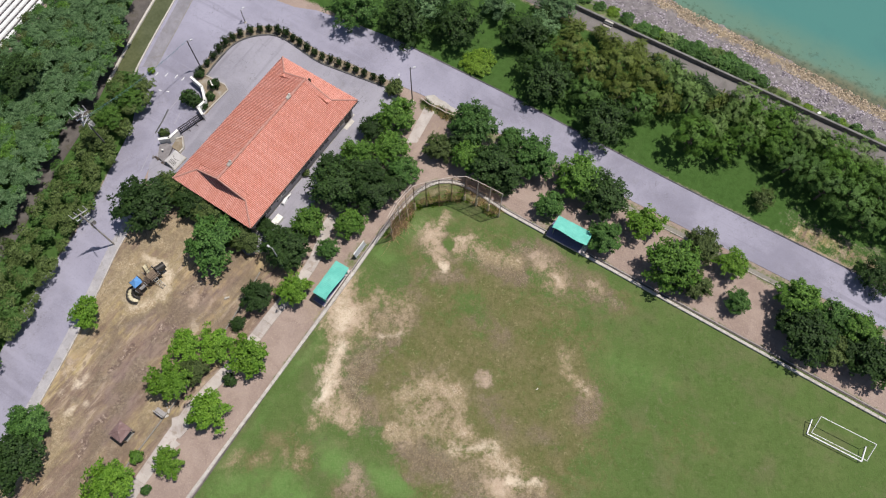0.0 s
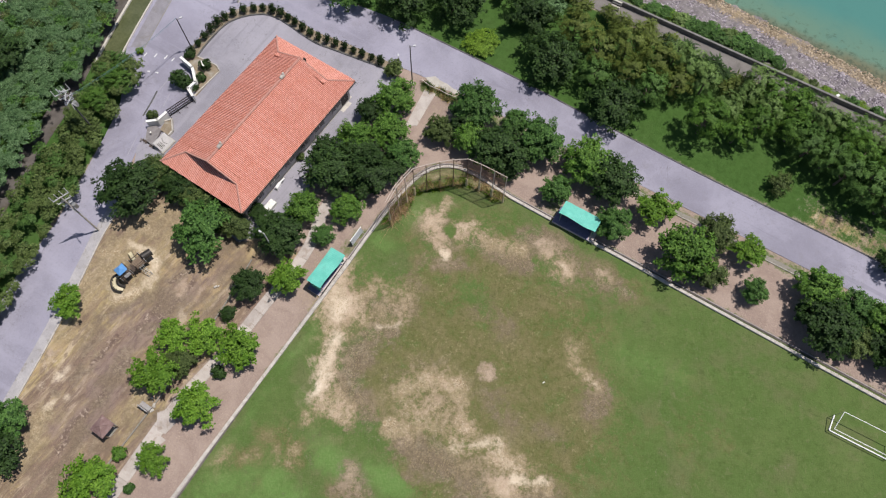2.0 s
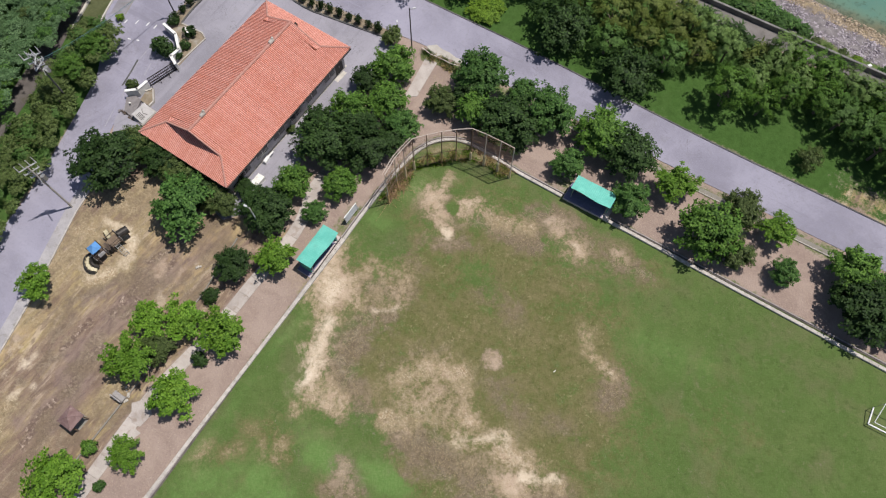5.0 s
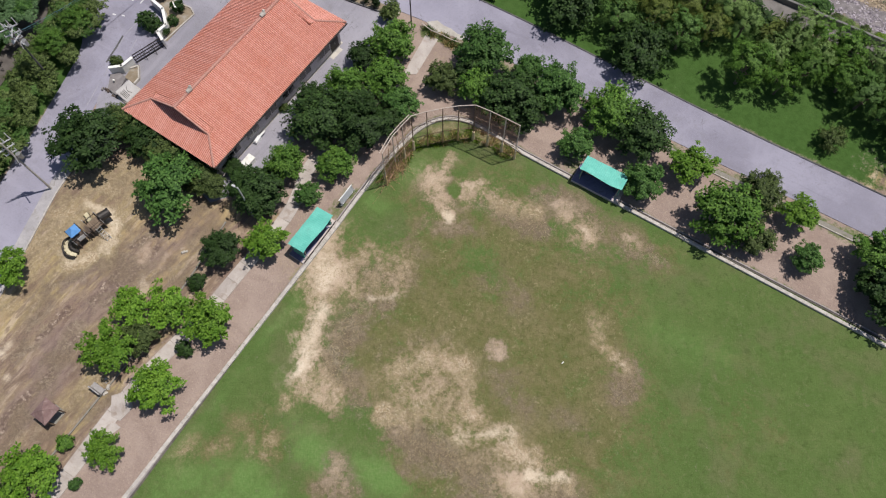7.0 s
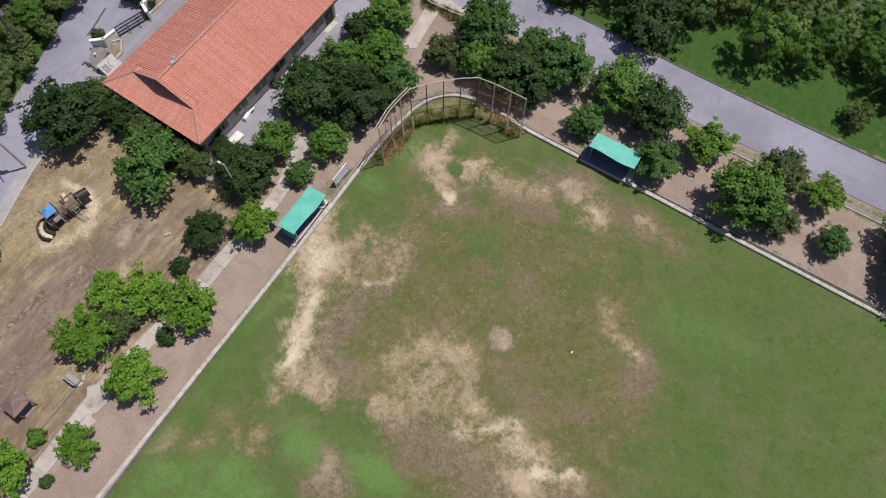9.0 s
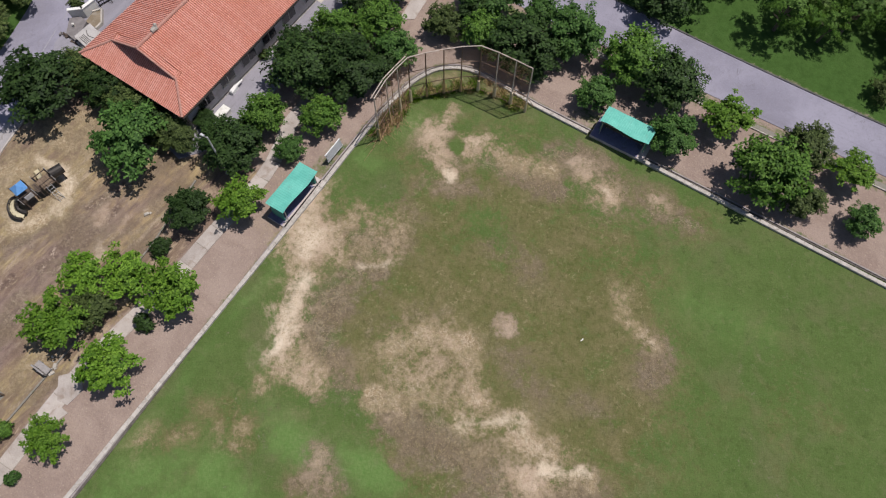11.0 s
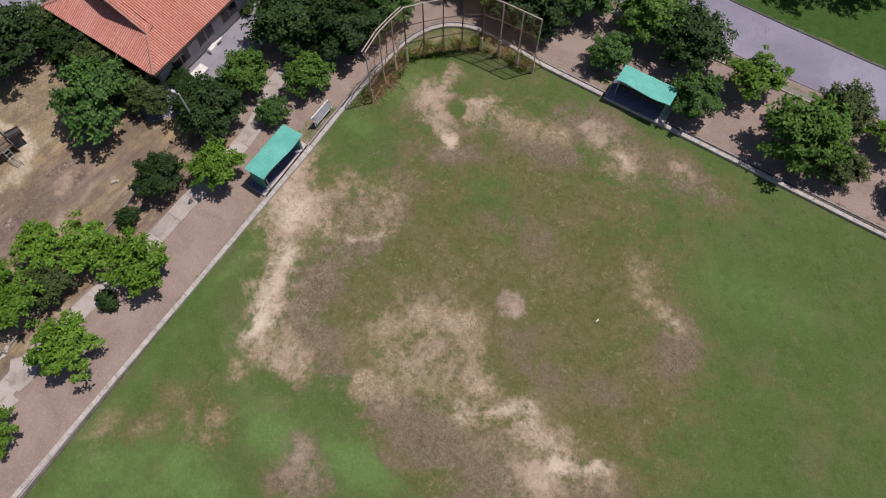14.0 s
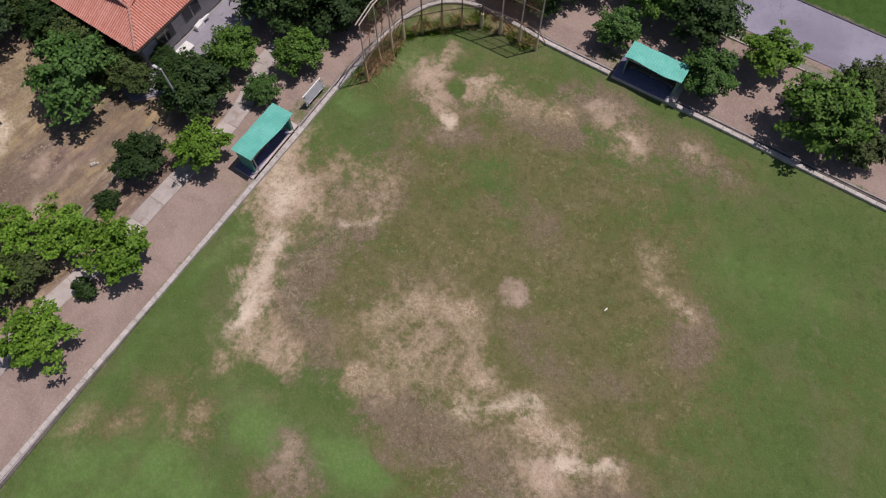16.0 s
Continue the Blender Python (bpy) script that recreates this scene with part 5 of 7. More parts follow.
BELT_SOUTH = [(41.9, 50.8, 2.59, "g"), (38.3, 50.8, 2.24, "p"), (40.6, 48.1, 2.38, "p"), (44.0, 49.1, 2.76, "g"), (43.0, 45.5, 2.70, "g"), (46.3, 47.6, 2.44, "p"), (44.6, 43.3, 2.85, "e"), (48.1, 46.3, 2.45, "p"), (46.6, 41.6, 2.85, "e"), (49.9, 44.9, 2.62, "g"), (47.9, 39.3, 2.84, "e"), (50.5, 41.8, 2.91, "g"), (52.9, 44.2, 2.65, "p"), (50.0, 37.3, 3.32, "e"), (52.8, 40.2, 2.93, "g"), (51.9, 35.4, 3.18, "e"), (54.8, 37.6, 3.26, "e"), (56.6, 34.7, 3.25, "e"), (55.9, 41.6, 2.83, "p"), (58.4, 38.4, 3.17, "p")]
WALK_SHRUBS = [(18.7, 65.8, 1.88, "o"), (22.4, 64.5, 1.54, "o"), (24.2, 63.0, 1.70, "o"), (27.5, 60.5, 1.86, "o"), (29.7, 59.2, 1.69, "d"), (32.0, 58.7, 1.69, "d"), (34.3, 56.2, 2.02, "d"), (36.1, 55.0, 1.68, "d"), (38.5, 53.1, 1.85, "o"), (15.4, 68.3, 1.90, "d"), (45.3, 51.0, 1.71, "d"), (50.0, 47.6, 1.55, "d"), (27.5, 62.7, 1.49, "o"), (29.9, 60.7, 1.40, "o"), (36.8, 53.1, 1.45, "o"), (46.8, 51.6, 1.33, "d")]
SHORE_SHRUBS = [(32.0, 63.8, 1.5, "y"), (33.3, 63.1, 1.5, "m"), (40.0, 59.6, 1.9, "m"), (38.0, 60.7, 1.9, "y"), (42.6, 58.0, 1.5, "m"), (28.5, 65.9, 1.4, "m"), (30.0, 65.0, 1.4, "m"), (34.6, 62.0, 1.7, "m"), (36.7, 60.7, 1.9, "m"), (38.9, 59.6, 1.9, "m"), (41.1, 58.4, 1.8, "m"), (35.9, 62.3, 1.5, "m"), (26.3, 67.7, 1.3, "m"), (52.5, 50.6, 1.1, "m"), (55.4, 49.2, 1.1, "m"), (22.5, 69.9, 1.2, "m"), (44.0, 56.8, 1.3, "m"), (45.2, 55.4, 0.8, "o"), (46.6, 54.6, 0.7, "y"), (48.2, 53.7, 0.8, "o"), (49.7, 52.6, 0.7, "b"), (53.6, 50.3, 0.8, "b"), (57.0, 48.3, 0.9, "m"), (24.4, 68.9, 1.1, "b"), (20.4, 71.2, 1.2, "m"), (18.2, 72.4, 1.1, "b"), (30.6, 64.9, 1.2, "b")]
ROUND_SHRUBS = [(-22.5, 35.8, 0.85, "m"), (-24.4, 22.5, 1.20, "d"), (-24.7, 15.8, 1.04, "d"), (-33.9, 7.1, 1.07, "g"), (-32.4, 3.7, 0.78, "m"), (-34.3, 53.9, 1.8, "d"), (-33.9, 58.3, 1.03, "d"), (-31.6, 56.4, 1.18, "d"), (-31.9, 54.6, 0.92, "d"), (-32.8, 53.2, 1.00, "d"), (-37.3, 48.8, 0.99, "o"), (-6.5, 55.7, 1.75, "o"), (-17.8, 42.8, 0.75, "o")]
for rows, where, group in ((WEST_LAWN, "on the western lawn and path", "lawn trees"), (CENTRE, "between hall and ball field", "trees round the ball field"), (EAST_STRIP, "on bare earth beside the road", "trees along the road strip"), (VERGE, "on the grass verge", "verge trees"), (BELT_NORTH + BELT_SOUTH, "in the shelter belt by the sea", "shelter belt trees")):
    for x, y, r, kind in rows:
        tree(x, y, r * (0.95 if "belt" in where else 1.0), kind, where, group, "soft" if "belt" in where else "far" if "verge" in where else "fresh" if kind in "ly" else "tree")
for x, y, r, kind in HOUSE_SIDE:
    tree(x, y, r, kind, "hugging the hall's end wall", "bushes by the hall", "tree", 0.3, "bush", 1.0)
for x, y, r, kind in WALK_SHRUBS:
    tree(x - 0.1, y - 0.17, r * 0.85, "k" if kind == "o" else kind, "with spiky leaves beside the promenade", "promenade shrubs", "palm", 0.3, "shrub")
for x, y, r, kind in SHORE_SHRUBS:
    tree(x + 0.45, y + 0.75, r * 1.15, kind, "sprawling over the shingle", "shore shrubs", "shrub", 0.0, "shrub", 0.5).location.z = -0.45
for x, y, r, kind in ROUND_SHRUBS:
    tree(x, y, r, kind, "with a rounded outline", "round shrubs", "shrub", 0.0, "shrub", 1.0)

tree(4.9, 60.3, 2.3, "b", "spreading low on the verge grass", "verge trees", "tree", 0.0, "bush", 0.34)
for x, y, r, kind in ((-41.9, 53.0, 1.7, "g"), (-43.9, 49.8, 1.7, "g"), (-45.4, 46.4, 1.8, "o")):
    tree(x, y, r, kind, "rising out of the roadside hedge", "hedge trees", "far", 1.7)
tree(-40.7, 58.9, 0.75, "b", "at the end of the roadside hedge", "round shrubs", "shrub", 0.0, "shrub", 0.9)
tree(-56.4, 55.8, 3.1, "d", "with feathery foliage rising above the woodland", "woodland trees", "fresh", 1.9, "tree", 0.9)

# clipped shrubs in the curved bed
hedge_line = smooth_line([((a[0] * 0.55 + b[0] * 0.45), (a[1] * 0.55 + b[1] * 0.45)) for a, b in zip(YARD_KERB, HEDGE_OUTER)], 0.1)
hedge_len = np.concatenate([[0], np.cumsum([math.dist(a, b) for a, b in zip(hedge_line, hedge_line[1:])])])
for k in range(24):
    at = 1.6 + k * (hedge_len[-1] - 2.4) / 23
    j = int(np.searchsorted(hedge_len, at))
    x, y = hedge_line[min(j, len(hedge_line) - 1)]
    r = rng_tree.choice((0.6, 0.66, 0.72, 0.78))
    tree(x, y, r, "t", "in the curved bed", "clipped shrubs", "clip", 0.0, "clipped_shrub", 1.7)


def thicket(name, outline, spacing, low, high, kinds, label, lift, shape="wood"):
    """A dense wood of crowns grown into one another."""
    rng = np.random.RandomState(len(outline) * 13 + int(spacing * 10))
    xs, ys = [p[0] for p in outline], [p[1] for p in outline]
    for kind, share in kinds:
        leaves, normals = [], []
        for gx in np.arange(min(xs), max(xs), spacing):
            for gy in np.arange(min(ys), max(ys), spacing):
                x, y = gx + rng.uniform(-0.5, 0.5) * spacing, gy + rng.uniform(-0.5, 0.5) * spacing
                if rng.rand() > share or inside(np.array([x]), np.array([y]), outline)[0] < 0.55 * low:
                    continue
                r = rng.uniform(low, high)
                v, nv = crown_normals(CLOUDS[shape][rng.randint(4)], 0.35)
                a = rng.uniform(0, 6.28)
                c, s = math.cos(a), math.sin(a)
                w = np.stack([v[:, 0] * c - v[:, 1] * s, v[:, 0] * s + v[:, 1] * c, v[:, 2]], 1) * r
                normals.append(np.stack([nv[:, 0] * c - nv[:, 1] * s, nv[:, 0] * s + nv[:, 1] * c, nv[:, 2]], 1))
                leaves.append(w + np.array([x, y, lift * rng.uniform(0.85, 1.15) + 0.4 * r]))
        ob = part(name, leaf_mesh(name, np.concatenate(leaves), LEAF[kind], np.concatenate(normals)), None)
        tagged(ob, label, "woodland", kind="stuff")


WOOD = [(-42.6, 82), (-43.8, 73.5), (-44.2, 68.5), (-44.0, 63.0), (-44.8, 59.0), (-46.4, 55.6), (-46.8, 51.7), (-48.7, 49.9), (-49.8, 44.4), (-51.8, 39.5), (-52.5, 35.9), (-54.4, 33.8), (-58, 26), (-61, 26), (-60.5, 36), (-64.5, 46), (-67, 52), (-65.4, 55.4), (-61.8, 61.4), (-57.6, 70), (-53, 82)]
thicket("woodland", WOOD, 1.45, 1.15, 1.5, (("w", 0.85), ("m", 0.15), ("g", 0.08), ("d", 0.05), ("o", 0.1)), "dense broadleaf woodland west of the road", 1.7)
ROADSIDE = [(-39.9, 59.0), (-39.3, 54.3), (-40.2, 48.3), (-42.1, 43.6), (-43.7, 38.2), (-45.8, 32.2), (-47.7, 26.2), (-50.2, 19.0), (-55.7, 6), (-61, 8), (-57.4, 22), (-54.2, 30.8), (-52.5, 34.6), (-50.1, 42.4), (-48.2, 47.7), (-46.4, 52.4), (-45.4, 57.4)]
thicket("roadside_hedge", ROADSIDE, 1.5, 1.0, 1.45, (("o", 0.85), ("e", 0.36)), "rank overgrown hedge along the road", 1.3, "brush")


# ---- community hall with its red tiled roof ----
def hall():
    turn = radians(56.6)
    m = pose(-22.6, 46.4, 0, 0, 0, 56.6)
    hall_ob = thing("community_hall", "single-storey community hall with red terracotta hip-and-gable roof", "building", m)
    L, Wd, EAVE, TOP = 11.05, 6.28, 3.2, 5.75
    GU, GV = 8.7, 3.9
    gz = TOP - (TOP - EAVE) * GV / Wd
    skirt = (gz - EAVE) / (L - GU)
    IN = 7.9
    iz = gz + skirt * (GU - IN)
    body = Mesh().box(0, 0, 0, 2 * L - 1.5, 2 * Wd - 1.3, EAVE + 0.1)
    part("wall", body, HOUSE_WALL, hall_ob, "cream rendered wall")
    part("plinth", Mesh().box(0, 0, 0, 2 * L - 1.2, 2 * Wd - 1.0, 0.15, 0, 0.03), CONCRETE, hall_ob, "pale concrete plinth")
    drop = 0.14
    slopes, skirts = {}, {}
    for s in (1, -1):
        top = [(-GU, 0, TOP), (GU, 0, TOP), (GU, s * GV, gz), (L, s * Wd, EAVE), (-L, s * Wd, EAVE), (-GU, s * GV, gz)]
        slope = Mesh().add(top + [(a, b, c - drop) for a, b, c in top], [(0, 1, 2, 3, 4, 5), (11, 10, 9, 8, 7, 6)] + [(k, 6 + k, 6 + (k + 1) % 6, (k + 1) % 6) for k in range(6)])
        slopes[s] = part("roof_slope", slope, PAN_TILE, hall_ob, "dark red pan tiles with mortar")
        # end skirt, running in under the gable
        top = [(s * L, -Wd, EAVE), (s * L, Wd, EAVE), (s * GU, GV, gz - 0.006), (s * IN, GV, iz - 0.006), (s * IN, -GV, iz - 0.006), (s * GU, -GV, gz - 0.006)]
        skirt_mesh = Mesh().add(top + [(a, b, c - drop) for a, b, c in top], [(0, 1, 2, 3, 4, 5), (11, 10, 9, 8, 7, 6)] + [(k, 6 + k, 6 + (k + 1) % 6, (k + 1) % 6) for k in range(6)])
        skirts[s] = part("roof_skirt", skirt_mesh, PAN_TILE, hall_ob, "dark red pan tiles with mortar")
    for s in (1, -1):
        gable = Mesh().add([(s * (IN + 0.05), -GV, iz - 0.1), (s * (IN + 0.05), GV, iz - 0.1), (s * (IN + 0.05), 0, TOP - 0.05)], [(0, 1, 2)])
        part("gable_wall", gable, PAN_TILE, hall_ob, "shaded red-brown gable wall")
    # cap tiles: a half-round row down the slope at every 0.24 m
    pitch, rr = 0.205, 0.068

    def cap_row(a, b, normal):
        a, b, normal = Vector(a), Vector(b), Vector(normal).normalized()
        d = (b - a).normalized()
        side = d.cross(normal)
        row = Mesh()
        steps = max(1, round((b - a).length / 0.6))
        pts, faces, k = [], [], 5
        for i in range(steps):
            p, q = a.lerp(b, i / steps), a.lerp(b, (i + 1) / steps)
            o = len(pts)
            for end, r in ((p, rr * 0.92), (q, rr * 1.08)):
                for j in range(k):
                    t = math.pi * j / (k - 1)
                    pts.append(end + side * (r * math.cos(t)) + normal * (r * 1.05 * math.sin(t)))
            faces += [(o + j, o + j + 1, o + k + j + 1, o + k + j) for j in range(k - 1)]
            faces.append(tuple(range(o + k, o + 2 * k)))
        return row.add(pts, faces).data("cap_tile", TILE)

    for s in (1, -1):
        normal = (0, s * (TOP - EAVE), Wd)
        for k in range(int(2 * L / pitch)):
            u = -L + 0.14 + k * pitch
            v0 = 0.06 if abs(u) < GU else GV + (abs(u) - GU) * (Wd - GV) / (L - GU) + 0.1
            if Wd - v0 < 0.15:
                continue
            z = lambda v: TOP - (TOP - EAVE) * v / Wd + 0.01
            part("cap_tile", cap_row((u, s * v0, z(v0)), (u, s * (Wd + 0.06), z(Wd + 0.06)), normal), None, slopes[s])
        normal = (s * skirt, 0, 1)
        for k in range(int(2 * Wd / pitch)):
            v = -Wd + 0.14 + k * pitch
            u0 = IN + 0.1 if abs(v) < GV else GU + (abs(v) - GV) * (L - GU) / (Wd - GV) + 0.08
            if L - u0 < 0.15:
                continue
            z = lambda u: EAVE + (L - u) * skirt + 0.01
            part("cap_tile", cap_row((s * u0, v, z(u0)), (s * (L + 0.06), v, z(L + 0.06)), normal), None, skirts[s])
    # ridge, hips and gable verges
    def cap_line(name, a, b, r):
        """Overlapping half-round tiles in a line, each flaring to its lower end."""
        a, b = Vector(a), Vector(b)
        k = max(2, round((b - a).length / 0.3))
        line = Mesh()
        for i in range(k):
            line.tube(a.lerp(b, i / k), a.lerp(b, (i + 1.05) / k), r * 0.84, r * 1.1, 8)
        part(name, line, RIDGE_MORTAR, hall_ob, "bleached pink cap tiles in mortar")

    cap_line("ridge_cap", (-GU - 0.05, 0, TOP + 0.06), (GU + 0.05, 0, TOP + 0.06), 0.16)
    for s in (1, -1):
        for w in (1, -1):
            cap_line("hip_cap", (s * GU, w * GV, gz + 0.05), (s * L, w * Wd, EAVE + 0.05), 0.115)
            cap_line("verge_cap", (s * GU, 0, TOP + 0.05), (s * GU, w * GV, gz + 0.05), 0.115)
    for u in (-6.4, 5.2):
        lump = Mesh().tube((u - 0.3, 0, TOP + 0.22), (u + 0.3, 0, TOP + 0.26), 0.2, 0.26, 8).tube((u + 0.2, 0, TOP + 0.3), (u + 0.32, 0, TOP + 0.62), 0.2, 0.13, 8)
        part("ridge_ornament", lump, CONCRETE, hall_ob, "pale weathered ridge ornament")
    part("roof_vent", Mesh().box(9.6, 0.4, 3.75, 0.3, 0.3, 0.55).tube((9.6, 0.4, 4.3), (9.6, 0.4, 4.5), 0.2, 0.12, 8), DARK_METAL, hall_ob, "small dark vent")
    # windows along both long walls and the ends
    spots = [(s, u) for s in (1, -1) for u in (-8.0, -5.0, -2.0, 1.0, 4.0, 7.4)]
    for s, u in spots:
        y = s * (Wd - 0.65)
        win = part("window", Mesh().box(u, y, 0.95, 1.9, 0.16, 1.45), STEEL, hall_ob, "grey aluminium window")
        for k in (-0.47, 0.47):
            part("pane", Mesh().box(u + k, y + s * 0.075, 1.03, 0.84, 0.03, 1.28), GLASS_DARK, win, "dark glass")
    door = part("door", Mesh().box(9.2, -(Wd - 0.65), 0.22, 1.3, 0.14, 2.05), DARK_METAL, hall_ob, "dark double door")
    part("handle", Mesh().box(9.2, -(Wd - 0.65) - 0.1, 1.05, 0.06, 0.06, 0.35), STEEL, door)
    # added dark strip below each eave, in place of its shadow line
    for s in (1, -1):
        part("eave_shade_strip", Mesh().box(0, s * (Wd + 0.1), EAVE - 0.2, 2 * L, 0.12, 0.1), DARK_METAL, hall_ob)
    return hall_ob


hall()


# ---- dugouts ----
SLAB = surface("slab_concrete", (0.46, 0.4, 0.38), (0.56, 0.5, 0.48), 0.8, 0.92, 0.05, 0.008, dirt=(0.36, 0.31, 0.28), dirt_size=0.7)
# slate-blue floor colour with the dugout roof's shade mixed into it
DUGOUT_FLOOR = surface("shade_toned_slate", (0.14, 0.135, 0.225), (0.19, 0.18, 0.285), 0.7, 0.9, 0.06, 0.004, dirt=(0.1, 0.09, 0.11), dirt_size=0.7)


def dugout(m, label, length, depth, front, apron, top, end, floor_end):
    d = thing("dugout", label, "dugout", m, "dugouts")
    back = depth / 2 + 0.1
    part("slab", Mesh().box((end - length / 2 - 0.4) / 2 + 0.08, (back - front) / 2, -0.2, length / 2 + end + 0.55, back + front, top + 0.2, 0, 0.02), SLAB, d, "pale pinkish concrete slab")
    # floor layer that carries the roof's navy shade in its colour
    part("shade_toned_floor", Mesh().box((floor_end - length / 2 - 0.36) / 2, (back - front + apron) / 2, top + 0.002, length / 2 + 0.36 + floor_end, back + front - apron, 0.012), DUGOUT_FLOOR, d, "slate-blue floor, darkened in colour for the roof's shade")
    part("back_wall", Mesh().box(0, depth / 2 - 0.22, 0.12, length - 0.3, 0.1, 2.0), TURQUOISE_WALL, d, "turquoise back wall")
    for s in (-1, 1):
        part("side_wall", Mesh().box(s * (length / 2 - 0.2), 0.1, 0.12, 0.1, depth - 0.75, 1.85), TURQUOISE_WALL, d)
        part("post", Mesh().tube((s * (length / 2 - 0.3), -depth / 2 + 0.2, 0.1), (s * (length / 2 - 0.3), -depth / 2 + 0.2, 2.2), 0.04), STEEL, d)
    bench = part("bench", Mesh().box(0, 0.25, 0.5, length - 0.7, 0.38, 0.05, 0, 0.01), TIMBER, d, "plank bench")
    for s in (-1, 0, 1):
        part("bench_leg", Mesh().box(s * (length / 2 - 0.6), 0.25, 0.12, 0.08, 0.32, 0.38), CONCRETE, bench)
    sheet = Mesh()
    nx, ny = 46, 7
    pts = []
    for top in (0.0, -0.03):
        for j in range(ny):
            for i in range(nx):
                u, v = i / (nx - 1), j / (ny - 1)
                sag = 0.1 * math.sin(u * 7.2 + 0.8) * (1 - v) ** 2 + 0.03 * math.sin(u * 15)
                pts.append(((u - 0.5) * length, (v - 0.5) * depth + 0.07 * math.sin(u * 6.0) * (1 - v), 2.28 + 0.14 * (1 - v) + sag * 0.7 + 0.007 * math.cos(i * math.pi) + top))
    faces = [(i + nx * j, i + 1 + nx * j, i + 1 + nx * (j + 1), i + nx * (j + 1)) for j in range(ny - 1) for i in range(nx - 1)]
    k = nx * ny
    faces += [tuple(k + i for i in reversed(f)) for f in faces]
    faces += [(i + 1, i, k + i, k + i + 1) for i in range(nx - 1)]
    part("roof_sheet", sheet.add(pts, faces), TURQUOISE, d, "bent turquoise corrugated sheet")
    for y in (-depth / 2 + 0.2, depth / 2 - 0.2):
        part("rafter", Mesh().box(0, y, 2.16, length - 0.2, 0.07, 0.08), STEEL, d)
    return d


dugout(pose(-13.4, 27.35, 0, 0, 0, 57.4), "open dugout with a bleached turquoise sheet roof", 4.75, 1.95, 1.12, 0.62, 0.16, 2.6, 1.85)
dugout(pose(15.95, 33.85, 0, 0, 0, -31), "open dugout with a buckled turquoise sheet roof", 4.7, 1.95, 1.32, 0.03, 0.29, 2.45, 1.93)


# ---- backstop ----
def backstop():
    b = thing("backstop", "tall rusty pipe-and-net baseball backstop behind home", "backstop", pose(0, 0, 0))
    foot = [(7.1, 36.8), (5.75, 37.6), (4.25, 38.45), (2.75, 39.15), (1.1, 39.05), (-0.5, 38.75), (-2.1, 38.35), (-3.6, 37.85), (-4.5, 36.75), (-5.4, 35.5), (-6.3, 33.6)]
    H = 6.4
    for k, (x, y) in enumerate(foot):
        part("post", Mesh().tube((x, y, -0.1), (x, y, H), 0.06, 0.05, 7), FLAKED if k < 3 else PALE_RUST if k > 7 else BROWN_PIPE, b)
        part("post_sleeve", Mesh().tube((x, y, -0.1), (x, y, 1.5 + 0.3 * (k % 3)), 0.19 if k in (1, 2, 3, 7) else 0.14, 0.13 if k in (1, 2, 3, 7) else 0.08, 9), SLEEVE_PALE if k in (0, 1, 2, 3, 7, 8) else SLEEVE, b, "cream steel sleeve, flaking" if k in (0, 1, 2, 3, 7, 8) else "rust-flaked steel sleeve")
        d = (Vector((x, y, 0)) - Vector((0.5, 33.0, 0))).normalized()
        part("brace", Mesh().tube((x + d.x * 1.0, y + d.y * 1.0, 0), (x, y, 2.3), 0.035, 0.03, 6), RUST, b)
    for h, r in ((H, 0.048), (4.3, 0.028), (2.2, 0.036), (0.25, 0.03)):
        for (ax, ay), (cx, cy) in zip(foot, foot[1:]):
            part("rail", Mesh().tube((ax, ay, h), (cx, cy, h), r, r, 6), PALE_RUST if h > 5 else BROWN_PIPE, b)
    for (ax, ay), (cx, cy) in zip(foot[7:], foot[8:]):
        out = (Vector((cx + ax, cy + ay, 0)) / 2 - Vector((0.5, 33.0, 0))).normalized() * 0.3
        part("rail", Mesh().tube((ax + out.x, ay + out.y, H - 0.1), (cx + out.x, cy + out.y, H - 0.1), 0.05, 0.05, 6), PALE_RUST, b)
    # leaning pipes and loose stays along the western wing
    for k, (u, lean, top) in enumerate(((0.1, 0.9, 4.6), (0.25, -0.5, 3.4), (0.38, 0.7, 5.6), (0.5, 0.3, 2.6), (0.6, -0.6, 4.2), (0.72, 0.9, 3.2), (0.84, -0.3, 5.2), (0.95, 0.6, 2.8))):
        at = u * 3
        i = min(int(at), 2)
        p, q = Vector((*foot[7 + i], 0)), Vector((*foot[8 + i], 0))
        base, run = p.lerp(q, at - i), (q - p).normalized()
        out = Vector((-run.y, run.x, 0))
        if out.dot(base - Vector((0.5, 33.0, 0))) < 0:
            out = -out
        part("loose_pipe", Mesh().tube(base + out * (0.25 + 0.1 * (k % 3)), base + run * lean + out * 0.08 + Vector((0, 0, top)), 0.03, 0.026, 6), PALE_RUST if k % 2 else RUST, b)
    net = Mesh()
    for (ax, ay), (cx, cy) in zip(foot, foot[1:]):
        a, c = Vector((ax, ay, 0)), Vector((cx, cy, 0))
        w = (c - a).length
        for k in range(int((w + H) / 0.22)):
            s = k * 0.22
            for flip in (0, 1):
                u0, h0 = (s, 0.2) if s < w else (w, 0.2 + s - w)
                h1, u1 = (s + 0.2, 0.0) if s + 0.2 < H else (H, s + 0.2 - H)
                if u1 >= w or h0 >= H:
                    continue
                p, q = a.lerp(c, (w - u0 if flip else u0) / w), a.lerp(c, (w - u1 if flip else u1) / w)
                net.tube((p.x, p.y, h0), (q.x, q.y, h1), 0.005, 0.005, 3)
    part("netting", net, NET, b, "rusty chain-link netting")
    return foot


BACKSTOP_FOOT = backstop()


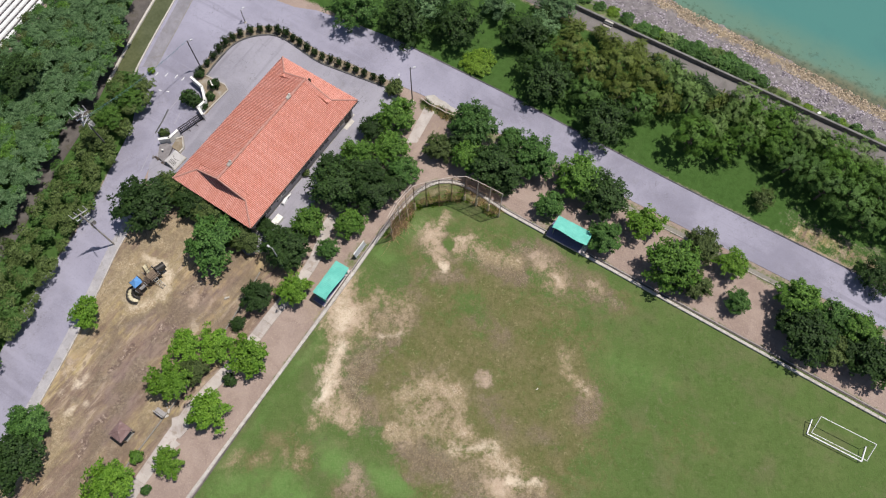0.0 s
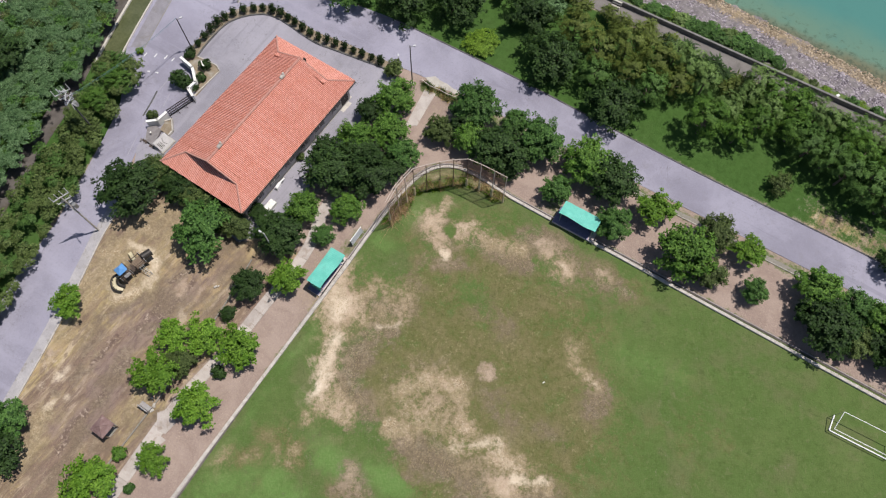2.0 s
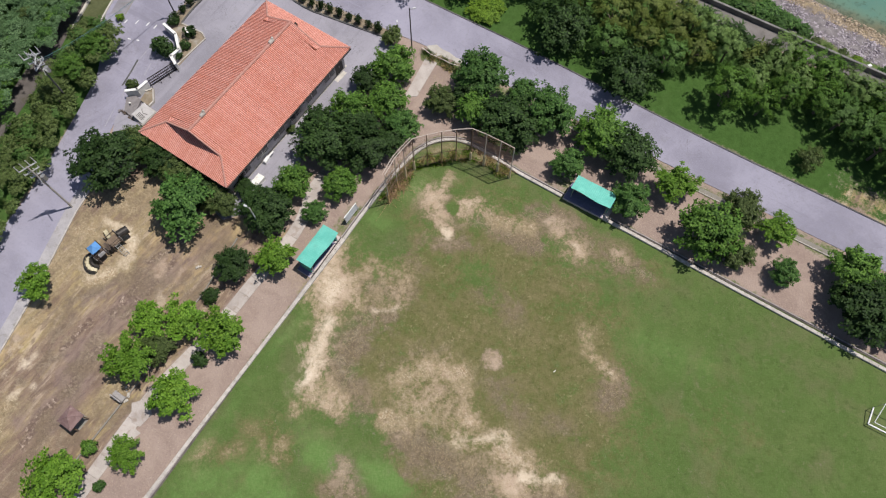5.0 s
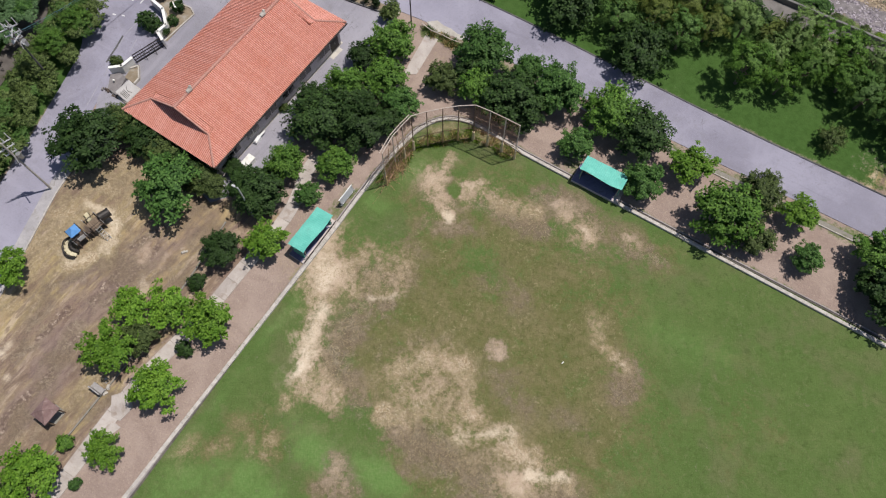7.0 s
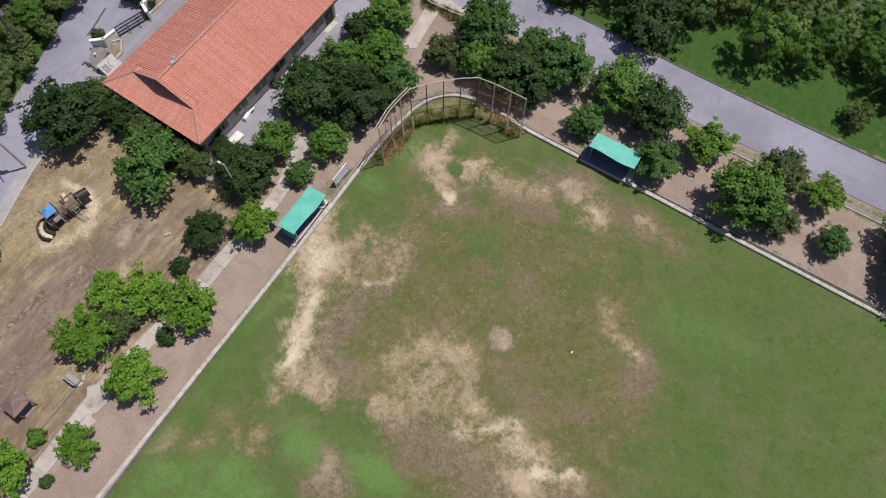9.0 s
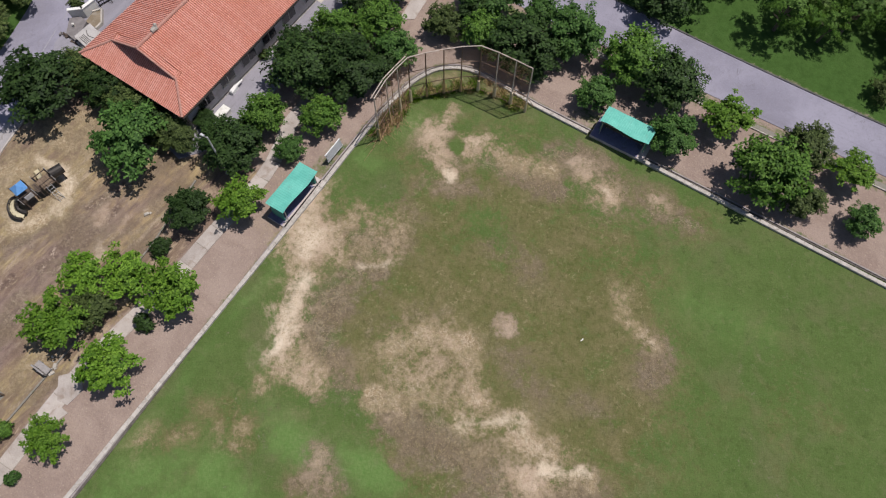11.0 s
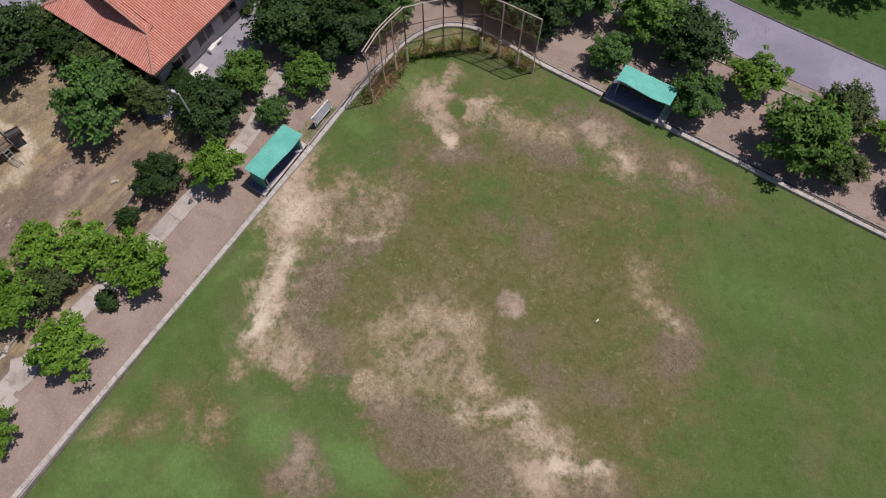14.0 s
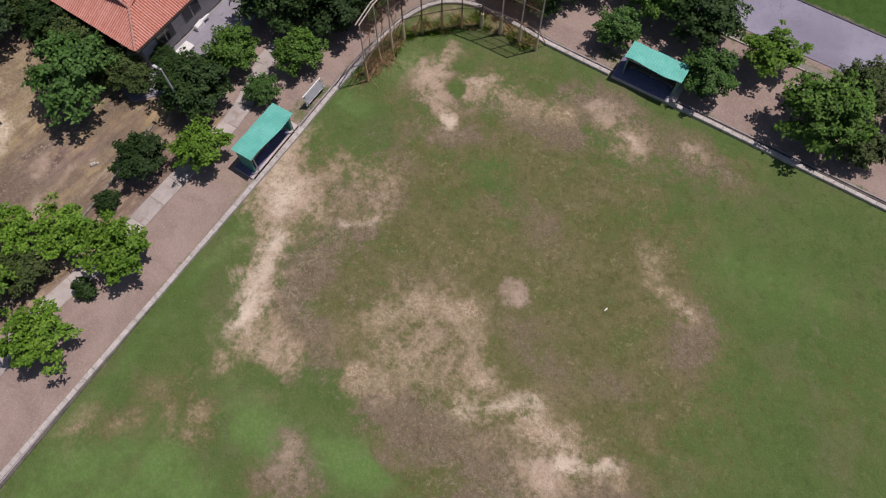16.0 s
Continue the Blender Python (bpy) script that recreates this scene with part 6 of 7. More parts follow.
def dead_creeper():
    """Dry stems tangled along the foot of the western wing."""
    rng, m = random.Random(61), Mesh()
    for k in range(110):
        at = rng.uniform(0.3, 2.95)
        i = min(int(at), 2)
        p = Vector((*BACKSTOP_FOOT[7 + i], 0)).lerp(Vector((*BACKSTOP_FOOT[8 + i], 0)), at - i) + Vector((rng.gauss(0, 0.28), rng.gauss(0, 0.28), 0.02))
        way = Vector((rng.gauss(-0.35, 0.5), rng.gauss(-0.5, 0.5), rng.uniform(0.3, 1.0)))
        for j in range(3):
            q = p + way * rng.uniform(0.35, 0.6)
            q.z = max(q.z, 0.02)
            m.tube(p, q, 0.016, 0.012, 4)
            p, way = q, way + Vector((rng.gauss(0, 0.3), rng.gauss(0, 0.3), rng.uniform(-1.0, -0.2)))
    t = thing("dead_creeper", "tangle of dry brown creeper stems on the backstop", "creeper")
    part("stems", m, surface("dry_stem", (0.27, 0.16, 0.09), (0.4, 0.27, 0.16), 0.4, 0.92, 0.05, 0.005), t)


dead_creeper()


def weed_tuft(seed, straw, kind="b"):
    rng = np.random.RandomState(seed)
    k = 130
    p = rng.normal(scale=0.12, size=(k, 3)) * [1, 1, 0]
    tip = p * 1.7 + np.stack([rng.normal(scale=0.17, size=k), rng.normal(scale=0.17, size=k), rng.uniform(0.1, 0.34, k)], 1)
    side = np.cross(tip - p, rng.normal(size=(k, 3)))
    side *= 0.03 / np.linalg.norm(side, axis=1)[:, None]
    return leaf_mesh("weeds", np.stack([p - side, p + side, tip + side * 0.3, tip - side * 0.3], 1).reshape(-1, 3), STRAW if straw else LEAF[kind])


WEEDS = [weed_tuft(i, i % 2) for i in range(4)]
rng_weed = random.Random(3)
for k in range(84):
    (ax, ay), (cx, cy) = rng_weed.choice(list(zip(BACKSTOP_FOOT, BACKSTOP_FOOT[1:])))
    t = rng_weed.random()
    w = thing("weed_tuft", "tuft of dry grass and weeds along the backstop", "weeds", pose(ax + (cx - ax) * t + rng_weed.gauss(0, 0.3), ay + (cy - ay) * t + abs(rng_weed.gauss(0.2, 0.6)) - 0.15, 0, 0, 0, rng_weed.uniform(0, 360)), "weeds at the backstop")
    part("weed", WEEDS[(0, 1, 2, 3, 0)[k % 5]], None, w)


# ---- low pipe rail and rank weeds at the corner by the road ----
def corner_rail():
    rail = thing("pipe_rail", "low bent pale pipe rail in weeds beside the road", "railing")
    line = [(-3.0, 54.4), (-1.9, 53.4), (-0.75, 52.85), (0.4, 52.1), (1.55, 51.65)]
    for k, (x, y) in enumerate(line):
        part("post", Mesh().tube((x, y, -0.1), (x, y, 0.52 - 0.05 * (k % 2)), 0.04, 0.035, 7), PALE_RUST, rail)
    for (ax, ay), (cx, cy) in zip(line, line[1:]):
        part("rail", Mesh().tube((ax, ay, 0.5), (cx, cy, 0.47), 0.04, 0.04, 7), FLAKED, rail)
    for k in range(16):
        at = rng_weed.uniform(0, 3.99)
        i = int(at)
        (ax, ay), (cx, cy) = line[i], line[i + 1]
        w = thing("weed_tuft", "rank green weeds round the low rail", "weeds", pose(ax + (cx - ax) * (at - i) + rng_weed.gauss(0, 0.25), ay + (cy - ay) * (at - i) - 0.25 + rng_weed.gauss(0, 0.25), 0, 0, 0, rng_weed.uniform(0, 360)), "weeds by the low rail")
        part("weed", RANK_WEEDS[k % 3], None, w).matrix_basis = Matrix.Scale(rng_weed.uniform(0.8, 1.35), 4)


RANK_WEEDS = [weed_tuft(20, 0, "m"), weed_tuft(21, 0, "o"), weed_tuft(22, 1)]
corner_rail()

# ---- goal lying on its face ----
def goal():
    gl = thing("football_goal", "white football goal tipped onto its face on the turf", "goal", pose(0, 0, 0))
    a, b, c, d = (Vector(p) for p in ((42.04, 11.4, 0.09), (41.14, 9.8, 0.09), (46.62, 6.78, 0.09), (47.5, 8.4, 0.09)))
    part("crossbar", Mesh().tube(b, c, 0.075, 0.075, 10), WHITE_STEEL, gl)
    for p, q in ((a, b), (d, c)):
        part("post", Mesh().tube(p, q, 0.075, 0.075, 10), WHITE_STEEL, gl)
    up_near, up_far = Vector((0, 0, 1.05)), Vector((0, 0, 2.05))
    for p, q in ((b + up_near, c + up_near), (a + up_far, d + up_far), (a + up_far, b + up_near), (d + up_far, c + up_near)):
        part("back_bar", Mesh().tube(p, q, 0.04, 0.04, 8), WHITE_STEEL, gl)
    for p, q in ((b, b + up_near), (c, c + up_near), (a, a + up_far), (d, d + up_far)):
        part("stay", Mesh().tube(p, q, 0.022, 0.022, 6), STEEL, gl)


goal()


# ---- notice board and benches ----
def board(x, y, turn):
    b = thing("notice_board", "grey board on two posts beside the kerb", "board", pose(x, y, 0, 0, 0, turn))
    for s in (-1, 1):
        part("post", Mesh().tube((s * 0.95, 0, -0.1), (s * 0.95, 0, 1.35), 0.04), STEEL, b)
        part("brace", Mesh().tube((s * 0.95, -0.55, 0), (s * 0.95, 0, 0.95), 0.025), STEEL, b)
    face = [(sx * 1.05, -0.14 + 0.22 * k - 0.05 * back, 0.5 + 0.85 * k - 0.03 * back) for back in (0, 1) for k in (0, 1) for sx in ((-1, 1) if not k else (1, -1))]
    part("panel", Mesh().add([(u, v, h) for u, v, h in face], [(3, 2, 1, 0), (4, 5, 6, 7), (0, 1, 5, 4), (1, 2, 6, 5), (2, 3, 7, 6), (3, 0, 4, 7)]), surface("board_face", (0.36, 0.37, 0.39), (0.44, 0.45, 0.47), 0.5, 0.7), b, "pale grey panel leaning back")
    for k in (0, 1):
        part("trim", Mesh().box(0, -0.15 + 0.22 * k, 0.47 + 0.87 * k, 2.2, 0.08, 0.05), WHITE_STEEL, b, "white edge strip")


board(-10.35, 31.9, 57.4)


def bench(x, y, turn):
    b = thing("bench", "weathered grey concrete bench beside the walkway", "bench", pose(x, y, 0, 0, 0, turn))
    stone = surface("bench_stone", (0.27, 0.255, 0.25), (0.37, 0.35, 0.345), 0.4, 0.93, 0.05, 0.01, dirt=(0.19, 0.17, 0.155), dirt_size=0.4)
    part("seat", Mesh().box(0, 0, 0.4, 1.35, 0.5, 0.1, 0, 0.02), stone, b)
    part("backrest", Mesh().box(0, 0.34, 0.35, 1.35, 0.12, 0.5, 0, 0.02), stone, b)
    for s in (-0.5, 0.5):
        part("leg", Mesh().box(s, 0.05, 0, 0.18, 0.6, 0.4), stone, b)


bench(-32.1, 12.1, 147)


# ---- play structure ----
def play():
    p = thing("play_structure", "wooden play structure with blue roof and slides", "playground", pose(-36.0, 27.75, 0, 0, 0, 48) @ Matrix.Scale(0.95, 4))
    deck = lambda x, z, w=1.4: part("deck", Mesh().box(x, 0, z, w, 1.3, 0.1, 0, 0.01), DARK_TIMBER, p)
    for x, z, h in ((-1.0, 1.2, 2.6), (1.0, 1.0, 1.9)):
        deck(x, z)
        for sx in (-0.62, 0.62):
            for sy in (-0.58, 0.58):
                part("post", Mesh().tube((x + sx, sy, -0.05), (x + sx, sy, h), 0.06, 0.055, 7), DARK_TIMBER, p)
        for sy in (-0.58, 0.58):
            part("guard_rail", Mesh().box(x, sy, z + 0.75, 1.2, 0.06, 0.08), DARK_TIMBER, p)
    for k in range(5):
        part("plank", Mesh().box(-0.16 + k * 0.09, 0, 1.12, 0.07, 1.1, 0.05), DARK_TIMBER, p)
    for x in (-1.55, 0.05, 1.62):
        part("side_panel", Mesh().box(x, 0, 0.25, 0.06, 1.15, 0.85, 0, 0.01), DARK_TIMBER, p, "dark slatted panel")
    for k in range(6):
        part("floor_board", Mesh().box(0.42 + k * 0.23, 0, 1.1, 0.19, 1.25, 0.04, 0, 0.005), TIMBER, p)
    roof = Mesh().add([(-1.6, -0.58, 2.5), (-0.4, -0.58, 2.5), (-0.4, 0.58, 2.5), (-1.6, 0.58, 2.5), (-1.0, -0.1, 3.0), (-1.0, 0.1, 3.0)], [(3, 2, 1, 0), (0, 1, 4), (1, 2, 5, 4), (2, 3, 5), (3, 0, 4, 5)])
    part("roof", roof, BLUE, p, "blue pitched plastic roof")
    # barrel tunnel at the upper end
    part("tunnel", Mesh().tube((1.7, 0, 1.45), (2.9, -0.1, 1.3), 0.48, 0.48, 14), DARK_METAL, p, "dark barrel tunnel")
    for s in (-0.3, 0.3):
        part("tunnel_leg", Mesh().tube((2.5, s, 0), (2.5, s, 1.1), 0.05), DARK_TIMBER, p)

    def slide(pts, label, mat=CREAM):
        line = smooth_line(pts, 0.25)
        m = Mesh()
        for (ax, ay, az), (bx, by, bz) in zip(line, line[1:]):
            d = Vector((bx - ax, by - ay, 0)).normalized()
            sd = Vector((-d.y, d.x, 0)) * 0.25
            v = []
            for q in (Vector((ax, ay, az)), Vector((bx, by, bz))):
                v += [q + sd + Vector((0, 0, 0.2)), q + sd, q - sd, q - sd + Vector((0, 0, 0.2))]
                v += [w + Vector((0, 0, -0.04)) for w in v[-4:]]
            m.add(v, [(0, 1, 9, 8), (1, 2, 10, 9), (2, 3, 11, 10), (4, 12, 13, 5), (5, 13, 14, 6), (6, 14, 15, 7), (0, 8, 12, 4), (3, 7, 15, 11)])
        part("slide", m, mat, p, label)

    slide([(0.9, 0.6, 1.1), (0.9, 1.2, 0.8), (1.0, 1.9, 0.35), (1.05, 2.4, 0.25)], "straight cream slide")
    slide([(-1.6, 0.3, 1.2), (-2.2, 0.55, 0.95), (-2.75, 0.2, 0.7), (-2.85, -0.4, 0.5), (-2.5, -0.9, 0.3)], "curved cream slide bed")
    bend = smooth_line([(-1.7, -0.05, 1.15), (-2.15, 0.12, 0.95), (-2.4, -0.15, 0.7), (-2.35, -0.5, 0.5), (-2.1, -0.85, 0.35)], 0.2)
    part("slide_wall", Mesh().path(bend, 0.2, 8), DARK_METAL, p, "black curved slide wall")
    outer = smooth_line([(-1.75, 0.6, 1.2), (-2.4, 0.85, 0.95), (-3.05, 0.4, 0.7), (-3.2, -0.4, 0.5), (-2.85, -1.05, 0.3)], 0.2)
    part("slide_wall", Mesh().path(outer, 0.13, 8), DARK_METAL, p, "black curved slide wall")
    for u, v, h in ((-1.75, -0.62, 2.1), (-0.35, -0.62, 2.2), (1.7, -0.62, 2.0), (1.7, 0.62, 2.0), (0.3, 0.62, 2.1)):
        part("grip_bar", Mesh().tube((u, v, 1.1), (u, v, h), 0.035, 0.03, 6), CERAMIC, p, "pale metal grip bar")
    part("panel_board", Mesh().box(-0.9, -0.66, 1.3, 0.75, 0.05, 0.6, 0, 0.01), CERAMIC, p, "pale grey play panel")
    for s in (-0.25, 0.25):
        part("ladder_rail", Mesh().tube((0.9 + s, -0.6, 1.2), (0.9 + s, -1.9, 0.02), 0.03), STEEL, p)
    for k in range(6):
        f = (k + 0.5) / 6
        part("rung", Mesh().tube((0.65, -0.6 - 1.3 * f, 1.2 - 1.18 * f), (1.15, -0.6 - 1.3 * f, 1.2 - 1.18 * f), 0.022), STEEL, p)


play()


# ---- small shelter ----
def shelter():
    s = thing("shelter", "little shelter with a faded mauve pyramid roof on the lawn", "shelter", pose(-35.75, 9.75, 0, 0, 0, 57) @ Matrix.Scale(0.88, 4))
    w = 1.02
    part("roof", Mesh().add([(-w, -w, 1.95), (w, -w, 1.95), (w, w, 1.95), (-w, w, 1.95), (0, 0, 2.6), (-w, -w, 1.87), (w, -w, 1.87), (w, w, 1.87), (-w, w, 1.87)], [(0, 1, 4), (1, 2, 4), (2, 3, 4), (3, 0, 4), (8, 7, 6, 5), (0, 5, 6, 1), (1, 6, 7, 2), (2, 7, 8, 3), (3, 8, 5, 0)]), MAUVE, s, "faded mauve pyramid roof")
    for a, b in ((-1, -1), (1, -1), (1, 1), (-1, 1)):
        part("post", Mesh().box(a * 0.75, b * 0.75, -0.05, 0.12, 0.12, 1.95), TIMBER, s)
        part("hip_trim", Mesh().tube((a * w, b * w, 1.97), (0, 0, 2.62), 0.035, 0.035, 5), MAUVE, s)
    part("floor_slab", Mesh().box(0, 0, -0.1, 1.6, 1.6, 0.15, 0, 0.02), bpy.data.materials["drain_concrete"], s)
    part("bench", Mesh().box(0, 0.6, 0.42, 1.4, 0.35, 0.06), TIMBER, s)
    part("finial", Mesh().tube((0, 0, 2.58), (0, 0, 2.75), 0.06, 0.02), MAUVE, s)


shelter()


# ---- gate, boundary walls, monument ----
def garden_wall(pts, label):
    w = thing("boundary_wall", label, "wall", pose(0, 0, 0), "gate walls")
    for a, b in zip(pts, pts[1:]):
        d = math.dist(a, b)
        turn = math.atan2(b[1] - a[1], b[0] - a[0])
        x, y = (a[0] + b[0]) / 2, (a[1] + b[1]) / 2
        part("wall_section", Mesh().box(x, y, -0.1, d + 0.14, 0.26, 1.35, turn, 0.02), WHITE_WALL, w)
        part("coping", Mesh().box(x, y, 1.253, d + 0.22, 0.34, 0.07, turn, 0.02), WHITE_WALL, w)


garden_wall([(-34.6, 57.2), (-32.95, 55.7), (-32.2, 53.4), (-33.0, 52.4), (-32.3, 51.3)], "low white-painted wall stepping round the planting bed")
garden_wall([(-37.5, 47.4), (-36.2, 47.6), (-35.3, 48.7)], "low white-painted wall beside the gate")


def gate():
    a, b = Vector((-32.5, 51.3, 0)), Vector((-35.2, 48.9, 0))
    g = thing("sliding_gate", "dark brown metal sliding gate, closed", "gate", pose(a.x, a.y, 0, 0, 0, math.degrees(math.atan2((b - a).y, (b - a).x))))
    w = (b - a).length
    for h in (0.12, 0.55, 0.98, 1.4):
        part("gate_rail", Mesh().box(w / 2, 0, h, w, 0.09, 0.08), DARK_METAL, g)
    for k in range(15):
        part("gate_bar", Mesh().box(0.1 + k * (w - 0.2) / 14, 0, 0.12, 0.05, 0.06, 1.36), DARK_METAL, g)
    for k in (0.4, w - 0.4):
        part("gate_wheel", Mesh().tube((k, -0.05, 0.13), (k, 0.05, 0.13), 0.06, 0.06, 10), STEEL, g)
    for k in (0, w / 3, 2 * w / 3, w):
        part("back_stay", Mesh().tube((k, 0.5, 0.1), (k, 0, 1.1), 0.035), DARK_METAL, g)


gate()


def monument():
    m = thing("stone_monument", "grey stone block and sloping pale panel with unreadable lettering", "monument", pose(-35.2, 44.7, 0, 0, 0, 54))
    part("plinth", Mesh().box(0, 0, 0, 2.3, 1.6, 0.25, 0, 0.02), CONCRETE, m)
    part("panel", Mesh().add([(-1.0, -0.7, 0.3), (1.0, -0.7, 0.3), (1.0, 0.6, 1.1), (-1.0, 0.6, 1.1), (-1.0, 0.75, 1.0), (1.0, 0.75, 1.0), (1.0, -0.55, 0.2), (-1.0, -0.55, 0.2)], [(0, 1, 2, 3), (7, 6, 5, 4), (3, 2, 5, 4), (0, 7, 6, 1), (1, 6, 5, 2), (0, 3, 4, 7)]), surface("panel_stone", (0.4, 0.385, 0.38), (0.5, 0.48, 0.475), 0.6), m, "sloping pale grey panel")
    for k in range(4):
        part("lettering_bar", Mesh().add([(-0.75 + k * 0.16, -0.45, 0.462), (-0.68 + k * 0.16, -0.45, 0.462), (-0.68 + k * 0.16, 0.3, 0.924), (-0.75 + k * 0.16, 0.3, 0.924)], [(0, 1, 2, 3)]), DARK_METAL, m, "dark lettering bar")
    arc = smooth_line([(0.2, -0.4, 0.5), (0.0, 0.0, 0.745), (0.25, 0.35, 0.962)], 0.1)
    part("emblem", Mesh().path(arc, 0.03, 5), DARK_METAL, m, "dark curved stroke")
    grey = surface("grey_stone", (0.17, 0.155, 0.155), (0.25, 0.23, 0.23), 0.5, 0.95, 0.06, 0.03)
    rock = thing("monument_stone", "low flat grey stone platform in a paved corner", "stone")
    part("stone", Mesh().slab([(-37.7, 47.1), (-36.6, 47.3), (-35.9, 46.7), (-36.5, 44.3), (-37.6, 45.2)], -0.1, 0.42), grey, rock)
    heap = thing("stone_debris", "dark broken stones along the platform's edge", "rubble", pose(-37.4, 44.9, 0, 0, 0, -38))
    rng = random.Random(17)
    for k in range(16):
        part("fragment", Mesh().box(-1.0 + k * 0.15, rng.gauss(0, 0.12), -0.04, rng.uniform(0.15, 0.4), rng.uniform(0.12, 0.3), rng.uniform(0.14, 0.4), rng.uniform(0, 3), 0.04), DARK_TIMBER if k % 3 else grey, heap)
    post = thing("marker_post", "short white-capped post beside the platform", "post", pose(-37.0, 46.1, 0.42))
    part("shaft", Mesh().tube((0, 0, -0.05), (0, 0, 0.3), 0.1, 0.09, 10), CONCRETE, post)
    part("cap", Mesh().tube((0, 0, 0.3), (0, 0, 0.36), 0.13, 0.11, 10), WHITE_WALL, post)
    bed = thing("raised_bed", "small raised bed of tan soil behind the gate wall", "planter")
    edge = [(-35.6, 48.0), (-34.8, 48.35), (-34.45, 46.6), (-34.85, 45.95), (-36.1, 46.8)]
    part("soil", Mesh().slab(edge, -0.1, 0.3), bpy.data.materials["bed_soil"], bed)
    for p, q in zip(edge, edge[1:4]):
        part("edging", Mesh().box((p[0] + q[0]) / 2, (p[1] + q[1]) / 2, -0.1, math.dist(p, q) + 0.1, 0.16, 0.55, math.atan2(q[1] - p[1], q[0] - p[0]), 0.02), CONCRETE, bed)


monument()


# faded edge line of the road by the gate
for p, q in (((-35.9, 55.3), (-37.3, 52.9)), ((-37.35, 52.5), (-37.8, 50.9)), ((-38.95, 46.0), (-39.7, 43.2)), ((-35.8, 52.3), (-36.3, 50.5)), ((-38.3, 48.2), (-38.55, 47.2))):
    structure("road_mark", Mesh().box((p[0] + q[0]) / 2, (p[1] + q[1]) / 2, 0.052, math.dist(p, q), 0.1, 0.006, math.atan2(q[1] - p[1], q[0] - p[0])), FADED_PAINT, "faded pale edge line on the road", "road marking")

# ---- poles and lamps ----
def utility_pole(x, y, h, turn, label, shaft=CONCRETE, cluttered=False):
    p = thing("utility_pole", label, "utility pole", pose(x, y, 0, 0, 0, turn), "utility poles")
    part("shaft", Mesh().tube((0, 0, -0.2), (0, 0, h), 0.12, 0.085, 10), shaft, p, "weathered shaft")
    for z, w, tall in ((h - 0.3, 1.9, 1.05), (h - 1.1, 1.6, 0.36), (h - 1.9, 1.1, 0.36)):
        arm = part("cross_arm", Mesh().box(0, 0.12, z, w, 0.09, 0.1), CERAMIC, p)
        for k in (-0.47, -0.16, 0.16, 0.47):
            part("insulator", Mesh().tube((k * w, 0.12, z + 0.09), (k * w, 0.12, z + tall), 0.055, 0.035, 7), CERAMIC, arm)
    if cluttered:
        for z, turn_arm, w in ((h - 0.6, 1.2, 1.5), (h - 1.5, 0.7, 1.7), (h - 2.3, 2.0, 1.3), (h + 0.1, 2.4, 1.0)):
            arm = part("cross_arm", Mesh().box(0.1, -0.15, z, w, 0.1, 0.1, turn_arm), CERAMIC, p)
            for k in (-0.45, -0.15, 0.2, 0.45):
                part("insulator", Mesh().tube((0.1 + k * w * math.cos(turn_arm), -0.15 + k * w * math.sin(turn_arm), z + 0.1), (0.1 + k * w * math.cos(turn_arm), -0.15 + k * w * math.sin(turn_arm), z + 0.4), 0.07, 0.04, 7), CERAMIC, arm)
    for s in (-0.55, 0.55):
        part("cross_brace", Mesh().tube((s, 0.12, h - 1.05), (0, 0.12, h - 1.75), 0.025), STEEL, p)
    part("transformer", Mesh().tube((0.38, -0.05, h - 2.9), (0.38, -0.05, h - 2.15), 0.24, 0.24, 12), STEEL, p, "grey can transformer")
    part("side_arm", Mesh().box(0, -0.5, h - 2.2, 0.08, 1.2, 0.08), STEEL, p)
    return p


utility_pole(-41.3, 32.9, 9.0, 40, "concrete utility pole with cross-arms at the lawn's edge")
utility_pole(-44.0, 46.3, 9.0, 35, "dark utility pole with cluttered cross-arms in the roadside hedge", WALL_DARK, True)


def street_lamp(x, y, h, turn, label):
    p = thing("street_lamp", label, "street lamp", pose(x, y, 0, 0, 0, turn), "street lamps")
    part("shaft", Mesh().tube((0, 0, -0.1), (0, 0, h), 0.1 if "park" in label else 0.085, 0.06, 9), CERAMIC if "park" in label else DARK_METAL if h > 5 else STEEL, p)
    part("arm", Mesh().tube((0, 0, h - 0.25), (0.5, 0, h - 0.1), 0.03), STEEL, p)
    head = part("lamp_head", Mesh().box(0.55, 0, h - 0.16, 0.36, 0.2, 0.12, 0, 0.03), CERAMIC, p, "pale lamp head")
    part("lens", Mesh().box(0.57, 0, h - 0.19, 0.26, 0.15, 0.035), GLASS_DARK, head)
    part("base_plate", Mesh().box(0, 0, 0, 0.36, 0.36, 0.08), CONCRETE, p)


street_lamp(-33.85, 59.5, 6.0, 30, "dark steel street lamp beside the planting bed")
street_lamp(-4.2, 54.1, 7.6, 10, "dark steel street lamp by the yard corner")
street_lamp(-19.85, 30.0, 6.0, 150, "grey park lamp among the trees")
street_lamp(-5.9, 56.3, 2.4, 100, "short grey post lamp at the yard corner")
street_lamp(-28.6, 67.6, 2.6, 60, "short grey post at the road's bend")


def cable(a, b, sag, r, label):
    c = thing("cable", label, "cable", pose(0, 0, 0), "overhead cables")
    a, b = Vector(a), Vector(b)
    pts = []
    for k in range(17):
        t = k / 16
        p = a.lerp(b, t)
        p.z -= 4 * sag * t * (1 - t)
        pts.append(p)
    part("strand", Mesh().path(pts, r, 5), BLACK_CABLE, c)


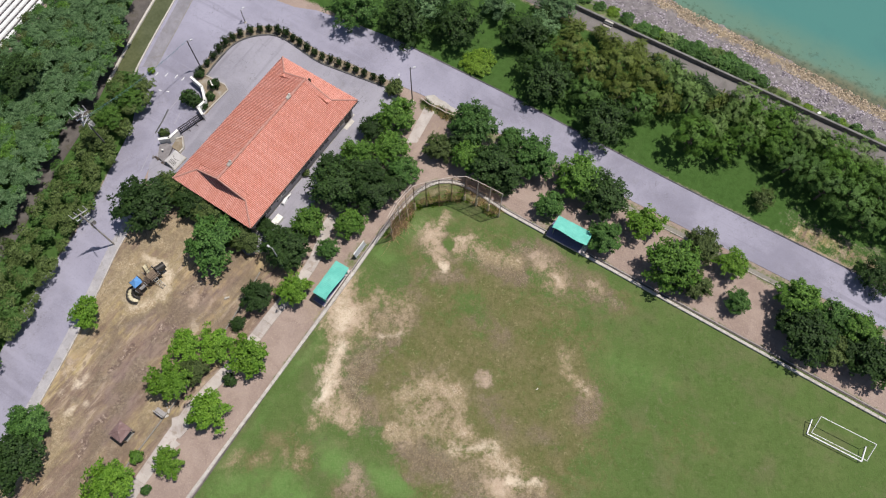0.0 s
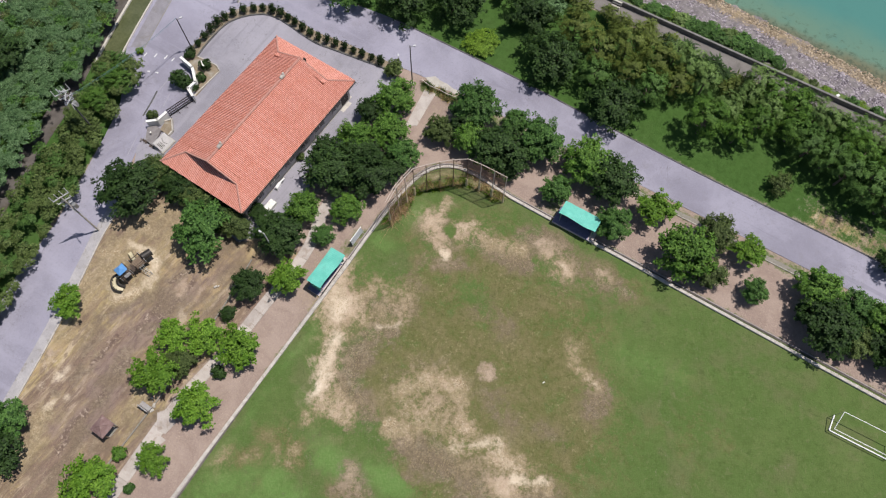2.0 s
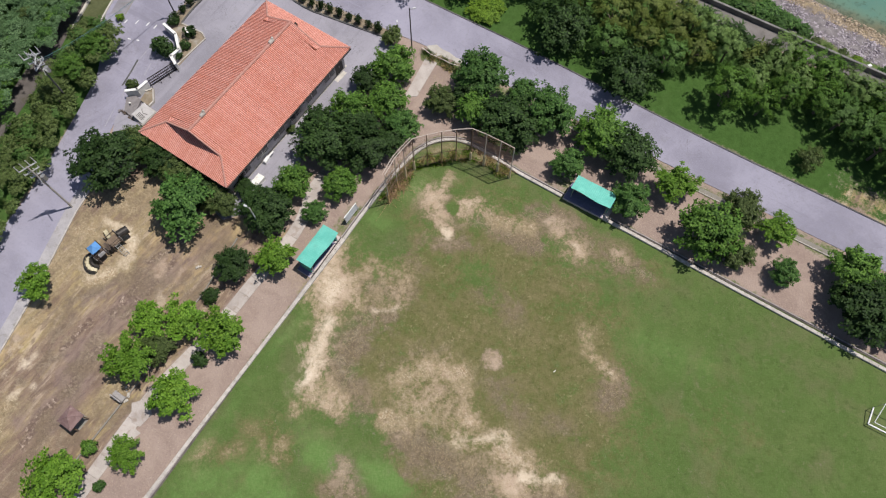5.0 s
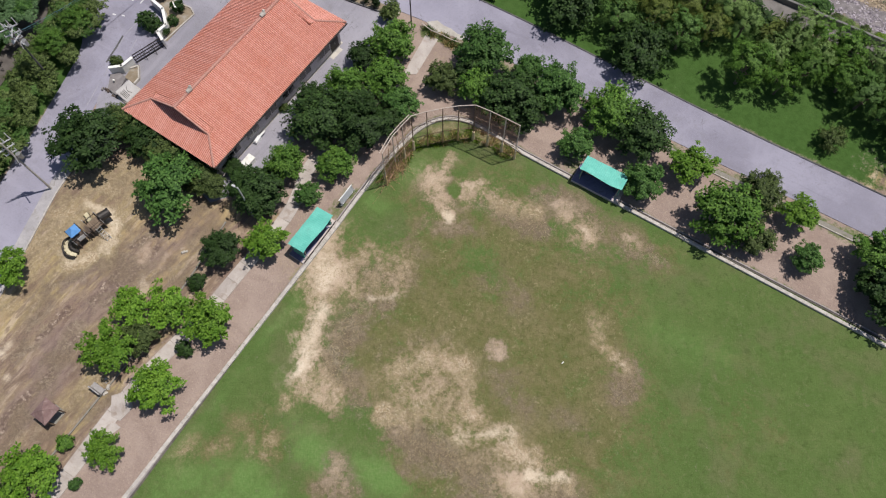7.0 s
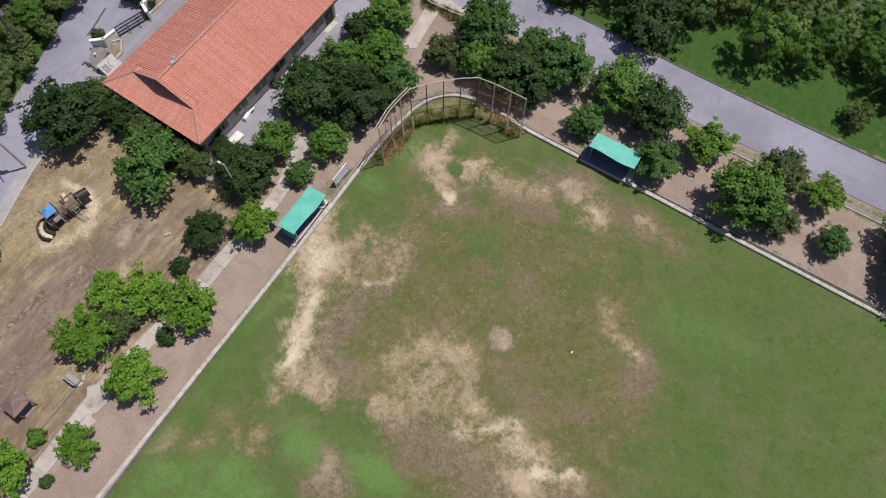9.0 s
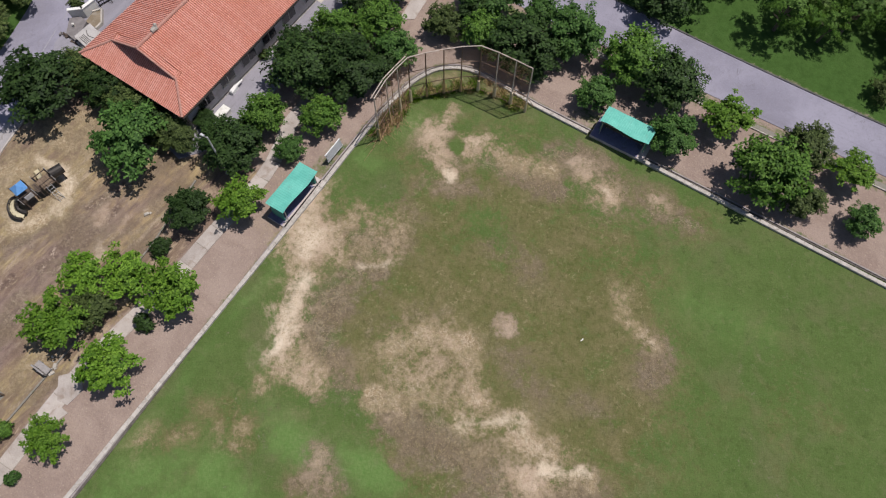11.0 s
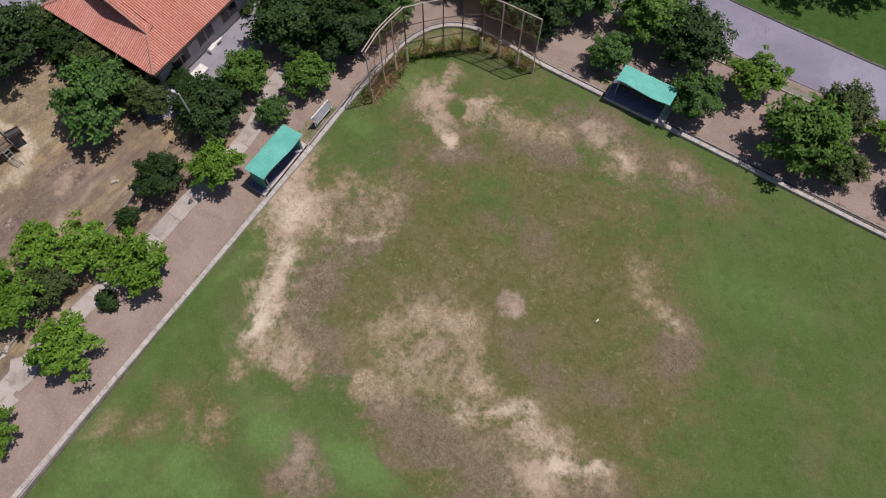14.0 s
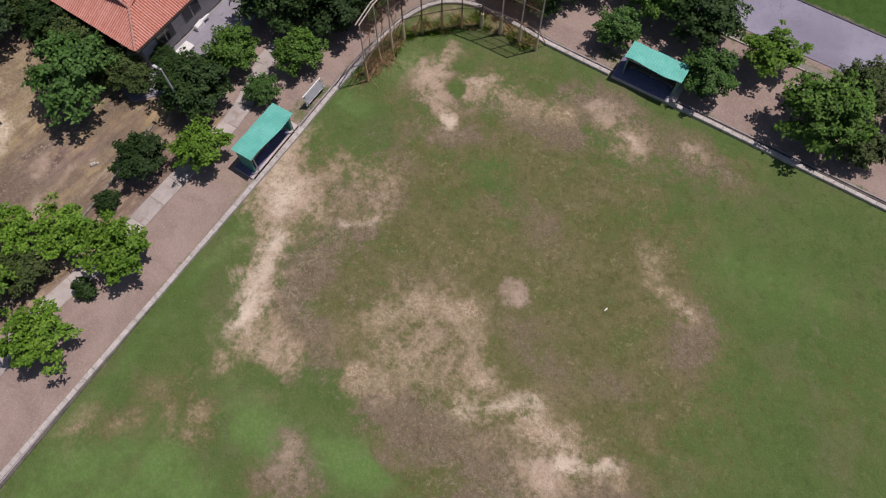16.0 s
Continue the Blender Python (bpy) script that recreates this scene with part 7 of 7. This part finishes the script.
for k in range(2):
    cable((-43.9 + 0.1 * k, 46.5, 7.9 - 0.2 * k), (-33.9, 59.5, 6.1 - 0.12 * k), 0.6, 0.02 - 0.012 * k, "blue-grey overhead cable crossing the road")

# ---- loose things by the hall ----
t_box = thing("storage_chest", "white plastic storage chest against the hall", "chest", pose(-20.95, 36.0, 0.07, 0, 0, 57))
part("body", Mesh().box(0, 0, 0, 1.3, 0.8, 0.65, 0, 0.03), WHITE_WALL, t_box)
part("lid", Mesh().box(0, 0, 0.65, 1.4, 0.9, 0.12, 0, 0.05), WHITE_WALL, t_box, "white lid")
t_stack = thing("folded_sheeting", "bundle of white sheeting leaning at the hall's wall", "sheeting", pose(-20.35, 38.8, 0.07, 0, 0, 57))
part("bundle", Mesh().box(0, 0, 0, 0.9, 0.4, 0.5, 0.1, 0.1).tube((0.3, 0, 0.4), (1.2, -0.1, 0.5), 0.14, 0.08, 8), WHITE_STEEL, t_stack)
t_scrap = thing("wrapper", "small crumpled white wrapper lying on the infield", "litter", pose(10.9, 14.8, 0.01, 0, 0, 28))
part("sheet", Mesh().box(0, 0, 0, 0.2, 0.1, 0.07, 0.2, 0.025).box(0.13, 0.03, 0, 0.12, 0.09, 0.06, 0.9, 0.02), WHITE_WALL, t_scrap)

t_stone = thing("stone", "small pale stone lying on the dry lawn", "stone", pose(-26.4, 25.8, 0))
part("stone_body", Mesh().box(0, 0, -0.05, 0.42, 0.25, 0.3, 0.5, 0.08).box(0.3, 0.12, -0.05, 0.2, 0.18, 0.2, 1.0, 0.05), CONCRETE, t_stone)
structure("path_edging", band([(-37.8, 2.0), (-33.9, 8.2), (-30.8, 13.2), (-28.7, 16.9), (-25.3, 23.2), (-22.6, 29.2)], 0.14, -0.2, 0.13), bpy.data.materials["drain_concrete"], "low concrete edging between lawn and walkway", "kerb")

t_crate = thing("crate", "white plastic crate among the weeds outside the sea wall", "crate", pose(51.3, 52.4, -0.3, 0, 0, 20))
part("crate_body", Mesh().box(0, 0, 0, 0.42, 0.3, 0.26, 0, 0.03).box(0, 0, 0.26, 0.46, 0.34, 0.04, 0, 0.015), WHITE_STEEL, t_crate)
t_sign = thing("garden_sign", "small pale sign board leaning among shrubs by the gate", "sign", pose(-31.6, 56.1, 0.1, 0, 0, 115))
part("sign_post", Mesh().tube((0, 0, 0), (0, 0, 1.25), 0.04, 0.04, 7), STEEL, t_sign)
part("sign_board", Mesh().add([(-0.4, -0.12, 1.25), (0.45, -0.07, 1.35), (0.48, 0.06, 1.45), (-0.38, 0.1, 1.42), (-0.4, -0.12, 1.2), (0.45, -0.07, 1.3), (0.48, 0.06, 1.4), (-0.38, 0.1, 1.37)], [(0, 1, 2, 3), (7, 6, 5, 4), (0, 4, 5, 1), (1, 5, 6, 2), (2, 6, 7, 3), (3, 7, 4, 0)]), WHITE_WALL, t_sign, "pale board")

# ---- steps over the sea wall ----
t_steps = thing("wall_steps", "pale concrete steps over the sea wall", "steps", pose(*sea(-14.0, 69.3), 0, 0, math.degrees(math.atan2(ALONG.y, ALONG.x))))
for k in range(4):
    part("step", Mesh().box(0, k * 0.28 - 0.3, 0.05, 1.3, 0.27, 0.19 * (k + 1), 0, 0.02), CONCRETE if k % 2 else WALL_DARK, t_steps)

# ---- road marks ----
for k, (x, y, turn) in enumerate(((-40.0, 58.6, 60), (-38.6, 58.5, 60), (-37.2, 58.2, 60), (-36.2, 57.8, 60), (-39.1, 55.9, -20), (-38.0, 55.7, -20))):
    structure("road_mark", Mesh().box(x, y, 0.052, 0.62 if k < 4 else 0.4, 0.13, 0.006, radians(turn)), LINE_PAINT, "worn white paint mark on the road", "road marking")


structure("row_soil", Mesh().slab([(-52.5, 84), (-58.2, 71.2), (-63.4, 60.6), (-70, 64), (-66, 73), (-60, 86)], -0.3, 0.05), surface("dark_row_soil", (0.06, 0.055, 0.06), (0.1, 0.092, 0.095), 1.0, 0.95), "dark bare soil between the field rows", "soil")


# ---- low vinyl tunnels over field rows, in the far corner ----
for k in range(6):
    c = thing("row_tunnel", "long low white vinyl tunnel over a field row", "row tunnel", pose(-60.9 - k * 0.93, 67.3 + k * 0.45, 0, 0, 0, 64), "row tunnels")
    cover = Mesh()
    prof = [(0.27 * math.cos(math.pi * j / 6), 0.42 * math.sin(math.pi * j / 6)) for j in range(7)]
    rows = [-14 + i * 2.0 for i in range(15)]
    pts = [(u, p, q) for u in rows for p, q in prof]
    cover.add(pts, [(7 * i + j, 7 * i + j + 1, 7 * i + 8 + j, 7 * i + 7 + j) for i in range(14) for j in range(6)])
    part("cover", cover, VINYL, c, "white vinyl cover", smooth=True)
    for u in rows[::2]:
        part("hoop", Mesh().path([(u, p * 1.03, q * 1.03) for p, q in prof], 0.02, 5), STEEL, c)


# ---- shore stones ----
def shore_stones():
    rng = np.random.RandomState(12)
    shapes = []
    for k in range(5):
        b = bmesh.new()
        bmesh.ops.create_icosphere(b, subdivisions=1, radius=0.5)
        for v in b.verts:
            v.co *= rng.uniform(0.75, 1.2)
        v = np.array([v.co[:] for v in b.verts])
        f = np.array([[w.index for w in face.verts] for face in b.faces])
        shapes.append((v, f))
        b.free()
    for name, count, n0, n1, z0, slope, lo, hi, a, bb, label in (
        ("shingle", 8500, 72.2, 76.6, -0.42, -0.14, 0.1, 0.38, (0.09, 0.075, 0.092), (0.41, 0.365, 0.395), "grey-mauve shingle and rubble"),
        ("shore_rock", 5200, 76.2, 78.5, -0.95, -0.13, 0.12, 0.4, (0.14, 0.108, 0.074), (0.43, 0.345, 0.25), "tan rocks along the waterline"),
    ):
        vs, fs, base = [], [], 0
        for k in range(count):
            v, f = shapes[k % 5]
            s, n = rng.uniform(-24, 34), rng.uniform(n0, n1)
            shift = 0.07 * (s - 12) * min(1.0, max(0.0, (n - 71) / 6))
            x, y, _ = sea(s, n - shift)
            r = lo + (hi - lo) * rng.rand() ** 2.5
            a1 = rng.uniform(0, 6.28)
            c, d = math.cos(a1), math.sin(a1)
            q = v * (r * np.array([1.2, 0.85, 0.6]))
            vs.append(np.stack([q[:, 0] * c - q[:, 1] * d + x, q[:, 0] * d + q[:, 1] * c + y, q[:, 2] + z0 + slope * (n - n0)], 1))
            fs.append(f + base)
            base += len(v)
        m = bpy.data.meshes.new(name)
        m.from_pydata(np.concatenate(vs).tolist(), [], np.concatenate(fs).tolist())
        n = Nodes(name, 0.9, 0.0, 0.25)
        m.materials.append(n.done(n.mix(n.island(), a, bb)))
        tagged(part(name, m, None), label, "stones", kind="stuff")


shore_stones()

# ---- kerb stones round the ball field ----
kerb = structure("field_kerb", band([KERB_WEST[0]] + BEND + [KERB_EAST[1]], 0.24, -0.3, 0.07, 0.27), surface("kerb_bed", (0.09, 0.08, 0.07), (0.15, 0.135, 0.115), 0.5), "low concrete kerb round the ball field", "kerb")
structure("kerb_lip", band([KERB_WEST[0]] + BEND + [KERB_EAST[1]], 0.12, -0.3, 0.16, 0.37), surface("kerb_lip_concrete", (0.27, 0.235, 0.235), (0.36, 0.32, 0.315), 0.5, 0.93, 0.05, 0.01, dirt=(0.2, 0.17, 0.15), dirt_size=0.5), "thin outer lip of the field kerb", "kerb")
KERB_STONE = Mesh().box(0, 0, -0.15, 0.793, 0.36, 0.4, 0, 0.035).data("kerb_stone", KERBSTONE)


def kerb_stones(line):
    p = np.array(line, float)
    seg = np.linalg.norm(np.diff(p, axis=0), axis=1)
    dist = np.concatenate([[0], np.cumsum(seg)])
    rng = random.Random(5)
    for k in range(int(dist[-1] / 0.8)):
        d = 0.4 + 0.8 * k
        x, y = np.interp(d, dist, p[:, 0]), np.interp(d, dist, p[:, 1])
        x2, y2 = np.interp(d + 0.2, dist, p[:, 0]), np.interp(d + 0.2, dist, p[:, 1])
        if -3.1 < ALONG.x * (x - 15.95) + ALONG.y * (y - 33.85) < 2.8:
            continue  # the eastern dugout's slab runs through here
        s = part("kerb_stone", KERB_STONE, None, kerb)
        s.matrix_basis = pose(x, y, rng.uniform(-0.012, 0.012), 0, 0, math.degrees(math.atan2(y2 - y, x2 - x)) + rng.uniform(-0.5, 0.5))


kerb_stones([(-30.0, -0.43)] + BEND + [(56.0, 7.7)])

# ---- walkway slabs, west ----
WALK = smooth_line([(-38.5, -4), (-34.4, 2.9), (-28.9, 12.3), (-23.9, 18.7), (-20.7, 23.5), (-16.4, 30.1), (-14.6, 35.5), (-12.9, 38)], 0.5)
walkway = structure("walkway", band(WALK, 1.45, -0.3, 0.03), surface("walkway_bed", (0.25, 0.22, 0.19), (0.32, 0.29, 0.25), 0.6), "pale concrete walkway through the trees", "walkway")
wp = np.array(WALK)
wd = np.concatenate([[0], np.cumsum(np.linalg.norm(np.diff(wp, axis=0), axis=1))])
PAVER = Mesh().box(0, 0, -0.05, 1.96, 1.4, 0.1, 0, 0.012).data("paving_slab", WALKWAY)
for k in range(int(wd[-1] / 2.0)):
    d = 1.0 + 2.0 * k
    x, y = np.interp(d, wd, wp[:, 0]), np.interp(d, wd, wp[:, 1])
    x2, y2 = np.interp(d + 0.3, wd, wp[:, 0]), np.interp(d + 0.3, wd, wp[:, 1])
    s = part("paving_slab", PAVER, None, walkway)
    s.matrix_basis = pose(x, y, random.uniform(-0.008, 0.008), 0, 0, math.degrees(math.atan2(y2 - y, x2 - x)))
structure("path_apron", Mesh().slab([(-30.9, 11.5), (-29.4, 11.9), (-28.7, 10.4), (-29.7, 9.2), (-30.6, 9.6)], -0.1, 0.055), WALKWAY, "cracked pale concrete apron beside the walkway", "path")
structure("path_apron", Mesh().slab([(-30.1, 9.0), (-29.5, 8.6), (-30.6, 7.7), (-31.3, 8.0), (-30.8, 8.9)], -0.1, 0.05), WALKWAY, "broken corner of the concrete apron", "path")
rubble = thing("concrete_rubble", "loose broken pieces of pale concrete beside the bench", "rubble", pose(-31.9, 11.9, 0))
rng_rubble = random.Random(8)
for k in range(9):
    part("fragment", Mesh().box(rng_rubble.gauss(0, 0.45), rng_rubble.gauss(0, 0.45), -0.04, rng_rubble.uniform(0.15, 0.5), rng_rubble.uniform(0.1, 0.28), rng_rubble.uniform(0.12, 0.26), rng_rubble.uniform(0, 3), 0.03), CONCRETE, rubble)
structure("corner_paving", Mesh().slab([(-2.5, 53.3), (-1.15, 52.45), (-3.5, 47.6), (-5.0, 47.6)], -0.1, 0.06), WALKWAY, "short pale concrete path at the yard corner", "path")
